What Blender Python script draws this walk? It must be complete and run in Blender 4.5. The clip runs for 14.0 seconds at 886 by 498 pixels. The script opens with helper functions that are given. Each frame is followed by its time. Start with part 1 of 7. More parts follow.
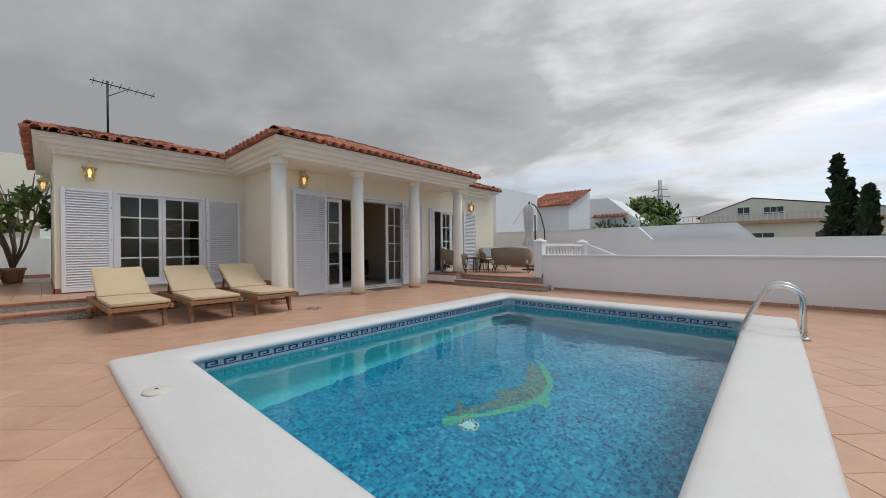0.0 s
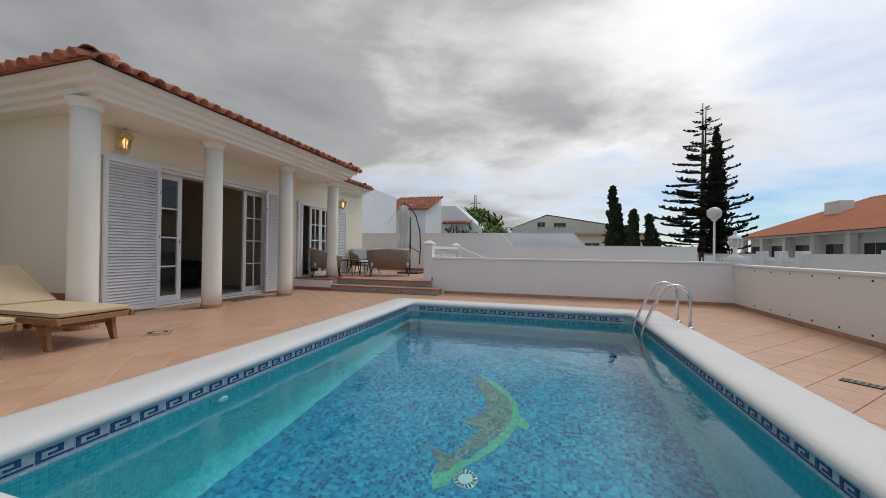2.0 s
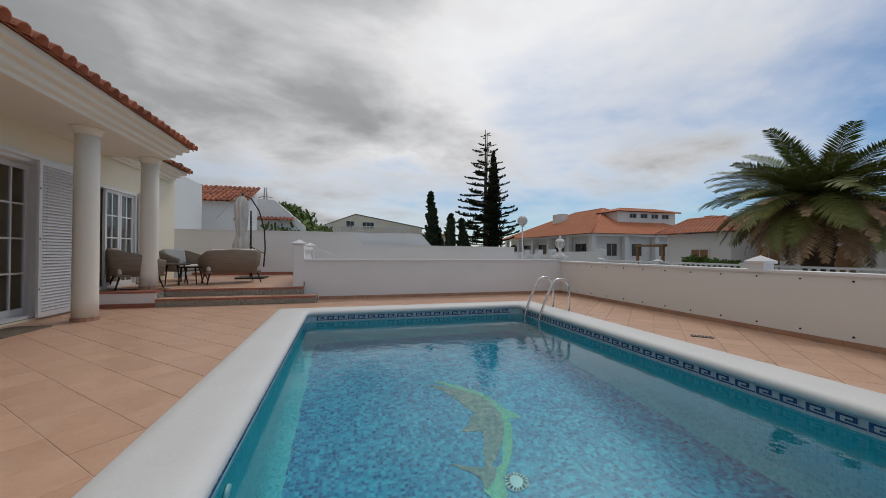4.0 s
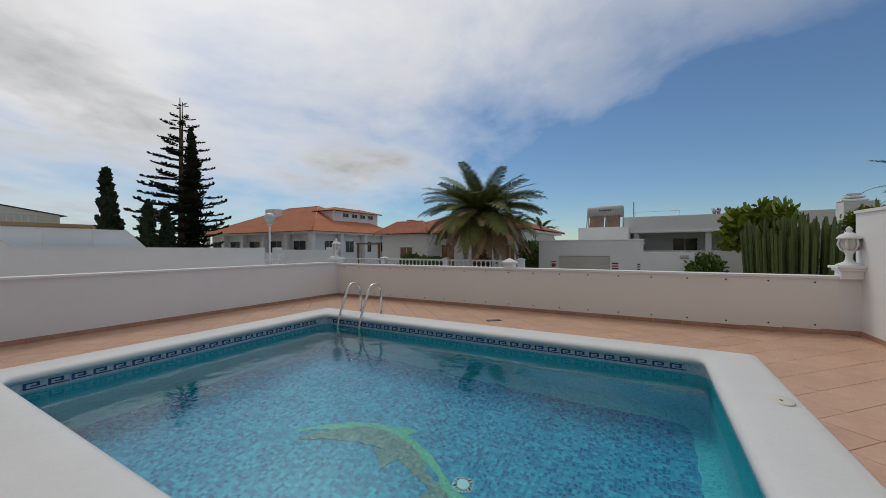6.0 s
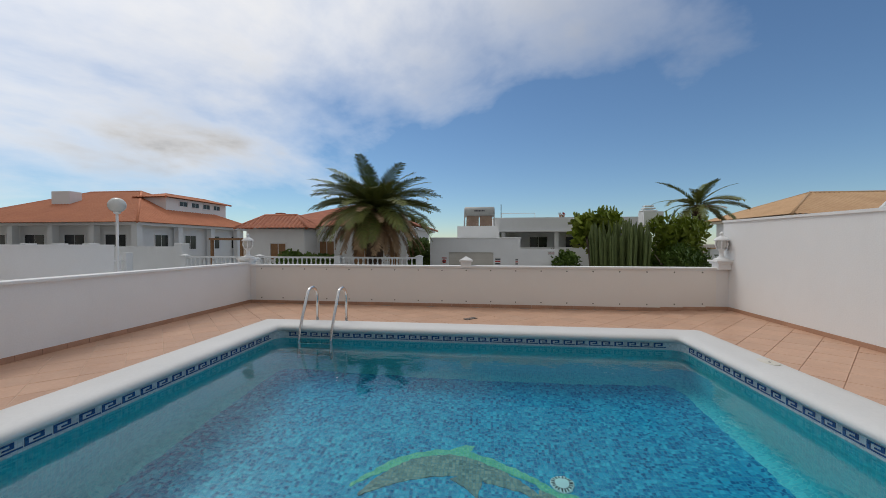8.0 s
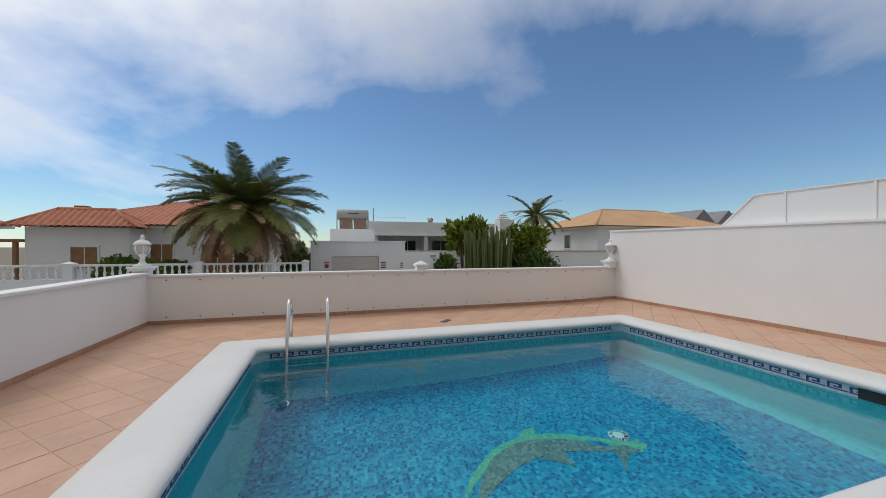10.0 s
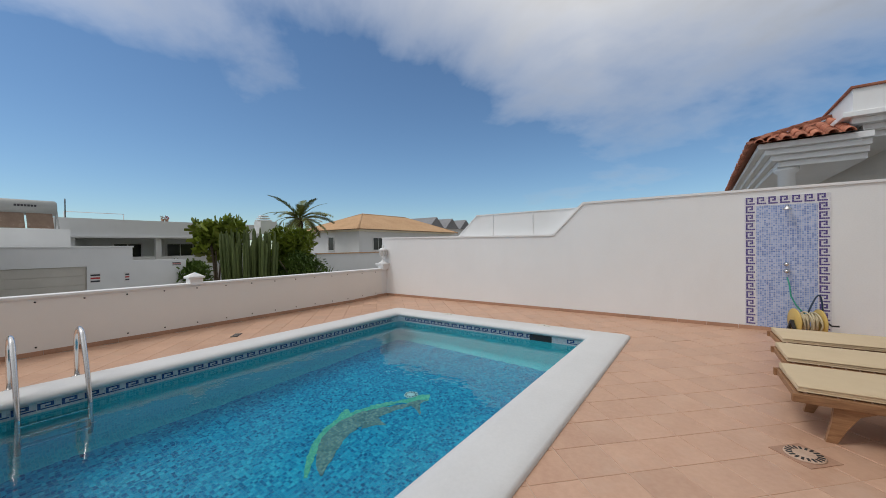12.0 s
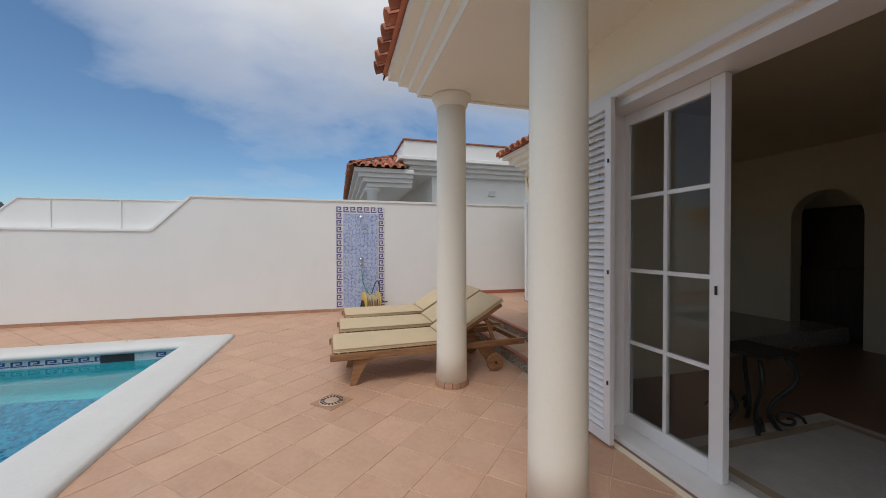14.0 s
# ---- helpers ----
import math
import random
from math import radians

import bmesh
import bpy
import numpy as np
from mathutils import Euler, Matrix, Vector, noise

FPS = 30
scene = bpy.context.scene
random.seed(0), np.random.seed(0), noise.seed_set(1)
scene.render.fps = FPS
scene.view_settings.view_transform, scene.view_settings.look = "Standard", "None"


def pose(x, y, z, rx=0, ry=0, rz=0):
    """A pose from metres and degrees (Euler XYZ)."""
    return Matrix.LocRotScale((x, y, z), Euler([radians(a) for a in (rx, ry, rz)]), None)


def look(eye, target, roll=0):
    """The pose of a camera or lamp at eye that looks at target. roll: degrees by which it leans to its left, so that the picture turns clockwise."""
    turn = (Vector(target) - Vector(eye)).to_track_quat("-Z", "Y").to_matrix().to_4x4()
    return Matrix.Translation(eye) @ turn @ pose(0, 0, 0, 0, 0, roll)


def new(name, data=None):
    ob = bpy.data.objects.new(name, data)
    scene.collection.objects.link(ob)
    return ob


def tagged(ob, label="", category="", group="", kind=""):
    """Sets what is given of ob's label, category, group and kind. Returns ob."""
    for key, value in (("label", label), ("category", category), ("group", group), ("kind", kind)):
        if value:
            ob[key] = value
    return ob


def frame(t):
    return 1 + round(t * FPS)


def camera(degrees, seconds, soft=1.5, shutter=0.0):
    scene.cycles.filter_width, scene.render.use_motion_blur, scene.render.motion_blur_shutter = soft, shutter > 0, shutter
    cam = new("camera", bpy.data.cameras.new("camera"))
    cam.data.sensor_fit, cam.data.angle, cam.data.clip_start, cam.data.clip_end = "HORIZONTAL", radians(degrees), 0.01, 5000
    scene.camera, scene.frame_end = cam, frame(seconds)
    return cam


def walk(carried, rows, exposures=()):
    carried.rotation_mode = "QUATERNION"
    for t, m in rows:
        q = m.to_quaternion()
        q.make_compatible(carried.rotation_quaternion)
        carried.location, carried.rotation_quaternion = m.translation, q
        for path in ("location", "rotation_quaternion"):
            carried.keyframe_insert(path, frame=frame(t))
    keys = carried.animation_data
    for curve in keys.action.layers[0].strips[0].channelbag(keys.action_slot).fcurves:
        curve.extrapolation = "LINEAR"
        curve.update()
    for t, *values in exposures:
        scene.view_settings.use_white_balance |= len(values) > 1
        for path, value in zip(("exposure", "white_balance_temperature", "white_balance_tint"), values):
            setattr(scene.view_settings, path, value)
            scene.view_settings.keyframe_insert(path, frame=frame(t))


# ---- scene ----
cam = camera(101.3, 14.0, 0.9)
PATH = [
    (0, (-0.814, -3.611, 0.98), (0.665, -2.266, 0.976), -0.5),
    (0.5, (-0.767, -3.315, 0.956), (0.85, -2.138, 0.954), -0.1),
    (1, (-0.809, -2.95, 0.97), (0.953, -2.003, 0.969), 0.5),
    (1.5, (-0.797, -2.558, 0.953), (1.061, -1.817, 0.954), 0.7),
    (2, (-0.816, -2.109, 0.938), (1.106, -1.557, 0.953), 0.7),
    (4.5, (-0.48, 0.118, 0.989), (1.311, -0.771, 1.005), 0.2),
    (5, (-0.242, 0.506, 1.064), (1.326, -0.736, 1.077), -0.0),
    (5.5, (0.058, 0.727, 1.128), (1.347, -0.802, 1.124), -0.1),
    (6, (0.497, 0.99, 1.141), (1.485, -0.749, 1.135), -0.2),
    (6.5, (0.934, 1.194, 1.165), (1.691, -0.658, 1.157), -0.1),
    (7, (1.437, 1.313, 1.196), (2.012, -0.602, 1.169), 0.3),
    (7.5, (1.907, 1.321, 1.185), (2.33, -0.634, 1.159), 0.1),
    (8, (2.368, 1.373, 1.184), (2.607, -0.613, 1.155), 0.0),
    (10.5, (4.801, 1.239, 1.229), (3.964, -0.578, 1.224), -0.2),
    (11, (5.023, 1.225, 1.291), (3.934, -0.452, 1.279), -0.5),
    (11.5, (5.222, 1.344, 1.308), (3.844, -0.105, 1.294), -0.7),
    (12, (5.315, 1.491, 1.334), (3.685, 0.332, 1.319), -0.7),
    (12.3, (5.335, 1.585, 1.333), (3.581, 0.625, 1.313), -0.6),
    (12.5, (5.35, 1.617, 1.313), (3.525, 0.799, 1.295), -0.6),
    (13, (5.407, 1.692, 1.313), (3.456, 1.253, 1.295), -0.3),
    (13.5, (5.364, 1.875, 1.284), (3.364, 1.918, 1.27), -0.4),
    (14, (5.285, 2.065, 1.29), (3.363, 2.62, 1.265), -0.1),
]
EXPOSURES = [(0, 0.02), (2.0, -0.14), (4.5, -0.46), (5.5, -0.50), (7.5, -0.30), (10.5, -0.04), (12.5, -0.04), (14.0, 0.02)]
walk(cam, [(t, look(e, g, r)) for t, e, g, r in PATH], EXPOSURES)
CLOUD_SHIFT, SKY_TINT, SUN_POWER = (0.0, 0.0, 0.0), (0.76, 0.89, 0.96), 0.95


# ---- world and sun ----
SUN_EL, SUN_AZ = 58.0, 128.0
world = bpy.data.worlds.new("sky")
scene.world = world
world.use_nodes = True
WN, WL = world.node_tree.nodes, world.node_tree.links
WN.clear()


def wnode(kind, **props):
    n = WN.new(kind)
    for k, v in props.items():
        if k in n.inputs:
            n.inputs[k].default_value = v
    return n


def wmath(op, a, b=None, clamp=False):
    n = WN.new("ShaderNodeMath")
    n.operation, n.use_clamp = op, clamp
    for i, v in enumerate((a, b)):
        if v is None:
            continue
        if isinstance(v, (int, float)):
            n.inputs[i].default_value = v
        else:
            WL.new(v, n.inputs[i])
    return n.outputs[0]


def wramp(value, stops):
    n = WN.new("ShaderNodeValToRGB")
    el = n.color_ramp.elements
    while len(el) < len(stops):
        el.new(0.5)
    for e, (p, c) in zip(el, stops):
        e.position, e.color = p, (*c, 1) if len(c) == 3 else c
    WL.new(value, n.inputs[0])
    return n.outputs[0]


def wmix(fac, a, b):
    n = WN.new("ShaderNodeMix")
    n.data_type = "RGBA"
    for sock, v in ((n.inputs[0], fac), (n.inputs[6], a), (n.inputs[7], b)):
        if isinstance(v, (int, float)):
            sock.default_value = v
        elif isinstance(v, tuple):
            sock.default_value = (*v, 1)
        else:
            WL.new(v, sock)
    return n.outputs[2]


sky = WN.new("ShaderNodeTexSky")
sky.sky_type, sky.sun_disc = "NISHITA", False
sky.sun_elevation, sky.sun_rotation = radians(SUN_EL), radians(SUN_AZ)
sky.air_density, sky.dust_density, sky.ozone_density = 1.0, 0.1, 3.0
tc = WN.new("ShaderNodeTexCoord")
sep = WN.new("ShaderNodeSeparateXYZ")
WL.new(tc.outputs["Generated"], sep.inputs[0])
dx, dy, dz = sep.outputs
up = wmath("MAXIMUM", dz, 0.0)
den = wmath("ADD", up, 0.22)
comb = WN.new("ShaderNodeCombineXYZ")
WL.new(wmath("DIVIDE", dx, den), comb.inputs[0])
WL.new(wmath("DIVIDE", dy, den), comb.inputs[1])


def wnoise(scale, detail, rough, shift=(0, 0, 0), stretch=(1, 1, 1), turn=0):
    mp = WN.new("ShaderNodeMapping")
    mp.inputs["Location"].default_value = shift
    mp.inputs["Rotation"].default_value = (0, 0, radians(turn))
    mp.inputs["Scale"].default_value = stretch
    WL.new(comb.outputs[0], mp.inputs[0])
    n = wnode("ShaderNodeTexNoise", Scale=scale, Detail=detail, Roughness=rough, Distortion=0.3)
    WL.new(mp.outputs[0], n.inputs["Vector"])
    return n.outputs[0]


big = wnoise(0.75, 7, 0.56, CLOUD_SHIFT, (1, 0.75, 1), 35)
fine = wnoise(2.2, 7, 0.55, (3, 1, 0), (1, 0.8, 1), 30)
# the bank of cloud lies to the north-east and thins out to the south-west
lean = wmath("ADD", wmath("MULTIPLY", dx, 0.36), wmath("MULTIPLY", dy, 0.52))
cover = wmath("ADD", wmath("ADD", wmath("MULTIPLY", big, 1.25), wmath("MULTIPLY", fine, 0.35)), wmath("MULTIPLY", lean, 0.50))
cover = wmath("ADD", cover, wmath("MULTIPLY", up, 0.90))
south = wmath("MAXIMUM", wmath("SUBTRACT", wmath("MULTIPLY", dy, -1.0), 0.2), 0.0)
cover = wmath("SUBTRACT", cover, wmath("MULTIPLY", south, wmath("ADD", wmath("MULTIPLY", up, 0.34), 0.02)))
west = wmath("MINIMUM", wmath("MAXIMUM", wmath("SUBTRACT", 0.28, dx), 0.0), 0.6)
cover = wmath("SUBTRACT", cover, wmath("MULTIPLY", wmath("MULTIPLY", south, west), 0.40))
mask = wramp(wmath("SUBTRACT", cover, 0.37), [(0.36, (0, 0, 0)), (0.56, (0.42, 0.42, 0.42)), (0.76, (1, 1, 1))])
# the cloud is thin and bright towards the sun, heavy and grey to the north
north = wmath("ADD", wmath("MULTIPLY", dy, 0.31), wmath("MULTIPLY", dx, -0.03))
thick = wmath("ADD", north, wmath("ADD", wmath("MULTIPLY", big, 1.15), wmath("MULTIPLY", wmath("SUBTRACT", fine, 0.36), 0.55)))
low = wmath("MAXIMUM", wmath("SUBTRACT", 0.5, up), 0.0)
thick = wmath("ADD", thick, wmath("MULTIPLY", wmath("MULTIPLY", wmath("MAXIMUM", dy, 0.0), low), 0.45))
CLOUD = 12.5
cloud = wramp(thick, [(0.25, (0.90, 0.91, 0.94)), (0.50, (0.74, 0.74, 0.75)), (0.76, (0.33, 0.335, 0.345)), (1.0, (0.23, 0.235, 0.245))])
cl = WN.new("ShaderNodeVectorMath")
cl.operation = "SCALE"
WL.new(cloud, cl.inputs[0])
cl.inputs["Scale"].default_value = CLOUD
# clear air between the clouds
blue = WN.new("ShaderNodeVectorMath")
blue.operation = "MULTIPLY"
WL.new(sky.outputs[0], blue.inputs[0])
blue.inputs[1].default_value = SKY_TINT
both = wmix(mask, blue.outputs[0], cl.outputs[0])
bg = wnode("ShaderNodeBackground", Strength=0.112)
WL.new(both, bg.inputs[0])
out = WN.new("ShaderNodeOutputWorld")
WL.new(bg.outputs[0], out.inputs[0])

sun = new("sun", bpy.data.lights.new("sun", "SUN"))
sun.data.energy, sun.data.angle, sun.data.color = SUN_POWER, radians(18), (1.0, 0.97, 0.92)
a, b = radians(SUN_AZ), radians(SUN_EL)
sun.matrix_world = look((0, 0, 0), (-math.sin(a) * math.cos(b), -math.cos(a) * math.cos(b), -math.sin(b)))


# ---- materials ----
def nodes_of(name):
    m = bpy.data.materials.new(name)
    m.use_nodes = True
    nt = m.node_tree
    return m, nt, nt.nodes["Principled BSDF"]


def add(nt, kind, links=(), **props):
    n = nt.nodes.new(kind)
    for k, v in props.items():
        n.inputs[k.replace("_", " ")].default_value = v
    for sock, src in links:
        nt.links.new(src, n.inputs[sock])
    return n


def ramp(nt, src, stops):
    n = nt.nodes.new("ShaderNodeValToRGB")
    el = n.color_ramp.elements
    while len(el) < len(stops):
        el.new(0.5)
    for e, (p, c) in zip(el, stops):
        e.position, e.color = p, (*c, 1)
    nt.links.new(src, n.inputs[0])
    return n.outputs[0]


def mixc(nt, fac, a, b, blend="MIX"):
    n = nt.nodes.new("ShaderNodeMix")
    n.data_type, n.blend_type = "RGBA", blend
    for sock, v in ((n.inputs[0], fac), (n.inputs[6], a), (n.inputs[7], b)):
        if isinstance(v, (int, float)):
            sock.default_value = v
        elif isinstance(v, tuple):
            sock.default_value = (*v, 1)
        else:
            nt.links.new(v, sock)
    return n.outputs[2]


def coords(nt, where="Object", scale=(1, 1, 1), rot=(0, 0, 0)):
    t = nt.nodes.new("ShaderNodeTexCoord")
    mp = nt.nodes.new("ShaderNodeMapping")
    mp.inputs["Scale"].default_value, mp.inputs["Rotation"].default_value = scale, rot
    nt.links.new(t.outputs[where], mp.inputs[0])
    return mp.outputs[0]


def surface(name, dark, light, rough=0.7, big=1.2, small=30, bump=0.15, metal=0.0, stretch=(1, 1, 1), rand=0.0, where="Object", spec=0.5, dirt=0.0, dirtcol=(0.3, 0.26, 0.2)):
    """A colour that varies at two scales, with grain in the relief and the gloss."""
    m, nt, p = nodes_of(name)
    v = coords(nt, where, stretch)
    if rand:
        place = nt.nodes.new("ShaderNodeObjectInfo")
        sh = add(nt, "ShaderNodeVectorMath", [(0, v), (1, place.outputs["Location"])])
        sh.operation = "ADD"
        v = sh.outputs[0]
    n1 = add(nt, "ShaderNodeTexNoise", [("Vector", v)], Scale=big, Detail=5.0, Roughness=0.6)
    n2 = add(nt, "ShaderNodeTexNoise", [("Vector", v)], Scale=small, Detail=4.0, Roughness=0.65)
    f = add(nt, "ShaderNodeMix", [(2, n1.outputs[0]), (3, n2.outputs[0])])
    f.inputs[0].default_value = 0.4
    col = ramp(nt, f.outputs[0], [(0.3, dark), (0.7, light)])
    if rand:
        oi = nt.nodes.new("ShaderNodeObjectInfo")
        gi = nt.nodes.new("ShaderNodeNewGeometry")
        r = add(nt, "ShaderNodeMath", [(0, oi.outputs["Random"]), (1, gi.outputs["Random Per Island"])])
        r.operation = "ADD"
        fr = add(nt, "ShaderNodeMath", [(0, r.outputs[0])])
        fr.operation = "FRACT"
        hs = add(nt, "ShaderNodeMapRange", [("Value", fr.outputs[0])], To_Min=1 - rand, To_Max=1 + rand)
        h = add(nt, "ShaderNodeHueSaturation", [("Color", col), ("Value", hs.outputs[0])])
        col = h.outputs[0]
    if dirt:
        n3 = add(nt, "ShaderNodeTexNoise", [("Vector", v if rand else coords(nt, where, (1, 1, 0.35)))], Scale=2.3, Detail=8.0, Roughness=0.7)
        d = ramp(nt, n3.outputs[0], [(0.52, (0, 0, 0)), (0.75, (dirt, dirt, dirt))])
        col = mixc(nt, d, col, dirtcol)
    nt.links.new(col, p.inputs["Base Color"])
    rr = add(nt, "ShaderNodeMapRange", [("Value", n1.outputs[0])], To_Min=max(0.02, rough - 0.12), To_Max=min(1, rough + 0.12))
    nt.links.new(rr.outputs[0], p.inputs["Roughness"])
    p.inputs["Metallic"].default_value = metal
    p.inputs["Specular IOR Level"].default_value = spec
    if bump:
        b = add(nt, "ShaderNodeBump", [("Height", n2.outputs[0])], Strength=bump, Distance=0.01)
        nt.links.new(b.outputs[0], p.inputs["Normal"])
    return m


def glass(name, tint=(1, 1, 1), rough=0.0, ior=1.45, bump=0.0, bscale=3.0):
    m, nt, p = nodes_of(name)
    p.inputs["Base Color"].default_value = (*tint, 1)
    p.inputs["Transmission Weight"].default_value = 1
    p.inputs["Roughness"].default_value, p.inputs["IOR"].default_value = rough, ior
    if bump:
        v = coords(nt)
        n = add(nt, "ShaderNodeTexNoise", [("Vector", v)], Scale=bscale, Detail=3.0, Roughness=0.55)
        b = add(nt, "ShaderNodeBump", [("Height", n.outputs[0])], Strength=bump, Distance=0.1)
        nt.links.new(b.outputs[0], p.inputs["Normal"])
    return m


def mosaic(name, cols, cell=0.025, grout=(0.5, 0.6, 0.62), rough=0.25):
    """Small square glass tiles, each its own shade, with sunk joints."""
    m, nt, p = nodes_of(name)
    v = coords(nt, "Object", (1 / cell,) * 3)
    off = add(nt, "ShaderNodeVectorMath", [(0, v)])
    off.operation = "ADD"
    off.inputs[1].default_value = (0.37, 0.41, 0.43)
    fl = add(nt, "ShaderNodeVectorMath", [(0, off.outputs[0])])
    fl.operation = "FLOOR"
    wn = add(nt, "ShaderNodeTexWhiteNoise", [("Vector", fl.outputs[0])])
    lows = add(nt, "ShaderNodeTexNoise", [("Vector", v)], Scale=0.07, Detail=2.0)
    s = add(nt, "ShaderNodeMix", [(2, wn.outputs[0]), (3, lows.outputs[0])])
    s.inputs[0].default_value = 0.35
    n = len(cols)
    col = ramp(nt, s.outputs[0], [(0.12 + 0.76 * i / (n - 1), c) for i, c in enumerate(cols)])
    frc = add(nt, "ShaderNodeVectorMath", [(0, off.outputs[0])])
    frc.operation = "FRACTION"
    sp = add(nt, "ShaderNodeSeparateXYZ", [(0, frc.outputs[0])])
    ds = []
    for i in range(3):
        d = add(nt, "ShaderNodeMath", [(0, sp.outputs[i])])
        d.operation = "PINGPONG"
        d.inputs[1].default_value = 0.5
        ds.append(d.outputs[0])
    geo = nt.nodes.new("ShaderNodeNewGeometry")
    ab = add(nt, "ShaderNodeVectorMath", [(0, geo.outputs["True Normal"])])
    ab.operation = "ABSOLUTE"
    spn = add(nt, "ShaderNodeSeparateXYZ", [(0, ab.outputs[0])])
    edge = None
    for i in range(3):
        mx = add(nt, "ShaderNodeMath", [(0, ds[i]), (1, spn.outputs[i])])
        mx.operation = "MAXIMUM"
        if edge is None:
            edge = mx.outputs[0]
        else:
            mn = add(nt, "ShaderNodeMath", [(0, edge), (1, mx.outputs[0])])
            mn.operation = "MINIMUM"
            edge = mn.outputs[0]
    j = ramp(nt, edge, [(0.05, (0, 0, 0)), (0.10, (1, 1, 1))])
    nt.links.new(mixc(nt, j, grout, col), p.inputs["Base Color"])
    p.inputs["Roughness"].default_value = rough
    b = add(nt, "ShaderNodeBump", [("Height", j)], Strength=0.3, Distance=0.004)
    nt.links.new(b.outputs[0], p.inputs["Normal"])
    return m


def wood(name, dark, light, along=(1, 12, 12), rough=0.6):
    m, nt, p = nodes_of(name)
    v = coords(nt, "Object", along)
    n = add(nt, "ShaderNodeTexNoise", [("Vector", v)], Scale=5.0, Detail=8.0, Roughness=0.65, Distortion=0.6)
    n2 = add(nt, "ShaderNodeTexNoise", [("Vector", coords(nt))], Scale=4.0, Detail=3.0)
    col = ramp(nt, n.outputs[0], [(0.3, dark), (0.7, light)])
    col = mixc(nt, 0.5, col, ramp(nt, n2.outputs[0], [(0.3, (0.55, 0.55, 0.55)), (0.7, (1, 1, 1))]), "MULTIPLY")
    nt.links.new(col, p.inputs["Base Color"])
    p.inputs["Roughness"].default_value = rough
    b = add(nt, "ShaderNodeBump", [("Height", n.outputs[0])], Strength=0.25, Distance=0.004)
    nt.links.new(b.outputs[0], p.inputs["Normal"])
    return m


WHITE = surface("white_plaster", (0.77, 0.78, 0.78), (0.85, 0.86, 0.86), 0.85, 0.7, 60, 0.2, dirt=0.07, dirtcol=(0.55, 0.5, 0.44))
CREAM = surface("cream_plaster", (0.84, 0.77, 0.60), (0.90, 0.84, 0.68), 0.85, 0.6, 70, 0.15, dirt=0.06, dirtcol=(0.6, 0.52, 0.4))
SOFFIT = surface("cream_moulding", (0.82, 0.78, 0.67), (0.88, 0.84, 0.74), 0.8, 0.8, 50, 0.08)
COPING = surface("coping_paint", (0.63, 0.635, 0.63), (0.72, 0.72, 0.715), 0.55, 1.6, 40, 0.15, dirt=0.10, dirtcol=(0.6, 0.55, 0.48))
TILE = surface("terracotta_floor", (0.50, 0.285, 0.185), (0.64, 0.41, 0.285), 0.40, 3.5, 26, 0.08, rand=0.055, dirt=0.35, dirtcol=(0.58, 0.44, 0.345))
GROUT = surface("floor_joint", (0.54, 0.40, 0.30), (0.68, 0.53, 0.42), 0.9, 3, 60, 0.3)
SKIRT = surface("terracotta_skirting", (0.36, 0.20, 0.13), (0.50, 0.30, 0.20), 0.5, 3, 40, 0.1, rand=0.08)
BRICKRED = surface("red_stair_nosing", (0.30, 0.10, 0.07), (0.42, 0.17, 0.11), 0.45, 4, 40, 0.1, rand=0.1)
ROOF = surface("clay_roof_tile", (0.33, 0.10, 0.06), (0.58, 0.24, 0.14), 0.85, 2.5, 25, 0.3, rand=0.28, dirt=0.3, dirtcol=(0.28, 0.2, 0.16))
ROOFO = surface("orange_roof_tile", (0.46, 0.15, 0.07), (0.62, 0.25, 0.13), 0.85, 0.6, 6, 0.2, rand=0.15)
ROOFT = surface("tan_roof_tile", (0.50, 0.30, 0.16), (0.66, 0.44, 0.26), 0.85, 0.6, 6, 0.2, rand=0.12)
PVC = surface("white_painted_frame", (0.78, 0.78, 0.78), (0.84, 0.84, 0.84), 0.35, 3, 80, 0.03)
TEAK = wood("weathered_teak", (0.23, 0.105, 0.045), (0.46, 0.25, 0.12), (10, 1.2, 10))
CUSHION = surface("sand_canvas", (0.58, 0.445, 0.28), (0.68, 0.545, 0.36), 0.95, 3, 260, 0.35)
STEEL = surface("polished_steel", (0.62, 0.62, 0.62), (0.72, 0.72, 0.72), 0.18, 4, 60, 0.02, metal=1.0)
IRON = surface("black_iron", (0.012, 0.012, 0.012), (0.03, 0.03, 0.03), 0.45, 6, 60, 0.1)
DARKIN = surface("dark_interior_wall", (0.66, 0.56, 0.38), (0.76, 0.66, 0.48), 0.8, 1, 40, 0.1)
RUGM = surface("patterned_rug", (0.42, 0.40, 0.38), (0.58, 0.56, 0.53), 0.95, 6, 120, 0.4)
WINGLASS = glass("window_glass", (0.80, 0.84, 0.83), 0.0, 1.30)
WATER = glass("pool_water", (0.40, 0.94, 1.0), 0.0, 1.333, 0.06, 3.0)
POOLBLUE = mosaic("pool_mosaic", [(0.003, 0.085, 0.21), (0.004, 0.16, 0.34), (0.007, 0.25, 0.45), (0.012, 0.34, 0.54), (0.035, 0.45, 0.61)], 0.03, (0.02, 0.30, 0.44))
POOLWALL = mosaic("pool_wall_mosaic", [(0.015, 0.33, 0.42), (0.02, 0.41, 0.49), (0.04, 0.48, 0.54), (0.06, 0.54, 0.57)], 0.025, (0.1, 0.48, 0.5), 0.55)
BANDPALE = mosaic("waterline_pale_mosaic", [(0.35, 0.44, 0.50), (0.45, 0.55, 0.60), (0.55, 0.62, 0.66)], 0.025, (0.5, 0.55, 0.56))
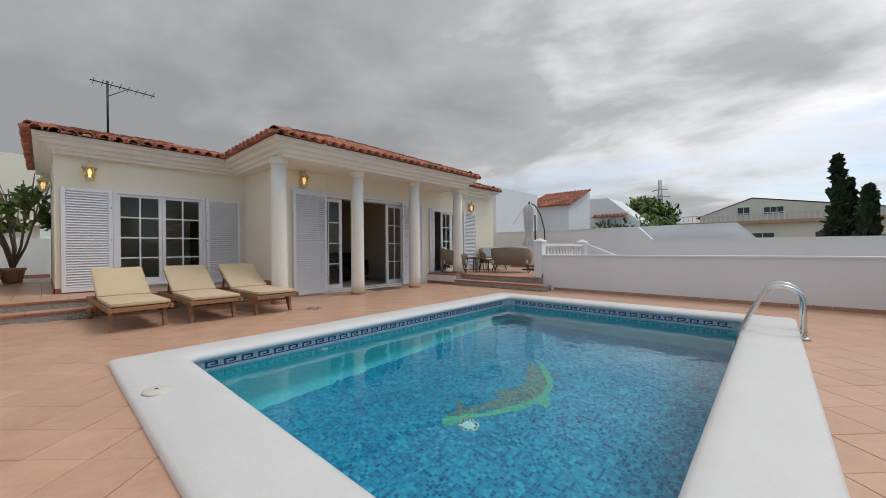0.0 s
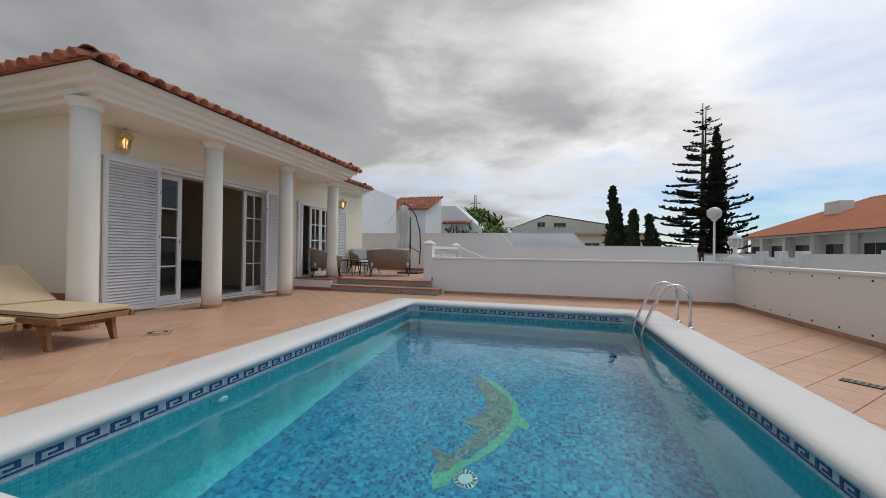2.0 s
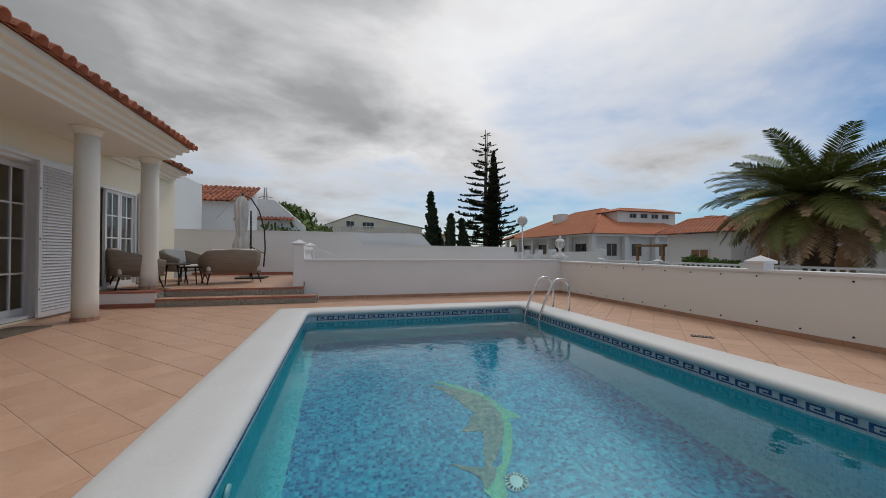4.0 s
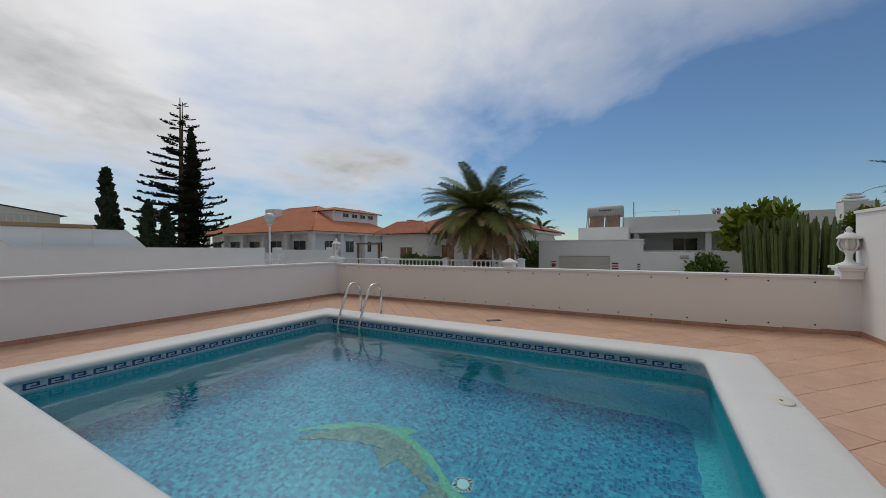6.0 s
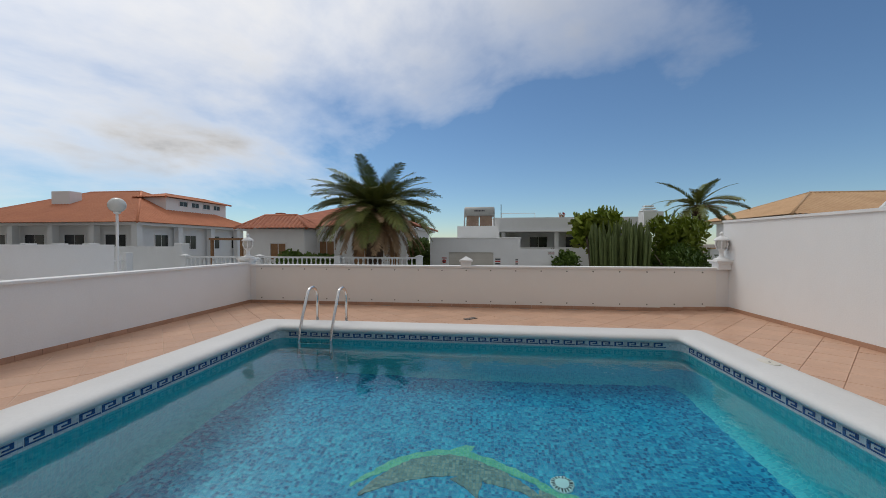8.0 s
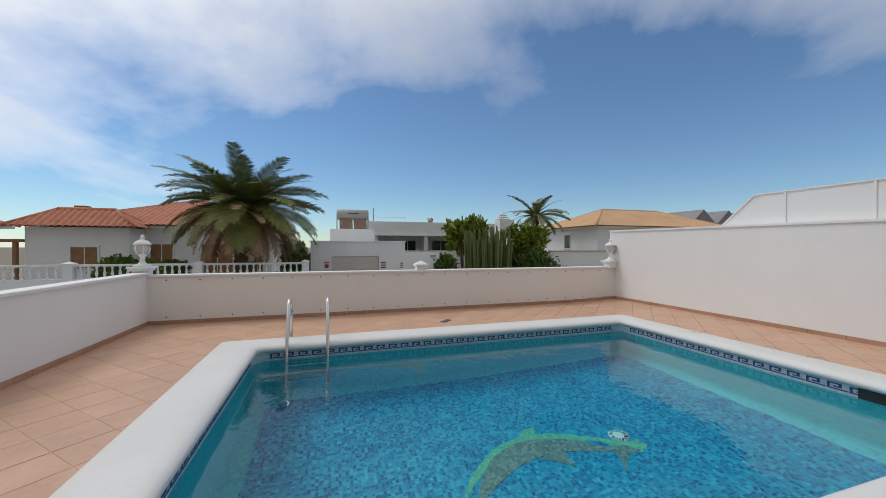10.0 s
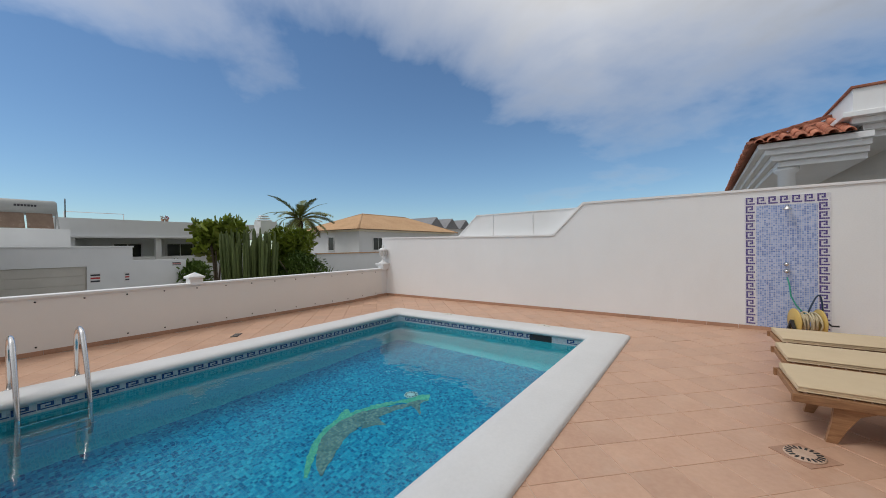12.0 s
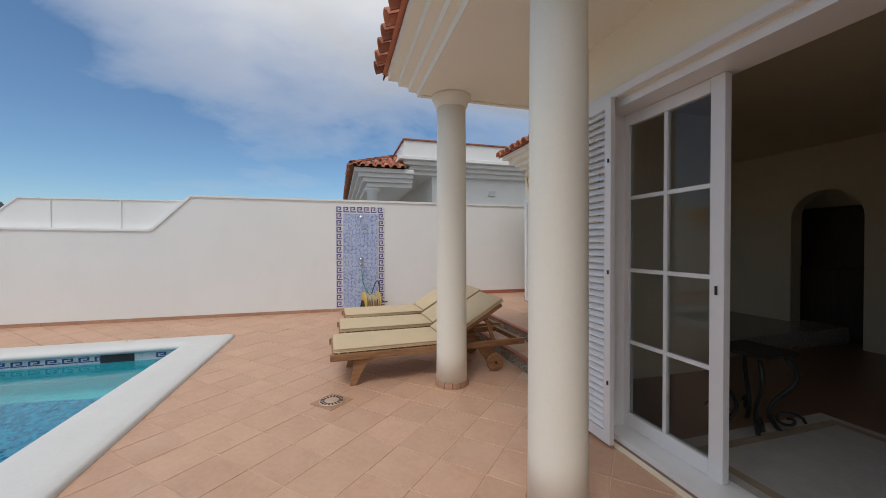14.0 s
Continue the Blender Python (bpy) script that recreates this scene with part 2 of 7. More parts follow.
BANDDARK = mosaic("waterline_blue_mosaic", [(0.01, 0.04, 0.14), (0.02, 0.07, 0.22), (0.04, 0.12, 0.30)], 0.0125, (0.06, 0.1, 0.2))
FIGGREY = mosaic("figure_grey_mosaic", [(0.10, 0.14, 0.13), (0.22, 0.25, 0.21), (0.34, 0.34, 0.27)], 0.03, (0.12, 0.22, 0.25))
FIGGREEN = mosaic("figure_green_mosaic", [(0.08, 0.36, 0.22), (0.15, 0.46, 0.26), (0.22, 0.55, 0.30)], 0.025, (0.1, 0.4, 0.35))
SHOWERBLUE = mosaic("shower_mosaic", [(0.16, 0.24, 0.55), (0.26, 0.36, 0.66), (0.38, 0.48, 0.74), (0.50, 0.58, 0.80)], 0.025, (0.62, 0.64, 0.72))
SHOWERPALE = mosaic("shower_white_mosaic", [(0.66, 0.66, 0.70), (0.74, 0.74, 0.78), (0.80, 0.80, 0.82)], 0.025, (0.7, 0.7, 0.74))
PURPLE = surface("violet_tile", (0.07, 0.05, 0.22), (0.13, 0.09, 0.32), 0.3, 5, 40, 0.05)


def glazed(name):
    """Hand-painted glaze: dark green and ochre flourishes on a greyish cream ground."""
    m, nt, p = nodes_of(name)
    v = coords(nt, "Object", (1, 1, 1.2))
    vo = add(nt, "ShaderNodeTexVoronoi", [("Vector", v)], Scale=26.0)
    wv = add(nt, "ShaderNodeTexMagic", [("Vector", v)], Scale=24.0, Distortion=2.2)
    sw = add(nt, "ShaderNodeSeparateColor", [(0, wv.outputs[0])])
    col = ramp(nt, sw.outputs[0], [(0.30, (0.06, 0.075, 0.07)), (0.42, (0.36, 0.35, 0.30)), (0.75, (0.56, 0.53, 0.46))])
    d = ramp(nt, vo.outputs[0], [(0.22, (1, 1, 1)), (0.32, (0, 0, 0))])
    col = mixc(nt, d, col, (0.16, 0.11, 0.055))
    nt.links.new(col, p.inputs["Base Color"])
    p.inputs["Roughness"].default_value = 0.25
    return m


PATTERN = glazed("glazed_stair_tile")
ASPHALT = surface("asphalt", (0.045, 0.045, 0.046), (0.07, 0.07, 0.07), 0.9, 1, 80, 0.4)
GROUNDM = surface("dry_ground", (0.16, 0.13, 0.10), (0.26, 0.22, 0.17), 0.95, 0.4, 8, 0.4)


# ---- mesh helpers ----
def box(bm, x0, y0, z0, x1, y1, z1, bev=0.0):
    vs = [bm.verts.new(c) for c in ((x0, y0, z0), (x1, y0, z0), (x1, y1, z0), (x0, y1, z0), (x0, y0, z1), (x1, y0, z1), (x1, y1, z1), (x0, y1, z1))]
    fs = [bm.faces.new([vs[i] for i in f]) for f in ((0, 3, 2, 1), (4, 5, 6, 7), (0, 1, 5, 4), (1, 2, 6, 5), (2, 3, 7, 6), (3, 0, 4, 7))]
    if bev:
        es = list({e for f in fs for e in f.edges})
        bmesh.ops.bevel(bm, geom=es, offset=bev, segments=2, profile=0.5, affect="EDGES")
    return vs


def prism(bm, pts, axis, a, b):
    """Extrude a closed outline from a to b along an axis; the outline gives the other two coordinates in order."""
    def at(p, h):
        return {"x": (h, p[0], p[1]), "y": (p[0], h, p[1]), "z": (p[0], p[1], h)}[axis]
    lo, hi = [bm.verts.new(at(p, a)) for p in pts], [bm.verts.new(at(p, b)) for p in pts]
    n = len(pts)
    fs = [bm.faces.new(lo[::-1]), bm.faces.new(hi)]
    fs += [bm.faces.new((lo[i], lo[(i + 1) % n], hi[(i + 1) % n], hi[i])) for i in range(n)]
    bmesh.ops.recalc_face_normals(bm, faces=fs)


def lathe(bm, prof, at=(0, 0, 0), n=24, caps=True):
    """Turn a profile of (radius, height) about the upright axis."""
    rings = []
    for r, z in prof:
        rings.append([bm.verts.new((at[0] + r * math.cos(2 * math.pi * i / n), at[1] + r * math.sin(2 * math.pi * i / n), at[2] + z)) for i in range(n)])
    for a, b in zip(rings, rings[1:]):
        for i in range(n):
            f = bm.faces.new((a[i], a[(i + 1) % n], b[(i + 1) % n], b[i]))
            f.smooth = True
    if caps:
        bm.faces.new(rings[0][::-1])
        bm.faces.new(rings[-1])


def tube(bm, pts, r, n=8, r1=None, caps=True):
    """A round bar through the points, from radius r to r1."""
    pts = [Vector(p) for p in pts]
    r1 = r if r1 is None else r1
    rings, side = [], None
    for i, p in enumerate(pts):
        d = (pts[min(i + 1, len(pts) - 1)] - pts[max(i - 1, 0)]).normalized()
        if side is None:
            side = d.orthogonal().normalized()
        side = (side - d * side.dot(d)).normalized()
        up = d.cross(side)
        rr = r + (r1 - r) * i / max(1, len(pts) - 1)
        rings.append([bm.verts.new(p + (side * math.cos(2 * math.pi * k / n) + up * math.sin(2 * math.pi * k / n)) * rr) for k in range(n)])
    for a, b in zip(rings, rings[1:]):
        for k in range(n):
            f = bm.faces.new((a[k], a[(k + 1) % n], b[(k + 1) % n], b[k]))
            f.smooth = True
    if caps:
        bm.faces.new(rings[0][::-1])
        bm.faces.new(rings[-1])


def beam(bm, p, q, w, h, up=(0, 0, 1)):
    """A square bar from p to q, w wide and h high."""
    p, q = Vector(p), Vector(q)
    d = (q - p).normalized()
    s = d.cross(Vector(up)).normalized()
    u = s.cross(d)
    vs = [bm.verts.new(c + s * (sx * w / 2) + u * (su * h / 2)) for c in (p, q) for sx, su in ((-1, -1), (1, -1), (1, 1), (-1, 1))]
    for f in ((3, 2, 1, 0), (4, 5, 6, 7), (0, 1, 5, 4), (1, 2, 6, 5), (2, 3, 7, 6), (3, 0, 4, 7)):
        bm.faces.new([vs[i] for i in f])


def mesh_of(name, bm, material):
    me = bpy.data.meshes.new(name)
    bm.to_mesh(me)
    bm.free()
    for m in material if isinstance(material, (list, tuple)) else (material,):
        me.materials.append(m)
    return me


def part(name, bm, material, parent=None, label=""):
    ob = new(name, mesh_of(name, bm, material))
    ob.parent = parent
    if label:
        ob["label"] = label
    return ob


def piece(name, me, parent, m):
    """One more object on a shared mesh."""
    ob = new(name, me)
    ob.parent, ob.matrix_local = parent, m
    return ob


def thing(name, label, category, group="", kind="", at=(0, 0, 0), rz=0):
    ob = new(name)
    ob.matrix_world = pose(*at, 0, 0, rz)
    return tagged(ob, label, category, group, kind)


def structure(name, bm, material, label, category):
    return tagged(part(name, bm, material), label, category, kind="structure")


def B(*boxes, bev=0.0):
    bm = bmesh.new()
    for b in boxes:
        box(bm, *b, bev=bev)
    return bm


# ---- the deck ----
def deck_z(x, y):
    """The paving falls slightly from the garden wall towards the pool."""
    return 0.042 * min(1, max(0, (-0.45 - x) / 1.3))


PX0, PX1, PY0, PY1 = -0.005, 5.265, -3.377, 0.22       # inside of the pool
CW = 0.445                                        # width of its coping
WXW, WYS, WXE, YH = -1.767, -5.415, 7.085, 3.75      # boundary walls and the porch wall
WATER_Z, FLOOR_Z = -0.12, -1.265


def deck_sheet():
    bm = bmesh.new()
    def bed(x, y):
        return min(deck_z(x + i, y + j) for i in (-0.08, 0, 0.08) for j in (-0.08, 0, 0.08)) - (0.0035 if x > -0.3 and y > -3.7 else 0.008)

    xs = [WXW - 0.1, -1.7, -1.5, -1.3, -1.1, -0.9, -0.7, -0.5, -0.35, PX0 - 0.2, PX1 + 0.2, 5.6, 6.4, WXE + 0.1]
    ys = [WYS - 0.1, -5.4, -5.2, -5.0, -4.8, -4.6, -4.4, -4.2, -4.05, -3.9, PY0 - 0.2, PY1 + 0.2, 0.6, 2.0, 3.9]
    vs = {(i, j): bm.verts.new((x, y, bed(x, y))) for i, x in enumerate(xs) for j, y in enumerate(ys)}
    for i in range(len(xs) - 1):
        for j in range(len(ys) - 1):
            if not (xs[i] == PX0 - 0.2 and ys[j] == PY0 - 0.2):
                bm.faces.new((vs[i, j], vs[i + 1, j], vs[i + 1, j + 1], vs[i, j + 1]))
    return bm


floor = structure("floor", deck_sheet(), GROUT, "terracotta tiled pool deck with pale joints", "floor")


# ---- the pool ----
def rounded(x0, y0, x1, y1, r, n=5):
    pts = []
    for cx, cy, a0 in ((x1 - r, y0 + r, -90), (x1 - r, y1 - r, 0), (x0 + r, y1 - r, 90), (x0 + r, y0 + r, 180)):
        for k in range(n + 1):
            a = radians(a0 + 90 * k / n)
            pts.append((cx + r * math.cos(a), cy + r * math.sin(a)))
    return pts


def ring_strip(bm, rings):
    """Faces between successive closed outlines with the same number of points."""
    rows = [[bm.verts.new(p) for p in r] for r in rings]
    n = len(rows[0])
    for a, b in zip(rows, rows[1:]):
        for i in range(n):
            f = bm.faces.new((a[i], a[(i + 1) % n], b[(i + 1) % n], b[i]))
            f.smooth = True
    return rows


def pool_rect(off, z, r):
    return [(x, y, z + 0.6 * deck_z(x, y) * (off > 0.05)) for x, y in rounded(PX0 - off, PY0 - off, PX1 + off, PY1 + off, r)]


pool = thing("swimming_pool", "blue mosaic swimming pool with a white coping, full of water", "swimming pool", at=((PX0 + PX1) / 2, (PY0 + PY1) / 2, 0))
INV = pool.matrix_world.inverted()


def in_pool(ob):
    ob.parent, ob.matrix_parent_inverse = pool, INV
    return ob


bm = bmesh.new()
prof = [(CW + 0.004, -0.03, 0.03), (CW, 0.022, 0.03), (CW - 0.02, 0.038, 0.05), (CW - 0.10, 0.045, 0.07), (0.16, 0.062, 0.12), (0.06, 0.064, 0.15), (0.0, 0.055, 0.09), (-0.035, 0.033, 0.085), (-0.045, 0.005, 0.08), (-0.03, -0.018, 0.08), (0.0, -0.026, 0.17)]
ring_strip(bm, [pool_rect(o, z, max(0.02, r + (o * 0.2 if o < 0.3 else 0.02))) for o, z, r in prof])
bmesh.ops.recalc_face_normals(bm, faces=bm.faces)
in_pool(part("coping", bm, COPING, None, "white painted rounded coping"))
bm = bmesh.new()
ring_strip(bm, [pool_rect(0.0, -0.02, 0.17), pool_rect(0.0, -0.135, 0.17)])
in_pool(part("waterline_band", bm, BANDPALE, None, "pale mosaic waterline band"))
bm = bmesh.new()
ring_strip(bm, [pool_rect(0.0, -0.135, 0.17), pool_rect(0.0, FLOOR_Z + 0.16, 0.17), pool_rect(-0.05, FLOOR_Z + 0.05, 0.17), pool_rect(-0.16, FLOOR_Z, 0.17)])
in_pool(part("basin_wall", bm, POOLWALL, None, "turquoise mosaic walls"))
bm = bmesh.new()
bm.faces.new([bm.verts.new((x, y, FLOOR_Z)) for x, y in rounded(PX0 + 0.16, PY0 + 0.16, PX1 - 0.16, PY1 - 0.16, 0.17)])
in_pool(part("basin_floor", bm, POOLBLUE, None, "deep blue mosaic bottom"))
bm = bmesh.new()
bm.faces.new([bm.verts.new((x, y, WATER_Z)) for x, y in rounded(PX0 + 0.001, PY0 + 0.001, PX1 - 0.001, PY1 - 0.001, 0.169)])
water = structure("water", bm, WATER, "clear, lightly rippled pool water", "water")
water.visible_shadow = False

# ---- boundary walls ----
bm = bmesh.new()
prism(bm, [(WYS - 0.15, -1.4), (11.5, -1.4), (11.5, 2.10), (-0.31, 2.10), (-0.88, 1.515), (WYS - 0.15, 1.56)], "x", WXW - 0.18, WXW)
wall_west = structure("wall_west", bm, WHITE, "tall white plastered boundary wall with a sloping step", "wall")
bm = bmesh.new()
for a, b in (((WYS - 0.15, 1.56), (-0.88, 1.515)), ((-0.88, 1.515), (-0.31, 2.10)), ((-0.31, 2.10), (11.5, 2.10))):
    beam(bm, (WXW - 0.09, a[0], a[1] + 0.012), (WXW - 0.09, b[0], b[1] + 0.012), 0.22, 0.035)
part("coping", bm, WHITE, wall_west)
wall_south = structure("wall_south", B((WXW, WYS - 0.14, -1.4, WXE + 0.14, WYS, 0.735)), WHITE, "low white plastered wall along the street", "wall")
part("coping", B((WXW, WYS - 0.17, 0.735, WXE + 0.14, WYS + 0.03, 0.772), bev=0.008), WHITE, wall_south)
wall_east = structure("wall_east", B((WXE, WYS, -1.4, WXE + 0.14, 0.41, 0.775)), WHITE, "low white plastered wall between pool and steps", "wall")
part("coping", B((WXE - 0.03, WYS, 0.775, WXE + 0.17, 0.41, 0.812), bev=0.008), WHITE, wall_east)

# ---- raised terraces ----
TW, TE = 0.26, 0.27
terrace_w = structure("terrace_west", B((WXW, 3.88, -0.1, 2.30, 4.21, 0.105), (WXW, 4.21, -0.1, 2.30, 11.5, TW - 0.03)), PATTERN, "raised tiled terrace with two glazed steps", "terrace")
terrace_e = structure("terrace_east", B((6.60, 0.13, -0.1, 6.94, 2.73, 0.105), (6.94, 0.41, -0.1, 11.09, YH, TE - 0.03), (6.64, 2.73, -0.1, 6.94, YH, TE - 0.03)), PATTERN, "raised tiled terrace with two glazed steps", "terrace")

# ---- the house ----
ZS = 2.64                                          # soffit
DX0, DX1, DZ = 3.22, 5.88, 2.20
WX0, WX1 = 0.05, 1.51                              # window of the wing
YW, XW = 5.36, -0.69
EX0, EX1 = 6.86, 8.20


def wall_with_hole(axis, at, thick, a0, a1, z0, z1, h0, h1, hz0, hz1):
    boxes = [(a0, z0, h0, z1), (h1, z0, a1, z1), (h0, hz1, h1, z1)]
    if hz0 > z0:
        boxes.append((h0, z0, h1, hz0))
    bm = bmesh.new()
    for p, q, r, s in boxes:
        if axis == "y":
            box(bm, p, at, q, r, at + thick, s)
        else:
            box(bm, at, p, q, at + thick, r, s)
    return bm


house_wall = structure("wall_porch", wall_with_hole("y", YH, 0.25, 2.30, 6.45, -0.1, 2.9, DX0, DX1, 0.03, DZ), CREAM, "cream plastered house wall behind the columns", "wall")
structure("wall_porch_east", wall_with_hole("y", YH, 0.25, 6.45, 9.95, -0.1, 2.9, EX0, EX1, TE, 2.12), CREAM, "cream plastered house wall beside the terrace", "wall")
structure("wall_wing", wall_with_hole("y", YW, 0.25, XW, 2.55, 0.0, 2.9, WX0, WX1, 0.36, 2.10), CREAM, "cream plastered wing wall with a window", "wall")
structure("wall_wing_west", B((XW, YW + 0.25, 0.0, XW + 0.25, 9.5, 2.9)), CREAM, "cream plastered side wall of the wing", "wall")
structure("wall_porch_west", B((2.30, YH + 0.25, 0.0, 2.55, YW, 2.9)), CREAM, "cream plastered return wall of the house", "wall")
structure("wall_east_end", B((9.70, YH + 0.25, 0.0, 9.95, 9.5, 2.9)), CREAM, "cream plastered end wall of the house", "wall")
structure("wall_north", B((XW, 9.5, -0.2, 9.95, 9.75, 3.0)), WHITE, "white plastered wall behind the house", "wall")

# soffit and stepped cornice
EV_Z = 2.905
PXA, PXB, PYA = 1.76, 7.43, 2.48                   # eave lines of the porch roof
WYA, WXA = 4.97, -0.98                             # eave lines of the wing roof
EXB, EYA = 9.93, 3.42                              # eave lines of the eastern roof
ceiling = structure("ceiling", B((PXA + 0.28, PYA + 0.28, ZS, PXB - 0.28, YH, ZS + 0.1), (WXA + 0.28, WYA + 0.28, ZS, PXA + 0.6, YW, ZS + 0.1), (WXA + 0.28, YW, ZS, XW, 9.5, ZS + 0.1), (PXA + 0.28, YH, ZS + 0.004, 2.3, WYA + 0.39, ZS + 0.1), (PXB - 0.28, EYA + 0.28, ZS, EXB - 0.28, YH, ZS + 0.1)), SOFFIT, "smooth cream soffit under the eaves", "ceiling")
EAVE_LINE = [(WXA, 9.5), (WXA, WYA), (PXA, WYA), (PXA, PYA), (PXB, PYA), (PXB, EYA), (EXB, EYA), (EXB, 9.5)]
PROFILE = [(0.31, 2.63), (0.28, 2.625), (0.275, 2.68), (0.215, 2.69), (0.21, 2.752), (0.135, 2.765), (0.13, 2.828), (0.05, 2.842), (0.045, 2.915), (0.31, 2.915)]


def sweep(line, profile):
    """Carry a profile of (inset, height) along a plan line with mitred corners; the house lies on its left."""
    bm = bmesh.new()
    dirs = [(Vector(b) - Vector(a)).normalized() for a, b in zip(line, line[1:])]
    nrm = [Vector((-d.y, d.x)) for d in dirs]
    rows = []
    for i, p in enumerate(line):
        n1, n2 = nrm[max(0, i - 1)], nrm[min(len(nrm) - 1, i)]
        m = (n1 + n2) / (1 + n1.dot(n2))
        rows.append([bm.verts.new((p[0] + m.x * k, p[1] + m.y * k, z)) for k, z in profile])
    n = len(profile)
    for a, b in zip(rows, rows[1:]):
        for k in range(n):
            bm.faces.new((a[k], b[k], b[(k + 1) % n], a[(k + 1) % n]))
    bmesh.ops.recalc_face_normals(bm, faces=bm.faces)
    return bm


bm = sweep(EAVE_LINE, PROFILE)
trim = structure("trim", bm, SOFFIT, "stepped cream cornice under the roof edge", "cornice")


# ---- roofs of clay barrel tiles ----
def roof_plane(bm, corners):
    bm.faces.new([bm.verts.new(c) for c in corners])


def barrel(L=0.42, r0=0.084, r1=0.068, n=6, th=0.014):
    """One half-round clay tile, lying along y, wide end at the eave."""
    bm = bmesh.new()
    rows = []
    for y, r in ((0.0, r0), (L, r1)):
        for rr in (r, r - th):
            rows.append([bm.verts.new((rr * math.cos(math.pi * k / n), y, rr * math.sin(math.pi * k / n))) for k in range(n + 1)])
    o0, i0, o1, i1 = rows
    for k in range(n):
        for quad in ((o0[k], o0[k + 1], o1[k + 1], o1[k]), (i0[k + 1], i0[k], i1[k], i1[k + 1]), (o0[k + 1], o0[k], i0[k], i0[k + 1])):
            f = bm.faces.new(quad)
            f.smooth = True
    return bm


TILE_ME = mesh_of("roof_tile", barrel(), ROOF)
_tv = [v.co.copy() for v in TILE_ME.vertices]
_tf = [tuple(p.vertices) for p in TILE_ME.polygons]


def tile_roof(name, planes, label, eave_parts=True, pitch=0.195, step=0.36, material=ROOF, parent=None):
    """planes: eave start, eave end, run in plan, rise per metre, cut at the start hip, cut at the end hip."""
    bm = bmesh.new()
    owner = parent or structure(name, bmesh.new(), material, label, "roof")
    verts, faces = [], []
    sheet = bmesh.new()
    for p, q, run, slope, h0, h1 in planes:
        p, q = Vector(p), Vector(q)
        e = (q - p).normalized()
        inn = Vector((-e.y, e.x, 0))
        s = (inn + Vector((0, 0, slope))).normalized()
        L = (q - p).length
        k = run
        a, b = p + e * (k if h0 else 0) + inn * run, q - e * (k if h1 else 0) + inn * run
        up = Vector((0, 0, slope * run))
        roof_plane(sheet, [p, q, b + up, a + up])
        nrm = e.cross(s)
        rot = Matrix((e, s, nrm)).transposed().to_4x4()
        cols = max(1, int(L / pitch))
        for c in range(cols):
            u = (c + 0.5) * L / cols
            reach = min(run, u if h0 else run, (L - u) if h1 else run)
            rows = max(1, int(reach / (step * math.cos(math.atan(slope)))))
            for r in range(rows):
                jit = random.uniform(-0.008, 0.008)
                o = p + e * (u + jit) + s * (r * step - 0.07 + random.uniform(-0.012, 0.012)) + nrm * (0.004 + 0.010 * random.random())
                m = Matrix.Translation(o) @ rot @ Matrix.Rotation(random.uniform(-0.03, 0.03), 4, "Z")
                if r == 0 and eave_parts:
                    piece("roof_tile", TILE_ME, owner, m)
                else:
                    n0 = len(verts)
                    verts += [m @ v for v in _tv]
                    faces += [tuple(i + n0 for i in f) for f in _tf]
        # hips
        for flag, start, sgn in ((h0, p, 1), (h1, q, -1)):
            if flag:
                d = (inn + e * sgn + Vector((0, 0, slope))).normalized()
                x = d.cross(Vector((0, 0, 1))).normalized()
                rot2 = Matrix((x, d, x.cross(d))).transposed().to_4x4()
                for r in range(int(run * 1.46 / 0.36)):
                    m = Matrix.Translation(start + d * (r * 0.36 + 0.02) + Vector((0, 0, 0.035))) @ rot2
                    n0 = len(verts)
                    verts += [m @ (v * 1.05) for v in _tv]
                    faces += [tuple(i + n0 for i in f) for f in _tf]
    me = bpy.data.meshes.new(name)
    me.from_pydata(verts, [], faces)
    me.materials.append(material)
    for pl in me.polygons:
        pl.use_smooth = True
    st = new("roof_tiles", me)
    st.parent = owner
    tagged(st, kind="stuff")
    sheet.to_mesh(owner.data)
    sheet.free()
    return owner


SL, SW_ = math.tan(radians(20.5)), math.tan(radians(14.5))
EZ = EV_Z + 0.01
tile_roof("roof_porch", [((PXA, PYA, EZ), (PXB, PYA, EZ), 2.8, SL, True, True), ((PXA, 9.4, EZ), (PXA, PYA, EZ), 2.8, SL, False, True), ((PXB, PYA, EZ), (PXB, 9.4, EZ), 2.8, SL, True, False)], "low hipped porch roof of weathered red clay barrel tiles")
tile_roof("roof_wing", [((WXA, WYA, EZ), (PXA + 0.4, WYA, EZ), 2.4, SW_, True, False), ((WXA, 9.4, EZ), (WXA, WYA, EZ), 2.4, SW_, False, True)], "low wing roof of weathered red clay barrel tiles")
tile_roof("roof_east", [((PXB - 0.4, EYA, EZ), (EXB, EYA, EZ), 2.2, SL, False, True), ((EXB, EYA, EZ), (EXB, 9.4, EZ), 2.2, SL, True, False)], "low roof end of weathered red clay barrel tiles")
structure("roof_core", B((WXA + 2.0, 6.0, ZS, EXB - 2.0, 9.5, 3.25)), ROOF, "upper middle of the clay tiled roof", "roof")


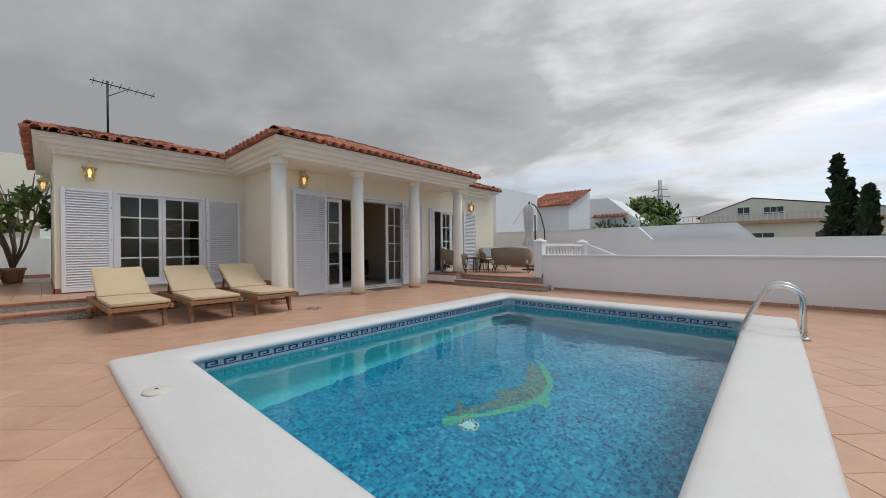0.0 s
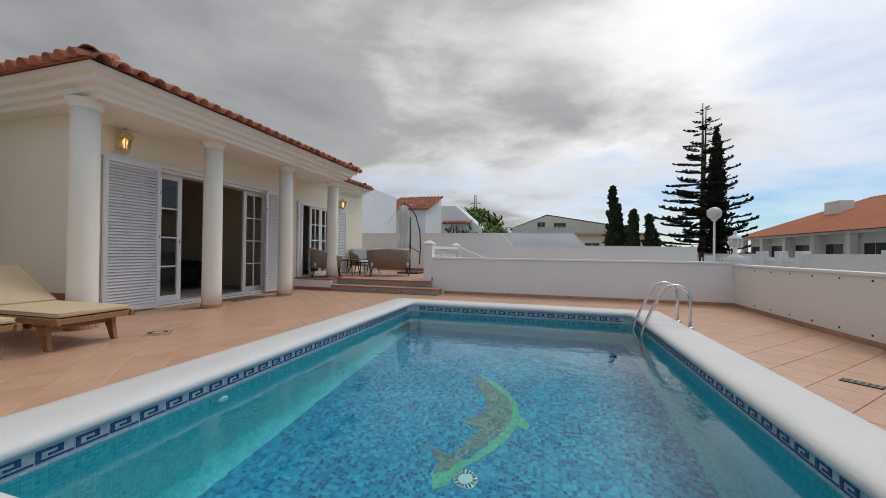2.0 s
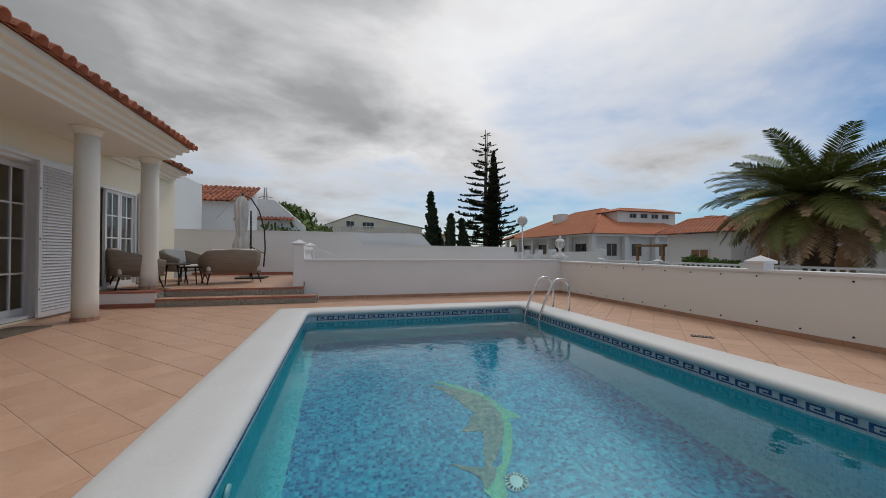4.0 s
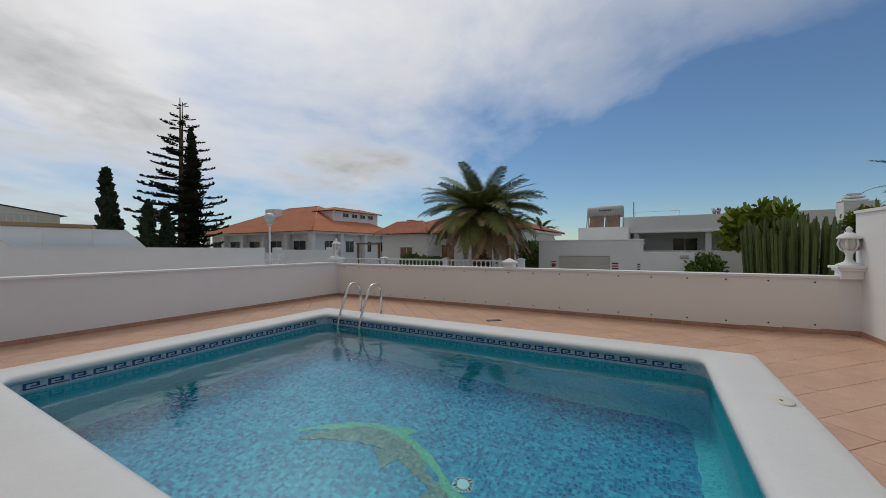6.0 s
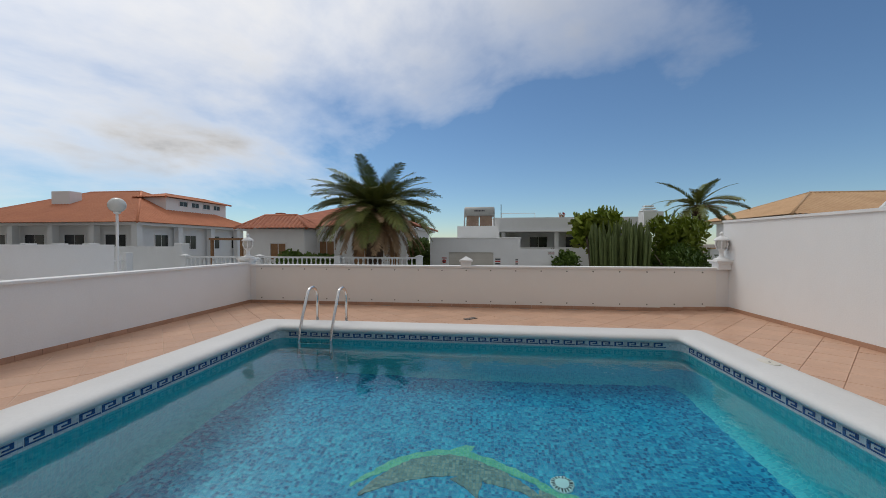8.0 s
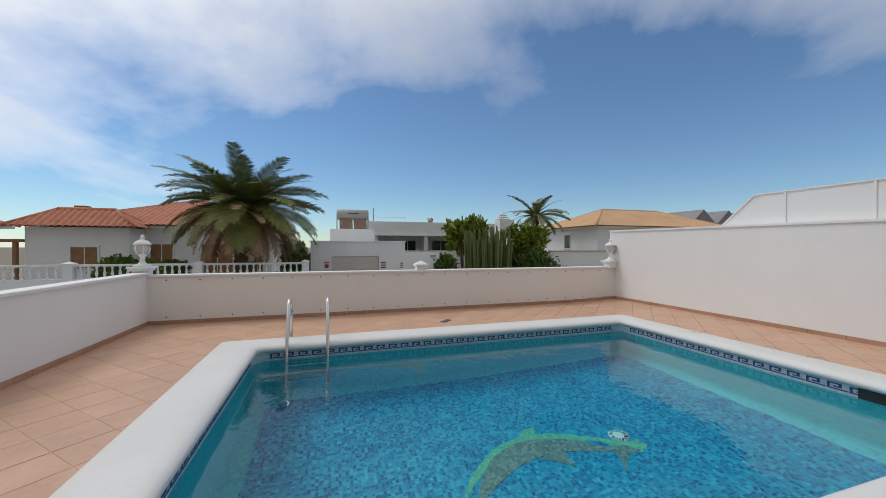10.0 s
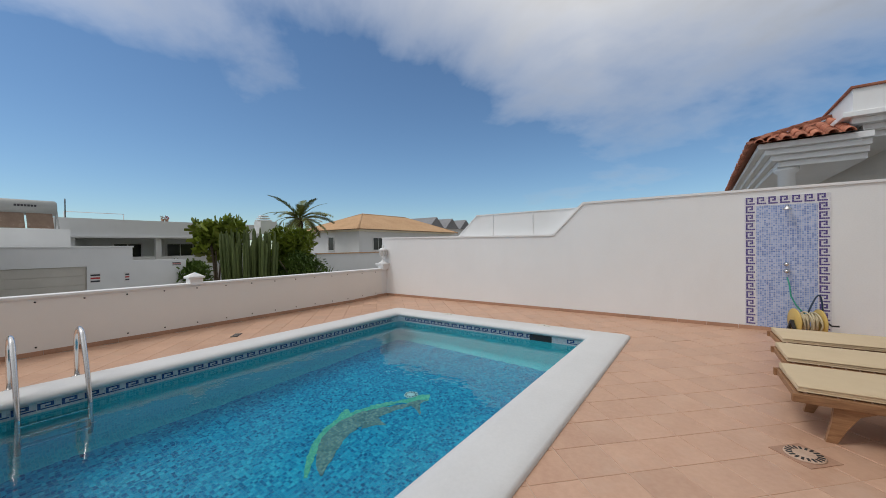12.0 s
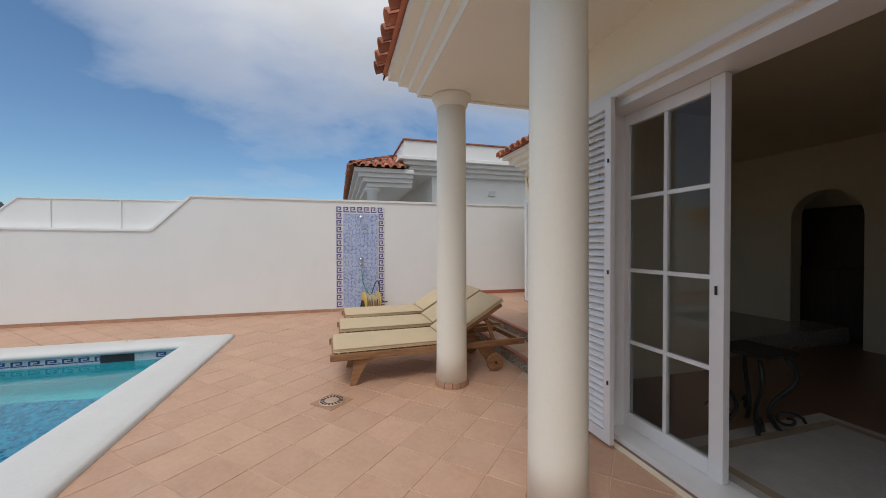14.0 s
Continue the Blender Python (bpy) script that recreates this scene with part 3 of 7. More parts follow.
# ---- ground and street ----
SZ = -1.25
bm = bmesh.new()
roof_plane(bm, [(-1500, -1500, SZ - 0.06), (1500, -1500, SZ - 0.06), (1500, 1500, SZ - 0.06), (-1500, 1500, SZ - 0.06)])
structure("ground", bm, GROUNDM, "dry pale ground of the neighbourhood", "ground")
structure("road", B((-60, -12.6, SZ - 0.05, 90, -7.4, SZ)), ASPHALT, "grey asphalt street", "road")
structure("pavement", B((-60, -7.4, SZ - 0.05, 90, WYS - 0.14, SZ + 0.13), (-60, -14.2, SZ - 0.05, 90, -12.6, SZ + 0.13)), WHITE, "pale pavement along the street", "pavement")

# ---- east side: back wall, panels, balustrade ----
XB = 11.09
bm = bmesh.new()
prism(bm, [(-6.2, SZ), (9.6, SZ), (9.6, 1.555), (-0.63, 1.545), (-1.0, 1.16), (-6.2, 1.135)], "x", XB, XB + 0.16)
back_wall = structure("wall_back", bm, WHITE, "white plastered boundary wall behind the terrace", "wall")
bm = bmesh.new()
for a, b in (((-6.2, 1.135), (-1.0, 1.16)), ((-1.0, 1.16), (-0.63, 1.545)), ((-0.63, 1.545), (9.6, 1.555))):
    beam(bm, (XB + 0.08, a[0], a[1] + 0.012), (XB + 0.08, b[0], b[1] + 0.012), 0.2, 0.03)
part("coping", bm, WHITE, back_wall)
structure("floor_side", B((WXE + 0.14, WYS - 0.14, SZ, XB, 0.41, -0.35)), GROUT, "lower paved yard beside the pool wall", "floor")


def screen_wall(x, pts, posts, label):
    """A pale wall beyond the boundary with thin upright posts."""
    bm = bmesh.new()
    prism(bm, pts, "x", x, x + 0.08)
    ob = tagged(part("screen_wall", bm, WHITE), label, "wall")
    for y, z in posts:
        part("post", B((x - 0.015, y - 0.012, 0.6, x + 0.095, y + 0.012, z)), PVC, ob)
    bm = bmesh.new()
    for a, b in zip(pts[2:], pts[3:]):
        beam(bm, (x + 0.04, a[0], a[1] + 0.008), (x + 0.04, b[0], b[1] + 0.008), 0.11, 0.02)
    part("cap", bm, WHITE, ob)
    return ob


screen_wall(XB + 0.5, [(-3.3, SZ), (-0.4, SZ), (-0.4, 1.58), (-2.9, 1.58), (-3.3, 1.15)], [(-1.5, 1.58), (-2.3, 1.58)], "pale panelled screen wall beyond the boundary wall")
screen_wall(-2.03, [(-0.1, SZ), (-3.2, SZ), (-3.2, 1.56), (-2.70, 2.02), (-0.1, 2.04)], [(-2.295, 2.03), (-1.373, 2.035)], "pale panelled screen wall of the neighbour, with thin posts")


def baluster_mesh(h):
    bm = bmesh.new()
    prof = [(0.05, 0), (0.05, 0.06), (0.03, 0.08), (0.026, 0.14), (0.045, 0.32), (0.05, 0.42), (0.03, 0.62), (0.024, 0.78), (0.036, 0.84), (0.045, 0.9), (0.045, 1.0)]
    lathe(bm, [(r, z * h) for r, z in prof], n=8)
    return mesh_of("baluster", bm, WHITE)


def balustrade(p, q, z, h, label, pitch=0.17, base=None):
    p, q = Vector((*p, z)), Vector((*q, z))
    ob = thing("balustrade", label, "balustrade", at=tuple(p))
    d = (q - p)
    L = d.length
    d.normalize()
    bm = bmesh.new()
    beam(bm, d * 0, d * L, 0.13, 0.06)
    part("bottom_rail", bm, WHITE, ob)
    bm = bmesh.new()
    beam(bm, Vector((0, 0, h)), d * L + Vector((0, 0, h)), 0.15, 0.07)
    part("top_rail", bm, WHITE, ob)
    me = baluster_mesh(h - 0.06)
    n = int(L / pitch)
    for i in range(n):
        piece("baluster", me, ob, Matrix.Translation(d * ((i + 0.5) * L / n) + Vector((0, 0, 0.03))))
    if base:
        bm = bmesh.new()
        beam(bm, Vector((0, 0, -base / 2 - 0.03)), d * L + Vector((0, 0, -base / 2 - 0.03)), 0.18, base)
        part("plinth", bm, WHITE, ob)
    return ob


def pillar(x, y, z0, z1, w, label, pyramid=0.07):
    ob = thing("wall_pillar", label, "pillar", at=(x, y, z0))
    h = z1 - z0
    part("shaft", B((-w / 2, -w / 2, 0, w / 2, w / 2, h), bev=0.006), WHITE, ob)
    bm = bmesh.new()
    box(bm, -w / 2 - 0.025, -w / 2 - 0.025, h, w / 2 + 0.025, w / 2 + 0.025, h + 0.035, bev=0.006)
    if pyramid:
        vs = [bm.verts.new((sx * (w / 2 + 0.02), sy * (w / 2 + 0.02), h + 0.035)) for sx, sy in ((-1, -1), (1, -1), (1, 1), (-1, 1))]
        top = bm.verts.new((0, 0, h + 0.035 + pyramid))
        for i in range(4):
            bm.faces.new((vs[i], vs[(i + 1) % 4], top))
    part("cap", bm, WHITE, ob)
    return ob


pillar(7.155, 0.51, TE, 1.10, 0.20, "white square pillar with a pyramid cap at the terrace steps")
pillar(9.75, 0.51, TE, 1.10, 0.20, "white square pillar with a pyramid cap at the end of the balustrade")
balustrade((7.28, 0.51), (9.63, 0.51), 0.60, 0.44, "white turned balustrade along the terrace edge", base=0.35)
ob = thing("stair_rail", "white sloping stair rail going down from the terrace", "rail", at=(9.75, 0.41, 0))
bm = bmesh.new()
beam(bm, (0, 0, 1.06), (0, -1.25, 0.55), 0.10, 0.06)
part("handrail", bm, WHITE, ob)
bm = bmesh.new()
prism(bm, [(0, -0.4), (-1.25, -0.4), (-1.25, 0.25), (0, 0.75)], "x", -0.05, 0.05)
part("stringer", bm, WHITE, ob)
pillar(2.755, WYS - 0.07, 0.735, 0.845, 0.19, "short white pillar with a pyramid cap on the street wall")

# skirtings and stair nosings
bm = bmesh.new()
n = 24
for i in range(n):
    y0, y1 = WYS + (3.88 - WYS) * i / n, WYS + (3.88 - WYS) * (i + 1) / n
    box(bm, WXW, y0 + 0.002, 0.0, WXW + 0.012, y1 - 0.002, deck_z(WXW, (y0 + y1) / 2) + 0.055)
    x0, x1 = WXW + (WXE - WXW) * i / n, WXW + (WXE - WXW) * (i + 1) / n
    box(bm, x0 + 0.002, WYS, 0.0, x1 - 0.002, WYS + 0.012, deck_z((x0 + x1) / 2, WYS) + 0.06)
    y0, y1 = WYS + (0.13 - WYS) * i / n, WYS + (0.13 - WYS) * (i + 1) / n
    box(bm, WXE - 0.012, y0 + 0.002, 0.0, WXE, y1 - 0.002, deck_z(WXE, (y0 + y1) / 2) + 0.06)
structure("baseboard", bm, SKIRT, "terracotta skirting tiles at the foot of the walls", "skirting")
bm = bmesh.new()
box(bm, WXW, 4.21, TW, WXW + 0.012, 11.5, TW + 0.07)
box(bm, WXW, 11.488, TW, XW, 11.5, TW + 0.09)
box(bm, XW - 0.012, YW - 0.012, TW, 0.0, YW, TW + 0.09)
box(bm, XW - 0.012, YW - 0.012, TW, XW, 9.5, TW + 0.09)
box(bm, 2.288, YH, 0.0, 2.30, YW, TW + 0.09)
box(bm, XB - 0.012, 0.62, TE, XB, YH, TE + 0.08)
box(bm, 6.606, 2.73, 0.0, 6.62, YH, 0.07)
box(bm, 7.04, 0.395, TE, 7.27, 0.41, TE + 0.09)
structure("baseboard_terrace", bm, BRICKRED, "dark red skirting tiles on the terraces", "skirting")


def steps_trim(owner, rows):
    """Red nosing tiles and glazed riser tiles, piece by piece. rows: start, direction, length, tread height, riser foot."""
    nos = mesh_of("nosing", B((0.001, -0.022, -0.034, 0.249, 0.035, 0.0), bev=0.005), BRICKRED)
    trd = mesh_of("tread_tile", B((0.001, 0.036, -0.03, 0.249, 0.33, -0.001)), TILE)
    ris = mesh_of("riser_tile", B((0.002, -0.006, 0.0, 0.138, 0.0, 0.095)), PATTERN)
    for o, rz, L, z, z0 in rows:
        m = pose(*o, 0, 0, 0, rz)
        for i in range(int(L / 0.25)):
            piece("nosing", nos, owner, m @ Matrix.Translation((i * L / int(L / 0.25), 0, z)))
            piece("tread_tile", trd, owner, m @ Matrix.Translation((i * L / int(L / 0.25), 0, z)))
        for i in range(int(L / 0.14)):
            piece("riser_tile", ris, owner, m @ Matrix.Translation((i * L / int(L / 0.14), 0, z0)))


steps_trim(terrace_w, [((WXW + 0.02, 3.88), 0, 4.03, 0.137, 0.008), ((WXW + 0.02, 4.21), 0, 4.03, TW, 0.135)])
steps_trim(terrace_e, [((6.60, 2.73), -90, 2.60, 0.137, 0.008), ((6.94, 2.73), -90, 2.32, TE, 0.14)])
part("podium", B((6.62, 2.73, 0.0, 6.64, YH, TE - 0.03)), WHITE, terrace_e)
bm = bmesh.new()
for i in range(4):
    box(bm, 6.61, 2.73 + i * 0.255, TE - 0.03, 6.94, 2.73 + (i + 1) * 0.255 - 0.004, TE)
part("podium_edge", bm, BRICKRED, terrace_e)


structure("wall_passage", B((WXW - 0.2, 11.5, SZ, 0.5, 11.7, 1.35)), WHITE, "low white wall at the end of the side passage", "wall")


# ---- columns ----
def column(x, y, z0):
    ob = thing("porch_column", "smooth cream round column on a low tiled foot", "column", "porch columns", at=(x, y, z0))
    h = ZS - z0
    bm = bmesh.new()
    lathe(bm, [(0.142, 0.05), (0.139, 0.3), (0.136, h * 0.6), (0.131, h - 0.11)], n=40)
    part("shaft", bm, SOFFIT, ob)
    bm = bmesh.new()
    lathe(bm, [(0.131, h - 0.11), (0.14, h - 0.108), (0.142, h - 0.09), (0.152, h - 0.075), (0.158, h - 0.05), (0.16, h - 0.03), (0.178, h - 0.02), (0.178, h)], n=40)
    part("capital", bm, SOFFIT, ob)
    tile = bmesh.new()
    a = radians(13)
    r0, r1 = 0.13, 0.152
    q = [(r0 * math.cos(-a), r0 * math.sin(-a)), (r1 * math.cos(-a), r1 * math.sin(-a)), (r1, 0), (r1 * math.cos(a), r1 * math.sin(a)), (r0 * math.cos(a), r0 * math.sin(a))]
    prism(tile, q, "z", -0.012, 0.052)
    me = mesh_of("foot_tile", tile, SKIRT)
    for i in range(13):
        piece("foot_tile", me, ob, pose(0, 0, 0, 0, 0, i * 360 / 13))
    return ob


for cx, cz in ((2.085, 0), (3.775, 0), (5.47, 0), (7.165, TE)):
    column(cx, 3.07, cz)


# ---- shutters, doors and windows ----
def shutter(name, x0, x1, z0, z1, y, label, hinge_right=True, rz=0):
    w, h = x1 - x0, z1 - z0
    ob = thing(name, label, "shutter", "louvred shutters", at=(x0, y, z0), rz=rz)
    st = 0.055
    part("stile", B((0, -0.035, 0, st, 0, h), bev=0.003), PVC, ob)
    part("stile", B((w - st, -0.035, 0, w, 0, h), bev=0.003), PVC, ob)
    part("rail", B((st, -0.034, 0, w - st, -0.002, 0.075)), PVC, ob)
    part("rail", B((st, -0.034, h - 0.06, w - st, -0.002, h)), PVC, ob)
    bm = bmesh.new()
    box(bm, 0, -0.0035, -0.022, w - 2 * st, 0.0035, 0.022)
    me = mesh_of("slat", bm, PVC)
    n = int((h - 0.14) / 0.044)
    for i in range(n):
        piece("slat", me, ob, Matrix.Translation((st, -0.019, 0.078 + (i + 0.5) * (h - 0.14) / n)) @ Matrix.Rotation(radians(-38), 4, "X"))
    hx = w - 0.03 if hinge_right else 0.0
    for hz in (0.18, 0.5, 0.82):
        part("hinge", B((hx + 0.008, -0.042, h * hz - 0.012, hx + 0.018, -0.034, h * hz + 0.012)), IRON, ob, "black iron hinge")
    return ob


def leaf(parent, x0, x1, z0, z1, y, cols, rows, st=0.075, name="leaf"):
    """A glazed leaf: stiles, rails, glazing bars and panes."""
    w, h = x1 - x0, z1 - z0
    bm = bmesh.new()
    box(bm, x0, y, z0, x0 + st, y + 0.045, z1, bev=0.004)
    box(bm, x1 - st, y, z0, x1, y + 0.045, z1, bev=0.004)
    box(bm, x0 + st, y, z0, x1 - st, y + 0.045, z0 + st * 1.2, bev=0.004)
    box(bm, x0 + st, y, z1 - st, x1 - st, y + 0.045, z1, bev=0.004)
    lf = part(name, bm, PVC, parent)
    gw, gh = (w - 2 * st) / cols, (h - 2.2 * st) / rows
    zz = z0 + 1.2 * st
    for i in range(1, cols):
        part("glazing_bar", B((x0 + st + i * gw - 0.012, y + 0.008, zz, x0 + st + i * gw + 0.012, y + 0.037, z1 - st)), PVC, lf)
    for j in range(1, rows):
        part("glazing_bar", B((x0 + st, y + 0.010, zz + j * gh - 0.012, x1 - st, y + 0.035, zz + j * gh + 0.012)), PVC, lf)
    pm = mesh_of("pane", B((0.0, 0.0, 0.0, gw, 0.005, gh)), WINGLASS)
    for i in range(cols):
        for j in range(rows):
            o = piece("pane", pm, lf, Matrix.Translation((x0 + st + i * gw, y + 0.02, zz + j * gh)))
            o.visible_shadow = False
    return lf


def frame_round(parent, x0, x1, z0, z1, y, w=0.06, d=0.12):
    part("frame", B((x0, y, z0, x0 + w, y + d, z1)), PVC, parent)
    part("frame", B((x1 - w, y, z0, x1, y + d, z1)), PVC, parent)
    part("frame", B((x0 + w, y, z1 - w, x1 - w, y + d, z1)), PVC, parent)
    part("threshold", B((x0 + w, y, z0, x1 - w, y + d, z0 + 0.04)), PVC, parent)


door = tagged(new("door_1"), "white framed sliding glass door standing open", "door", kind="structure")
frame_round(door, DX0, DX1, 0.03, DZ, YH + 0.02, 0.05, 0.23)
leaf(door, DX0 + 0.012, 3.93, 0.072, DZ - 0.052, YH + 0.17, 2, 4)
leaf(door, 5.25, DX1 - 0.052, 0.072, DZ - 0.052, YH + 0.17, 2, 4)
part("handle", B((3.888, YH + 0.162, 1.03, 3.898, YH + 0.171, 1.075)), IRON, door, "small dark door latch")
part("roller_box", B((2.62, YH - 0.035, DZ, 6.42, YH, DZ + 0.055), bev=0.006), PVC, door, "white rail above the shutters")
shutter("shutter", 2.65, 3.41, 0.03, DZ, YH - 0.03, "white louvred shutter folded against the porch wall")
shutter("shutter", 5.63, 6.39, 0.03, DZ, YH - 0.03, "white louvred shutter folded against the porch wall", False)

win = tagged(new("window_1"), "white framed wing window with small panes", "window", kind="structure")
frame_round(win, WX0, WX1, 0.36, 2.10, YW - 0.01, 0.05, 0.12)
leaf(win, WX0 + 0.05, (WX0 + WX1) / 2 - 0.002, 0.40, 2.05, YW + 0.02, 2, 4, 0.055)
leaf(win, (WX0 + WX1) / 2 + 0.002, WX1 - 0.05, 0.40, 2.05, YW + 0.02, 2, 4, 0.055)
part("sill", B((WX0 - 0.03, YW - 0.06, 0.32, WX1 + 0.03, YW, 0.36), bev=0.005), PVC, win)
shutter("shutter", -0.615, 0.04, 0.28, 2.09, YW - 0.02, "white louvred shutter beside the wing window")
shutter("shutter", 1.525, 2.185, 0.28, 2.09, YW - 0.02, "white louvred shutter beside the wing window", False)

win2 = tagged(new("door_2"), "white framed terrace door half open", "door", kind="structure")
frame_round(win2, EX0, EX1, TE, 2.12, YH - 0.01, 0.05, 0.12)
leaf(win2, 7.25, 7.69, TE + 0.04, 2.07, YH + 0.03, 2, 4, 0.055)
leaf(win2, 7.70, EX1 - 0.05, TE + 0.04, 2.07, YH + 0.03, 2, 4, 0.055)
shutter("shutter", 8.22, 8.88, TE + 0.02, 2.14, YH - 0.02, "white louvred shutter beside the terrace door", False)
shutter("shutter", 6.68, 6.84, TE + 0.02, 2.14, YH - 0.02, "narrow white louvred shutter beside the terrace door")


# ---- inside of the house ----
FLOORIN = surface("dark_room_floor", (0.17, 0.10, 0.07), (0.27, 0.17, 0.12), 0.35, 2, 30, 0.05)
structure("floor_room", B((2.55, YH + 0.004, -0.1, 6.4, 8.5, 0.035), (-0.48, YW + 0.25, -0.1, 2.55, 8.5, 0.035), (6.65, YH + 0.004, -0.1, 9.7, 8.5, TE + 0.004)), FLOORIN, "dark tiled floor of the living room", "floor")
bm = bmesh.new()
box(bm, 2.55, YH + 0.25, 2.55, 9.7, 8.5, 2.63)
box(bm, -0.48, YW + 0.25, 2.55, 2.55, 8.5, 2.63)
structure("ceiling_room", bm, DARKIN, "plain living room ceiling", "ceiling")
bm = bmesh.new()
ax, aw, ah = 2.20, 0.36, 1.62
outl = [(ax - aw, 0.0), (-0.5, 0.0), (-0.5, 2.6), (6.4, 2.6), (6.4, 0.0), (ax + aw, 0.0)]
arc = [(ax + aw * math.cos(math.pi * k / 14), ah + aw * math.sin(math.pi * k / 14)) for k in range(15)]
prism(bm, outl + arc, "y", 8.0, 8.2)
structure("wall_room_north", bm, DARKIN, "ochre living room wall with an arched niche", "wall")
structure("wall_room_niche", B((-0.5, 8.6, 0.0, 6.4, 8.7, 2.6), (6.4, YH + 0.25, -0.05, 6.6, 8.7, 2.6)), DARKIN, "ochre living room wall", "wall")
structure("wall_room_west", B((-0.48, YW + 0.25, 0.0, -0.40, 8.6, 2.6)), DARKIN, "ochre living room end wall", "wall")
DARKWOOD = wood("dark_wood", (0.025, 0.014, 0.008), (0.06, 0.032, 0.018), (8, 8, 1))
cab = thing("cabinet", "tall dark wooden cabinet in the arched niche", "cabinet", at=(2.20, 8.4, 0.035))
part("body", B((-0.5, -0.1, 0, 0.5, 0.18, 0.95), bev=0.01), DARKWOOD, cab)
part("shelf_unit", B((-0.48, 0.02, 0.95, 0.48, 0.18, 1.75), bev=0.01), DARKWOOD, cab)
for sx in (-1, 1):
    dd = part("door", B((0.02 if sx > 0 else -0.47, -0.115, 0.08, 0.47 if sx > 0 else -0.02, -0.1, 0.9), bev=0.006), DARKWOOD, cab)
    part("knob", B((sx * 0.07 - 0.012, -0.135, 0.5, sx * 0.07 + 0.012, -0.115, 0.524), bev=0.004), IRON, dd)
bm = bmesh.new()
box(bm, -1.1, -0.72, 0, 1.1, 0.72, 0.012, bev=0.003)
rug = thing("rug", "grey rug with an ochre border inside the sliding door", "rug", at=(4.60, 4.75, 0.036))
part("weave", bm, RUGM, rug)
RUGB = surface("rug_border", (0.30, 0.24, 0.17), (0.42, 0.35, 0.25), 0.95, 9, 90, 0.4)
for y in (-0.62, 0.62):
    part("border", B((-1.0, y - 0.03, 0.011, 1.0, y + 0.03, 0.015)), RUGB, rug)
for x in (-0.97, 0.97):
    part("border", B((x - 0.03, -0.58, 0.011, x + 0.03, 0.58, 0.015)), RUGB, rug)


def scroll(bm, pts, r=0.011):
    tube(bm, pts, r, 6)


tab = thing("side_table", "wrought iron side table with scrolled legs inside the door", "table", at=(3.50, 4.78, 0.036))
part("tabletop", B((-0.17, -0.17, 0.52, 0.17, 0.17, 0.55), bev=0.012), IRON, tab)
for sx in (-1, 1):
    for sy in (-1, 1):
        bm = bmesh.new()
        scroll(bm, [(sx * (0.11 + 0.05 * math.sin(u * 6.28)), sy * (0.11 + 0.05 * math.sin(u * 6.28)), 0.52 * (1 - u)) for u in [k / 16 for k in range(17)]], 0.014)
        lg = part("leg", bm, IRON, tab)
        bm = bmesh.new()
        scroll(bm, [(sx * (0.13 + 0.06 * (1 - k / 20) * math.cos(k * 0.5)), sy * (0.13 + 0.06 * (1 - k / 20) * math.cos(k * 0.5)), 0.09 + 0.06 * (1 - k / 20) * math.sin(k * 0.5)) for k in range(18)], 0.009)
        part("scroll", bm, IRON, lg)
sofa_in = thing("sofa", "dark sofa in the shaded living room", "sofa", at=(5.35, 6.6, 0.036))
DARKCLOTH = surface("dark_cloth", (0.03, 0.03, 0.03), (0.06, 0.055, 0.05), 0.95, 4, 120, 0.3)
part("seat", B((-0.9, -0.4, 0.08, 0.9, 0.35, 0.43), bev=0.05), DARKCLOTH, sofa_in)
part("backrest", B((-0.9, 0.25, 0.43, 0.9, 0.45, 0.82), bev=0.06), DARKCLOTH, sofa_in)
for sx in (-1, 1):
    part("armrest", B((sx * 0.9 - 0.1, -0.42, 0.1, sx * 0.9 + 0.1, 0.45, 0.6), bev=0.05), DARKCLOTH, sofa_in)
for px, pz in ((4.6, 1.55), (5.6, 1.55)):
    pic = thing("picture", "small dark framed picture on the living room wall", "picture", at=(px, 7.99, pz))
    part("picture_frame", B((-0.18, -0.02, -0.24, 0.18, 0.0, 0.24), bev=0.006), DARKWOOD, pic)
    part("print", B((-0.14, -0.024, -0.2, 0.14, -0.018, 0.2)), DARKIN, pic)


# ---- wall lanterns ----
LAMPC = surface("cream_lantern_metal", (0.55, 0.47, 0.28), (0.68, 0.60, 0.40), 0.5, 6, 60, 0.15)
LAMPG = glass("lantern_glass", (1.0, 0.97, 0.9), 0.02)
GLOW, _nt, _p = nodes_of("lamp_glow")
_p.inputs["Base Color"].default_value = (1, 0.75, 0.4, 1)
_p.inputs["Emission Color"].default_value = (1.0, 0.62, 0.22, 1)
_p.inputs["Emission Strength"].default_value = 1.3


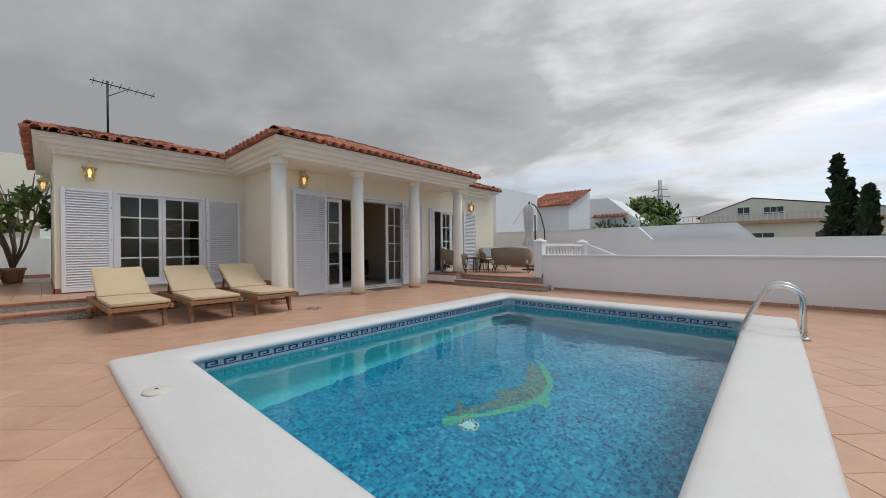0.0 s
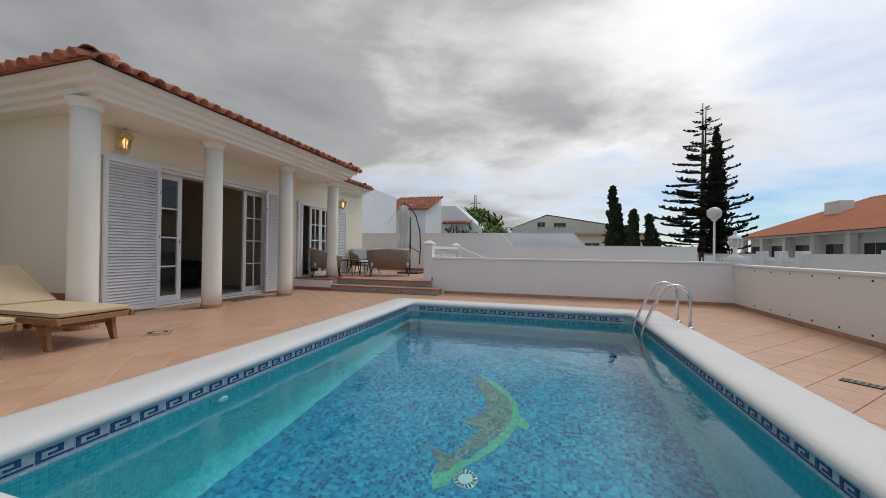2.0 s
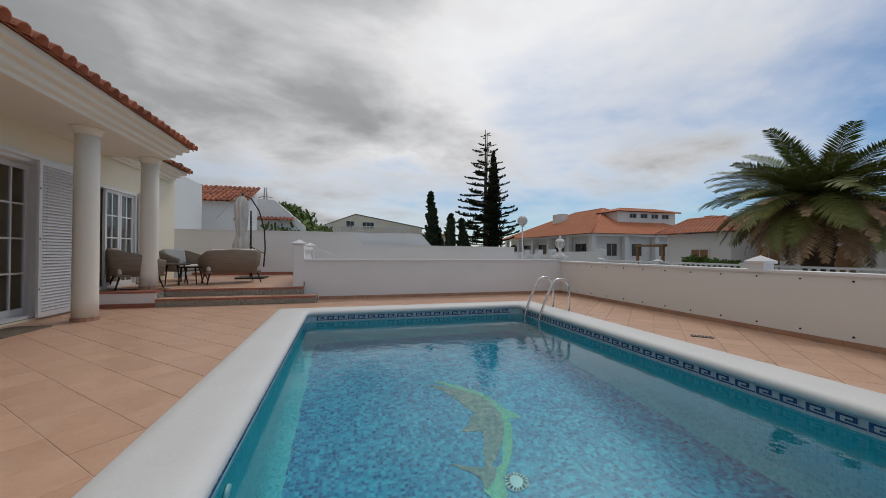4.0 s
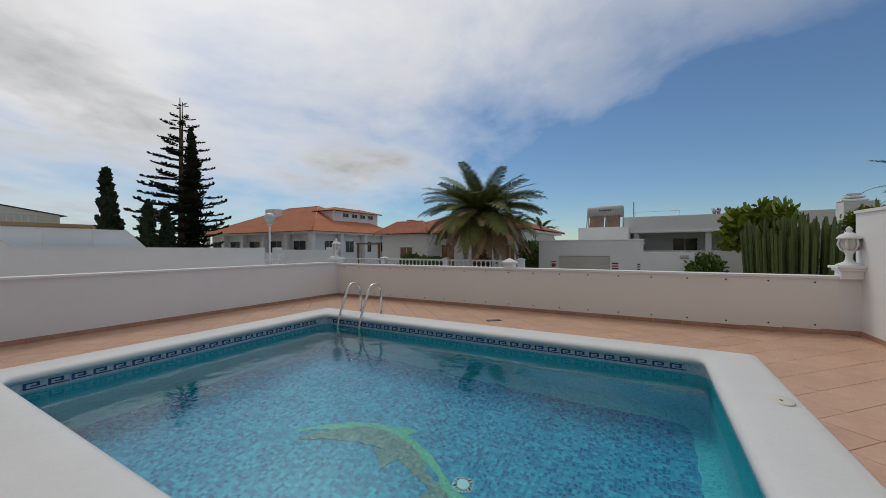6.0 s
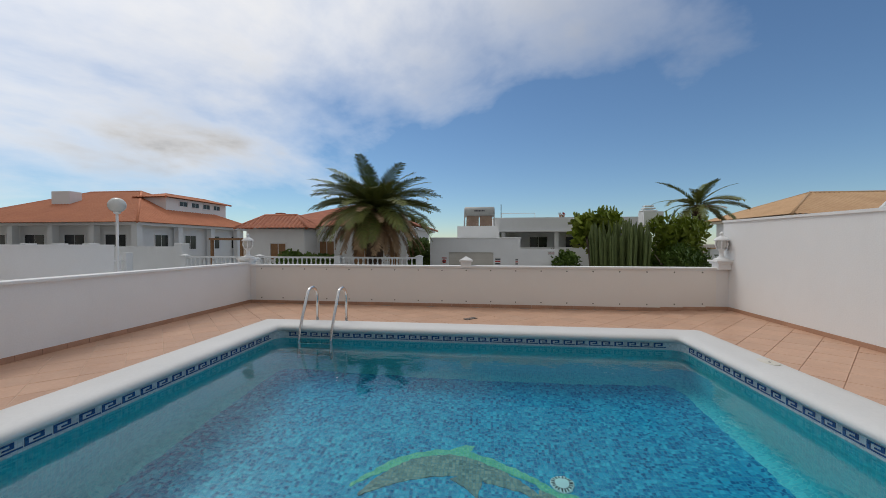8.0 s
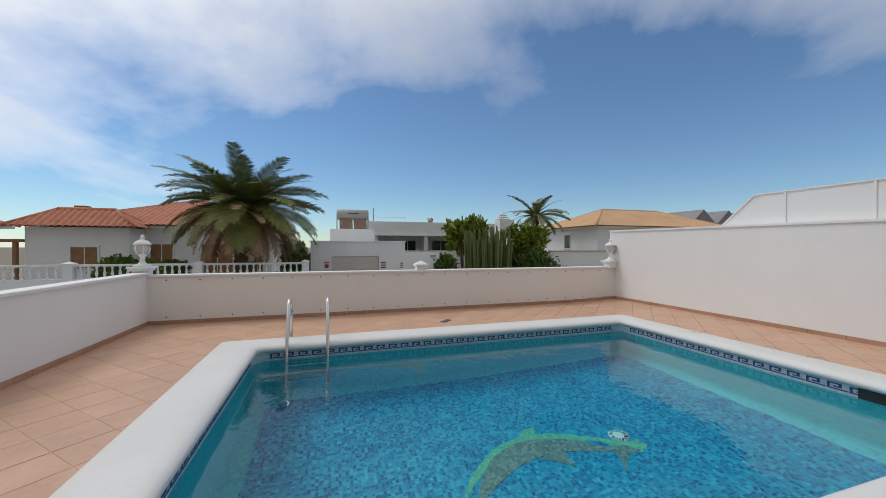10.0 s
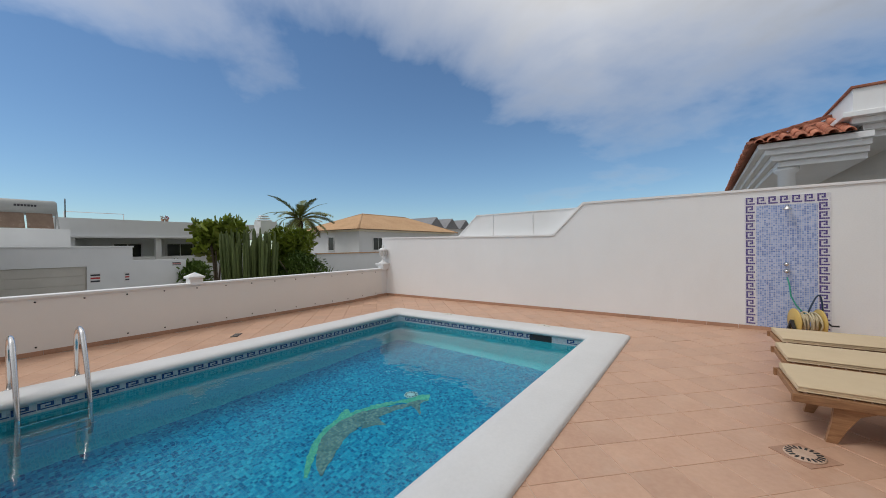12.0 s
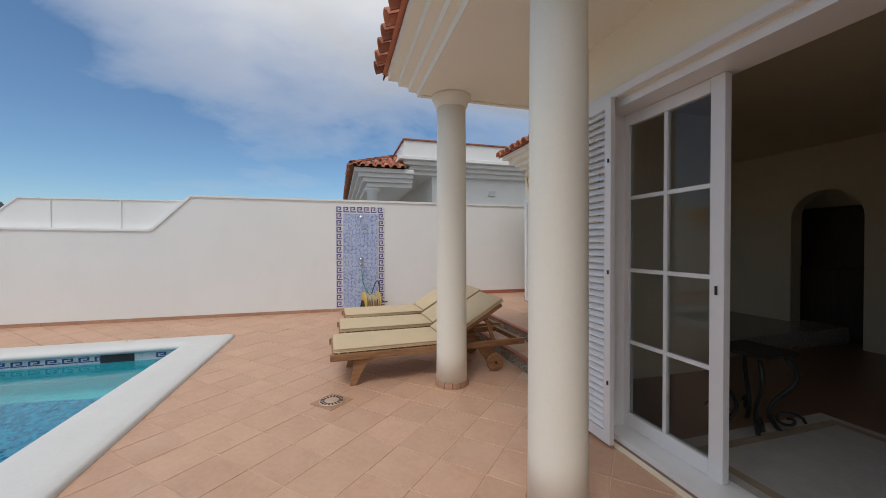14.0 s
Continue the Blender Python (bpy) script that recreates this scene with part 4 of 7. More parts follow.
def lantern(x, y, z, rz=0):
    ob = thing("wall_lantern", "cream six-sided wall lantern, switched on", "lamp", "wall lanterns", at=(x, y, z), rz=rz)
    part("wall_plate", B((-0.05, -0.02, -0.12, 0.05, 0.0, 0.06), bev=0.006), LAMPC, ob)
    bm = bmesh.new()
    tube(bm, [(0, -0.02, -0.02), (0, -0.07, -0.06), (0, -0.12, -0.12)], 0.012, 8)
    part("arm", bm, LAMPC, ob)
    bm = bmesh.new()
    lathe(bm, [(0.03, -0.17), (0.055, -0.15), (0.062, -0.12), (0.058, -0.11)], (0, -0.12, 0), 6)
    part("base", bm, LAMPC, ob)
    for i in range(6):
        a = 2 * math.pi * i / 6
        bm = bmesh.new()
        tube(bm, [(0.058 * math.cos(a), -0.12 + 0.058 * math.sin(a), -0.115), (0.092 * math.cos(a), -0.12 + 0.092 * math.sin(a), 0.07)], 0.007, 5)
        part("glazing_bar", bm, LAMPC, ob)
    bm = bmesh.new()
    lathe(bm, [(0.054, -0.112), (0.086, 0.068)], (0, -0.12, 0), 6, caps=False)
    g = part("lantern_glass", bm, LAMPG, ob)
    g.visible_shadow = False
    bm = bmesh.new()
    lathe(bm, [(0.11, 0.065), (0.105, 0.08), (0.06, 0.12), (0.03, 0.14), (0.028, 0.155), (0.014, 0.165), (0.018, 0.18), (0.004, 0.2)], (0, -0.12, 0), 6)
    part("roof", bm, LAMPC, ob)
    bm = bmesh.new()
    lathe(bm, [(0.012, -0.11), (0.014, -0.05), (0.022, -0.02), (0.018, 0.02), (0.004, 0.05)], (0, -0.12, 0), 10)
    part("bulb", bm, GLOW, ob, "warm glowing bulb")
    return ob


lantern(-0.26, YW, 2.38)
lantern(2.86, YH, 2.44)
lantern(8.55, YH, 2.30)
lantern(XW, 7.4, 2.36, 270)

# ---- roof aerial ----
ob = thing("roof_aerial", "thin rusty television aerial on the wing roof", "aerial", at=(0.05, 6.0, EV_Z + 0.25))
bm = bmesh.new()
tube(bm, [(0, 0, 0), (0, 0, 1.15)], 0.018, 8)
part("mast", bm, IRON, ob)
bm = bmesh.new()
tube(bm, [(-0.25, 0, 1.10), (0.75, 0.1, 1.10)], 0.01, 6)
part("boom", bm, IRON, ob)
for i in range(8):
    bm = bmesh.new()
    tube(bm, [(-0.2 + i * 0.13, -0.18 + i * 0.012, 1.10), (-0.2 + i * 0.13, 0.2 + i * 0.012, 1.10)], 0.005, 5)
    part("element", bm, IRON, ob)
bm = bmesh.new()
tube(bm, [(0, 0, 0.85), (0.3, 0.04, 1.09)], 0.008, 5)
part("brace", bm, IRON, ob)


# ---- sun loungers ----
def lounger(x, y, rz, label):
    """Local frame: foot end at the origin, length along y."""
    ob = thing("sun_lounger", label, "sun lounger", "teak sun loungers", at=(x, y, deck_z(x, y)), rz=rz)
    HB, LB, AB = 1.10, 0.70, radians(31)
    for sx in (-1, 1):
        part("side_rail", B((sx * 0.30 - 0.018, 0.0, 0.245, sx * 0.30 + 0.018, 1.96, 0.305), bev=0.006), TEAK, ob)
        bm = bmesh.new()
        prism(bm, [(0.17, 0.0), (0.225, 0.0), (0.27, 0.10), (0.33, 0.20), (0.43, 0.246), (0.21, 0.246), (0.20, 0.14)], "x", sx * 0.262 - 0.018, sx * 0.262 + 0.018)
        part("front_leg", bm, TEAK, ob)
        bm = bmesh.new()
        prism(bm, [(1.57, 0.05), (1.65, 0.05), (1.62, 0.246), (1.43, 0.246)], "x", sx * 0.262 - 0.016, sx * 0.262 + 0.016)
        part("rear_leg", bm, TEAK, ob)
        bm = bmesh.new()
        lathe(bm, [(0.085, -0.02), (0.09, -0.014), (0.09, 0.014), (0.085, 0.02)], n=20)
        bmesh.ops.rotate(bm, verts=bm.verts, matrix=Matrix.Rotation(radians(90), 3, "Y"))
        bmesh.ops.translate(bm, verts=bm.verts, vec=(sx * 0.325, 1.61, 0.09))
        wh = part("wheel", bm, TEAK, ob, "round wooden wheel")
        bm = bmesh.new()
        tube(bm, [(sx * 0.26, 1.61, 0.09), (sx * 0.355, 1.61, 0.09)], 0.014, 8)
        part("hub", bm, IRON, wh)
        bm = bmesh.new()
        beam(bm, (sx * 0.24, 1.64, 0.27), (sx * 0.24, HB + 0.5 * math.cos(AB), 0.315 + 0.5 * math.sin(AB)), 0.025, 0.035)
        part("back_stay", bm, TEAK, ob)
    part("cross_bar", B((-0.282, 0.02, 0.25, 0.282, 0.07, 0.30), bev=0.004), TEAK, ob)
    part("cross_bar", B((-0.245, 0.27, 0.17, 0.245, 0.31, 0.20)), TEAK, ob)
    part("cross_bar", B((-0.282, 1.90, 0.25, 0.282, 1.95, 0.30), bev=0.004), TEAK, ob)
    sl = mesh_of("slat", B((-0.282, 0, 0, 0.282, 0.055, 0.018), bev=0.003), TEAK)
    for i in range(13):
        piece("slat", sl, ob, Matrix.Translation((0, 0.09 + i * 0.077, 0.292)))
    tilt = Matrix.Translation((0, HB, 0.312)) @ Matrix.Rotation(AB, 4, "X")
    bm = bmesh.new()
    prism(bm, [(-0.285, 0), (-0.25, 0), (-0.25, LB - 0.03), (0.25, LB - 0.03), (0.25, 0), (0.285, 0), (0.285, LB), (-0.285, LB)], "z", -0.03, 0.0)
    back = part("backrest", bm, TEAK, ob)
    back.matrix_local = tilt
    for i in range(9):
        piece("slat", sl, back, Matrix.Translation((0, 0.01 + i * 0.079, -0.012)))

    def pad(L, name, m):
        bm = bmesh.new()
        box(bm, -0.29, 0.0, 0.0, 0.29, L, 0.042, bev=0.016)
        bmesh.ops.subdivide_edges(bm, edges=[e for e in bm.edges if e.calc_length() > 0.3], cuts=3, use_grid_fill=True)
        for v in bm.verts:
            if v.co.z > 0.025:
                v.co.z += 0.006 * math.sin(7 * v.co.y + x) * math.cos(6 * v.co.x)
        for f in bm.faces:
            f.smooth = True
        p = part(name, bm, CUSHION, ob, "sand-coloured cushion")
        p.matrix_local = m
        bm = bmesh.new()
        for z in (0.007, 0.036):
            tube(bm, [(-0.29, 0.005, z), (0.29, 0.005, z), (0.29, L - 0.005, z), (-0.29, L - 0.005, z), (-0.29, 0.005, z)], 0.005, 5)
        part("piping", bm, CUSHION, p)
        return p

    pad(1.07, "seat_cushion", Matrix.Translation((0, 0.03, 0.312)))
    pad(0.72, "back_cushion", tilt @ Matrix.Translation((0, 0.02, 0.008)))
    return ob


lounger(0.0, 2.12, 2, "teak sun lounger with a sand cushion, back raised")
lounger(0.80, 2.05, 0.5, "teak sun lounger with a sand cushion, back raised")
lounger(1.61, 1.98, 2, "teak sun lounger with a sand cushion, beside a column")

# ---- pool ladder ----
lad = thing("pool_ladder", "polished steel pool ladder with two curved rails", "pool ladder", at=(4.682, -3.845, 0.014))
for sx in (-0.228, 0.228):
    pts = [(sx, 0, 0.0), (sx, 0, 0.34)]
    pts += [(sx, 0.17 - 0.17 * math.cos(radians(a)), 0.36 + 0.17 * math.sin(radians(a))) for a in range(15, 150, 15)]
    pts += [(sx, 0.43, 0.20), (sx, 0.51, 0.0), (sx, 0.545, -0.14), (sx, 0.55, -0.4), (sx, 0.55, -0.95)]
    bm = bmesh.new()
    tube(bm, pts, 0.0205, 12)
    rl = part("rail", bm, STEEL, lad)
    bm = bmesh.new()
    lathe(bm, [(0.05, -0.01), (0.05, 0.008), (0.03, 0.016), (0.022, 0.02)], (sx, 0, 0), 16)
    part("flange", bm, STEEL, rl)
for z in (-0.30, -0.55, -0.80):
    part("tread", B((-0.22, 0.53, z, 0.22, 0.60, z + 0.03), bev=0.006), STEEL, lad)

# ---- waterline key pattern ----
def key_mesh(u, h, th):
    """One meander: a flat angular hook, u wide and h high, on a dark running bar."""
    bm = bmesh.new()
    w, k = u / 7, h / 5
    for x0, z0, x1, z1 in ((0, 0, w, 5 * k), (w, 4 * k, 5 * w, 5 * k), (4 * w, 1.7 * k, 5 * w, 4 * k), (2.2 * w, 1.7 * k, 4 * w, 2.7 * k), (w, 0, 7 * w, 0.9 * k)):
        box(bm, x0, -th, z0, x1, 0, z1)
    return bm


KEY = mesh_of("key_tile", key_mesh(0.146, 0.058, 0.003), BANDDARK)
for (p, rz, L) in (((PX0 + 0.17, PY1), 0, PX1 - PX0 - 0.34), ((PX1, PY1 - 0.17), -90, PY1 - PY0 - 0.34), ((PX1 - 0.17, PY0), 180, PX1 - PX0 - 0.34), ((PX0, PY0 + 0.17), 90, PY1 - PY0 - 0.34)):
    n = int(L / 0.15)
    for i in range(n):
        if rz == 90 and abs(PY0 + 0.17 + i * 0.15 + 0.50) < 0.17:
            continue
        o = piece("key_tile", KEY, None, pose(*p, 0, 0, 0, rz) @ Matrix.Translation((i * L / n, -0.001, -0.098)))
        in_pool(o)
bm = bmesh.new()
box(bm, PX0 - 0.02, -0.67, -0.13, PX0 + 0.004, -0.33, -0.03)
in_pool(part("skimmer", bm, IRON, None, "dark skimmer mouth"))

# ---- mosaic figure and drain on the pool bottom ----
def ribbon(bm, spine, width, z, th, shift=0.0):
    L, R = [], []
    for i, p in enumerate(spine):
        a, b = spine[max(0, i - 1)], spine[min(len(spine) - 1, i + 1)]
        d = (Vector(b) - Vector(a)).normalized()
        nn = Vector((-d.y, d.x))
        c = Vector(p) + nn * shift
        L.append(c + nn * width[i])
        R.append(c - nn * width[i])
    pts = [(v.x, v.y) for v in L] + [(v.x, v.y) for v in reversed(R)]
    prism(bm, pts, "z", z, z + th)


def arc_spine(n=24):
    """From the snout at the east end, bowing south, to the root of the tail."""
    out = []
    for i in range(n + 1):
        u = i / n
        out.append((3.34 - 1.44 * u, -1.28 - 0.36 * math.sin(math.pi * u ** 0.88) - 0.09 * u))
    return out


def fig_part(name, material, outlines, th, label=""):
    bm = bmesh.new()
    for pts in outlines:
        prism(bm, pts, "z", FLOOR_Z, FLOOR_Z + th)
    o = part(name, bm, material, fig, label)
    o.matrix_parent_inverse = FI
    return o


sp = arc_spine()
bodyw = [0.008 + 0.115 * math.sin(math.pi * min(1, (i / 24) ** 0.80)) ** 0.9 for i in range(25)]
fig = thing("mosaic_figure", "curved grey and green mosaic dolphin shape on the pool bottom", "mosaic", at=(2.6, -1.6, FLOOR_Z))
FI = fig.matrix_world.inverted()
bm = bmesh.new()
ribbon(bm, sp, bodyw, FLOOR_Z, 0.006)
o = part("body_shape", bm, FIGGREY, fig)
o.matrix_parent_inverse = FI
fig_part("fin_shape", FIGGREY, [[(2.66, -1.52), (2.54, -1.46), (2.43, -1.35), (2.42, -1.44), (2.38, -1.58), (2.52, -1.60)]], 0.0066)
fig_part("tail_shape", FIGGREY, [[(1.96, -1.48), (1.98, -1.36), (2.07, -1.15), (1.98, -1.24), (1.88, -1.32), (1.75, -1.31), (1.84, -1.42)]], 0.0066)
bm = bmesh.new()
ribbon(bm, sp, [0.012 + 0.05 * math.sin(math.pi * min(1, (i / 24) ** 0.9)) for i in range(25)], FLOOR_Z, 0.005, 0.125)
prism(bm, [(2.92, -1.70), (2.72, -1.84), (2.55, -1.97), (2.47, -1.95), (2.52, -1.84), (2.40, -1.72)], "z", FLOOR_Z, FLOOR_Z + 0.0045)
prism(bm, [(2.00, -1.58), (1.86, -1.48), (1.68, -1.45), (1.62, -1.36), (1.76, -1.29), (1.90, -1.38)], "z", FLOOR_Z, FLOOR_Z + 0.0045)
o = part("outline_shape", bm, FIGGREEN, fig, "green mosaic outline")
o.matrix_parent_inverse = FI
PLASTIC = surface("white_plastic", (0.70, 0.72, 0.72), (0.80, 0.81, 0.80), 0.4, 5, 60, 0.05)


COVER = surface("worn_drain_cover", (0.46, 0.31, 0.22), (0.58, 0.42, 0.32), 0.6, 8, 60, 0.1)


def round_drain(name, x, y, z, r, slots, label, mat, plate=None):
    ob = thing(name, label, "drain", at=(x, y, z))
    bm = bmesh.new()
    lathe(bm, [(r, 0.0), (r, 0.008), (r * 0.9, 0.011), (0.001, 0.012)], n=28)
    part("cover", bm, mat, ob)
    bm = bmesh.new()
    box(bm, r * 0.58, -r * 0.065, 0.011, r * 0.92, r * 0.065, 0.0135)
    me = mesh_of("slot", bm, IRON)
    for i in range(slots):
        piece("slot", me, ob, pose(0, 0, 0, 0, 0, i * 360 / slots))
    if plate:
        part("plate", B((-plate, -plate, -0.004, plate, plate, 0.002)), SKIRT, ob)
    return ob


round_drain("pool_drain", 1.772, -1.558, FLOOR_Z, 0.09, 18, "round white drain cover on the pool bottom", PLASTIC)
dr = round_drain("floor_drain", 2.178, 2.008, 0.001, 0.10, 18, "round floor drain with dark slots in the terracotta deck", COVER, 0.12)
dr.matrix_world = pose(2.178, 2.008, 0.001, 0, 0, 45)
vent = thing("floor_grate", "small dark grate set into the deck by the street wall", "grate", at=(2.621, -4.35, deck_z(2.621, -4.35) + 0.001), rz=45)
part("grate_frame", B((-0.11, -0.05, 0, 0.11, 0.05, 0.006)), IRON, vent)
for i in range(6):
    part("grate_bar", B((-0.1 + i * 0.035, -0.042, 0.006, -0.085 + i * 0.035, 0.042, 0.010)), STEEL, vent)
AGED = surface("aged_white_plastic", (0.60, 0.57, 0.49), (0.70, 0.68, 0.62), 0.5, 8, 60, 0.05)
for ly in (-2.44, -0.57):
    lid = thing("skimmer_lid", "flat oval yellowed lid set into the white coping", "lid", "coping lids", at=(-0.312, ly, 0.044))
    bm = bmesh.new()
    lathe(bm, [(0.092, 0.0), (0.092, 0.009), (0.084, 0.012), (0.004, 0.012)], n=30)
    bmesh.ops.scale(bm, verts=bm.verts, vec=(0.85, 1.15, 1))
    part("cover", bm, AGED, lid)
    bm = bmesh.new()
    lathe(bm, [(0.011, 0.011), (0.011, 0.014), (0.003, 0.014)], (0.0, 0.02, 0), 10)
    part("screw_hole", bm, IRON, lid)
inlet = thing("pool_inlet", "round white return inlet in the pool wall", "inlet", at=(1.35, PY1 - 0.004, -0.3))
bm = bmesh.new()
lathe(bm, [(0.05, 0), (0.045, 0.012), (0.02, 0.016)], n=18)
bmesh.ops.rotate(bm, verts=bm.verts, matrix=Matrix.Rotation(radians(90), 3, "X"))
part("ring", bm, PLASTIC, inlet)
mat_ob = thing("doormat", "brown woven doormat in front of the sliding door", "doormat", at=(4.75, 3.40, 0.001))
MATM = surface("coir", (0.13, 0.10, 0.07), (0.26, 0.21, 0.15), 0.95, 8, 160, 0.6)
part("mat_body", B((-0.36, -0.2, 0, 0.36, 0.2, 0.012), bev=0.004), MATM, mat_ob)
for i in range(9):
    part("rib", B((-0.34, -0.18 + i * 0.043, 0.012, 0.34, -0.165 + i * 0.043, 0.016)), MATM, mat_ob)

# ---- shower panel on the garden wall ----
SY0, SY1, SH0, SH1 = 2.025, 2.931, 0.098, 2.003
sh = thing("shower_panel", "blue mosaic shower panel with a violet key border on the wall", "shower", at=(WXW, (SY0 + SY1) / 2, SH0))
SI = sh.matrix_world.inverted()
o = part("border_field", B((WXW, SY0, SH0, WXW + 0.008, SY1, SH1)), SHOWERPALE, sh)
o.matrix_parent_inverse = SI
o = part("mosaic_field", B((WXW, SY0 + 0.13, SH0, WXW + 0.011, SY1 - 0.13, SH1 - 0.13)), SHOWERBLUE, sh)
o.matrix_parent_inverse = SI


def square_key(c):
    """A meander of small square violet tiles on a 5 by 6 field."""
    rows = ("11110", "10010", "10110", "10000", "11111", "00000")
    bm = bmesh.new()
    for j, r in enumerate(rows):
        for i, v in enumerate(r):
            if v == "1":
                box(bm, 0.0, i * c + 0.001, (5 - j) * c + 0.001, 0.003, (i + 1) * c - 0.001, (6 - j) * c - 0.001)
    return mesh_of("key_tile", bm, PURPLE)


SK = square_key(0.021)
n = 14
for i in range(n):
    z = SH0 + 0.004 + i * (SH1 - SH0 - 0.13) / n
    for y in (SY0 + 0.012, SY1 - 0.118):
        o = piece("key_tile", SK, sh, Matrix.Translation((WXW + 0.008, y, z)))
        o.matrix_parent_inverse = SI
n = 7
for i in range(n):
    o = piece("key_tile", SK, sh, Matrix.Translation((WXW + 0.008, SY0 + 0.012 + i * (SY1 - SY0 - 0.02) / n, SH1 - 0.129)))
    o.matrix_parent_inverse = SI
fx = thing("wall_shower", "chrome shower head and taps on the mosaic panel", "shower", at=(WXW + 0.011, 2.478, 0.3))
bm = bmesh.new()
tube(bm, [(0, 0, 1.52), (0.05, 0, 1.54), (0.10, 0, 1.53)], 0.011, 8)
arm = part("arm", bm, STEEL, fx)
bm = bmesh.new()
lathe(bm, [(0.012, 0.03), (0.02, 0.01), (0.05, -0.02), (0.05, -0.03)], (0.11, 0, 1.52), 16)
part("shower_head", bm, STEEL, arm)
for z in (0.62, 0.72):
    bm = bmesh.new()
    lathe(bm, [(0.03, 0), (0.03, 0.012), (0.014, 0.016), (0.014, 0.05), (0.024, 0.054), (0.022, 0.075), (0.004, 0.08)], n=14)
    bmesh.ops.rotate(bm, verts=bm.verts, matrix=Matrix.Rotation(radians(90), 3, "Y"))
    bmesh.ops.translate(bm, verts=bm.verts, vec=(0, 0, z))
    part("tap", bm, STEEL, fx)
YEL = surface("yellow_plastic", (0.55, 0.38, 0.10), (0.66, 0.47, 0.15), 0.5, 6, 60, 0.05)
HOSEC = surface("pale_hose", (0.50, 0.42, 0.26), (0.62, 0.54, 0.36), 0.5, 8, 60, 0.05)
GRNH = surface("green_hose", (0.02, 0.22, 0.17), (0.04, 0.32, 0.24), 0.4, 6, 60, 0.05)
BLUH = surface("dark_blue_hose", (0.012, 0.03, 0.07), (0.03, 0.06, 0.12), 0.4, 6, 60, 0.05)
hr = thing("hose_reel", "yellow hose reel with a pale hose on a black stand", "hose reel", at=(-1.46, 2.64, deck_z(-1.46, 2.64)), rz=14)
for yy, m in ((-0.13, YEL), (0.13, YEL)):
    bm = bmesh.new()
    lathe(bm, [(0.05, -0.008), (0.175, -0.008), (0.18, 0.0), (0.175, 0.008), (0.05, 0.008)], n=28)
    bmesh.ops.rotate(bm, verts=bm.verts, matrix=Matrix.Rotation(radians(90), 3, "X"))
    bmesh.ops.translate(bm, verts=bm.verts, vec=(0, yy, 0.225))
    part("flange", bm, m, hr)
bm = bmesh.new()
pts = []
for k in range(220):
    t = k / 220
    a = k * 0.32
    yy = -0.105 + 0.21 * abs(((t * 5) % 2) - 1)
    rr = 0.085 + 0.055 * t
    pts.append((rr * math.cos(a), yy, 0.225 + rr * math.sin(a)))
tube(bm, pts, 0.011, 6)
part("coiled_hose", bm, HOSEC, hr, "pale coiled garden hose")
for yy in (-0.16, 0.16):
    bm = bmesh.new()
    for sx in (-1, 1):
        beam(bm, (0, yy, 0.24), (sx * 0.15, yy, 0.012), 0.03, 0.03)
    box(bm, -0.17, yy - 0.015, 0.0, 0.17, yy + 0.015, 0.024)
    part("stand", bm, IRON, hr, "black plastic stand")
bm = bmesh.new()
tube(bm, [(0, 0.13, 0.225), (0, 0.21, 0.225), (0.07, 0.22, 0.20), (0.07, 0.29, 0.20)], 0.012, 7)
part("crank", bm, IRON, hr)
bm = bmesh.new()
tube(bm, [(0.02 * math.cos(u), 0.10 + 0.17 * math.sin(u * 0.5) - 0.1, 0.35 + 0.24 * math.sin(u)) for u in [i * math.pi / 14 for i in range(15)]], 0.010, 6)
part("loop_hose", bm, BLUH, hr, "dark blue hose loop")
bm = bmesh.new()
tube(bm, [(-0.26, -0.10, 0.80), (-0.20, -0.10, 0.70), (-0.19, -0.09, 0.55), (-0.14, -0.05, 0.42), (-0.05, 0.0, 0.32)], 0.010, 6)
part("feed_hose", bm, GRNH, hr, "green feed hose")

# ---- sheet fixed to the street wall ----
SHEET = surface("pale_canvas_sheet", (0.79, 0.78, 0.75), (0.85, 0.84, 0.81), 0.9, 0.8, 150, 0.25)
sheet_ob = part("windbreak_sheet", B((WXW + 0.20, WYS, deck_z(2, WYS) + 0.06, WXE - 0.12, WYS + 0.006, 0.715)), SHEET, wall_south, "pale canvas sheet on the wall")
dot = bmesh.new()
lathe(dot, [(0.011, 0), (0.011, 0.006), (0.004, 0.008)], n=8)
bmesh.ops.rotate(dot, verts=dot.verts, matrix=Matrix.Rotation(radians(-90), 3, "X"))
DOT = mesh_of("fastener", dot, IRON)
for i in range(19):
    x = WXW + 0.42 + i * 0.455
    for z in (0.685, deck_z(x, WYS) + 0.11):
        piece("fastener", DOT, sheet_ob, Matrix.Translation((x, WYS + 0.006, z)))


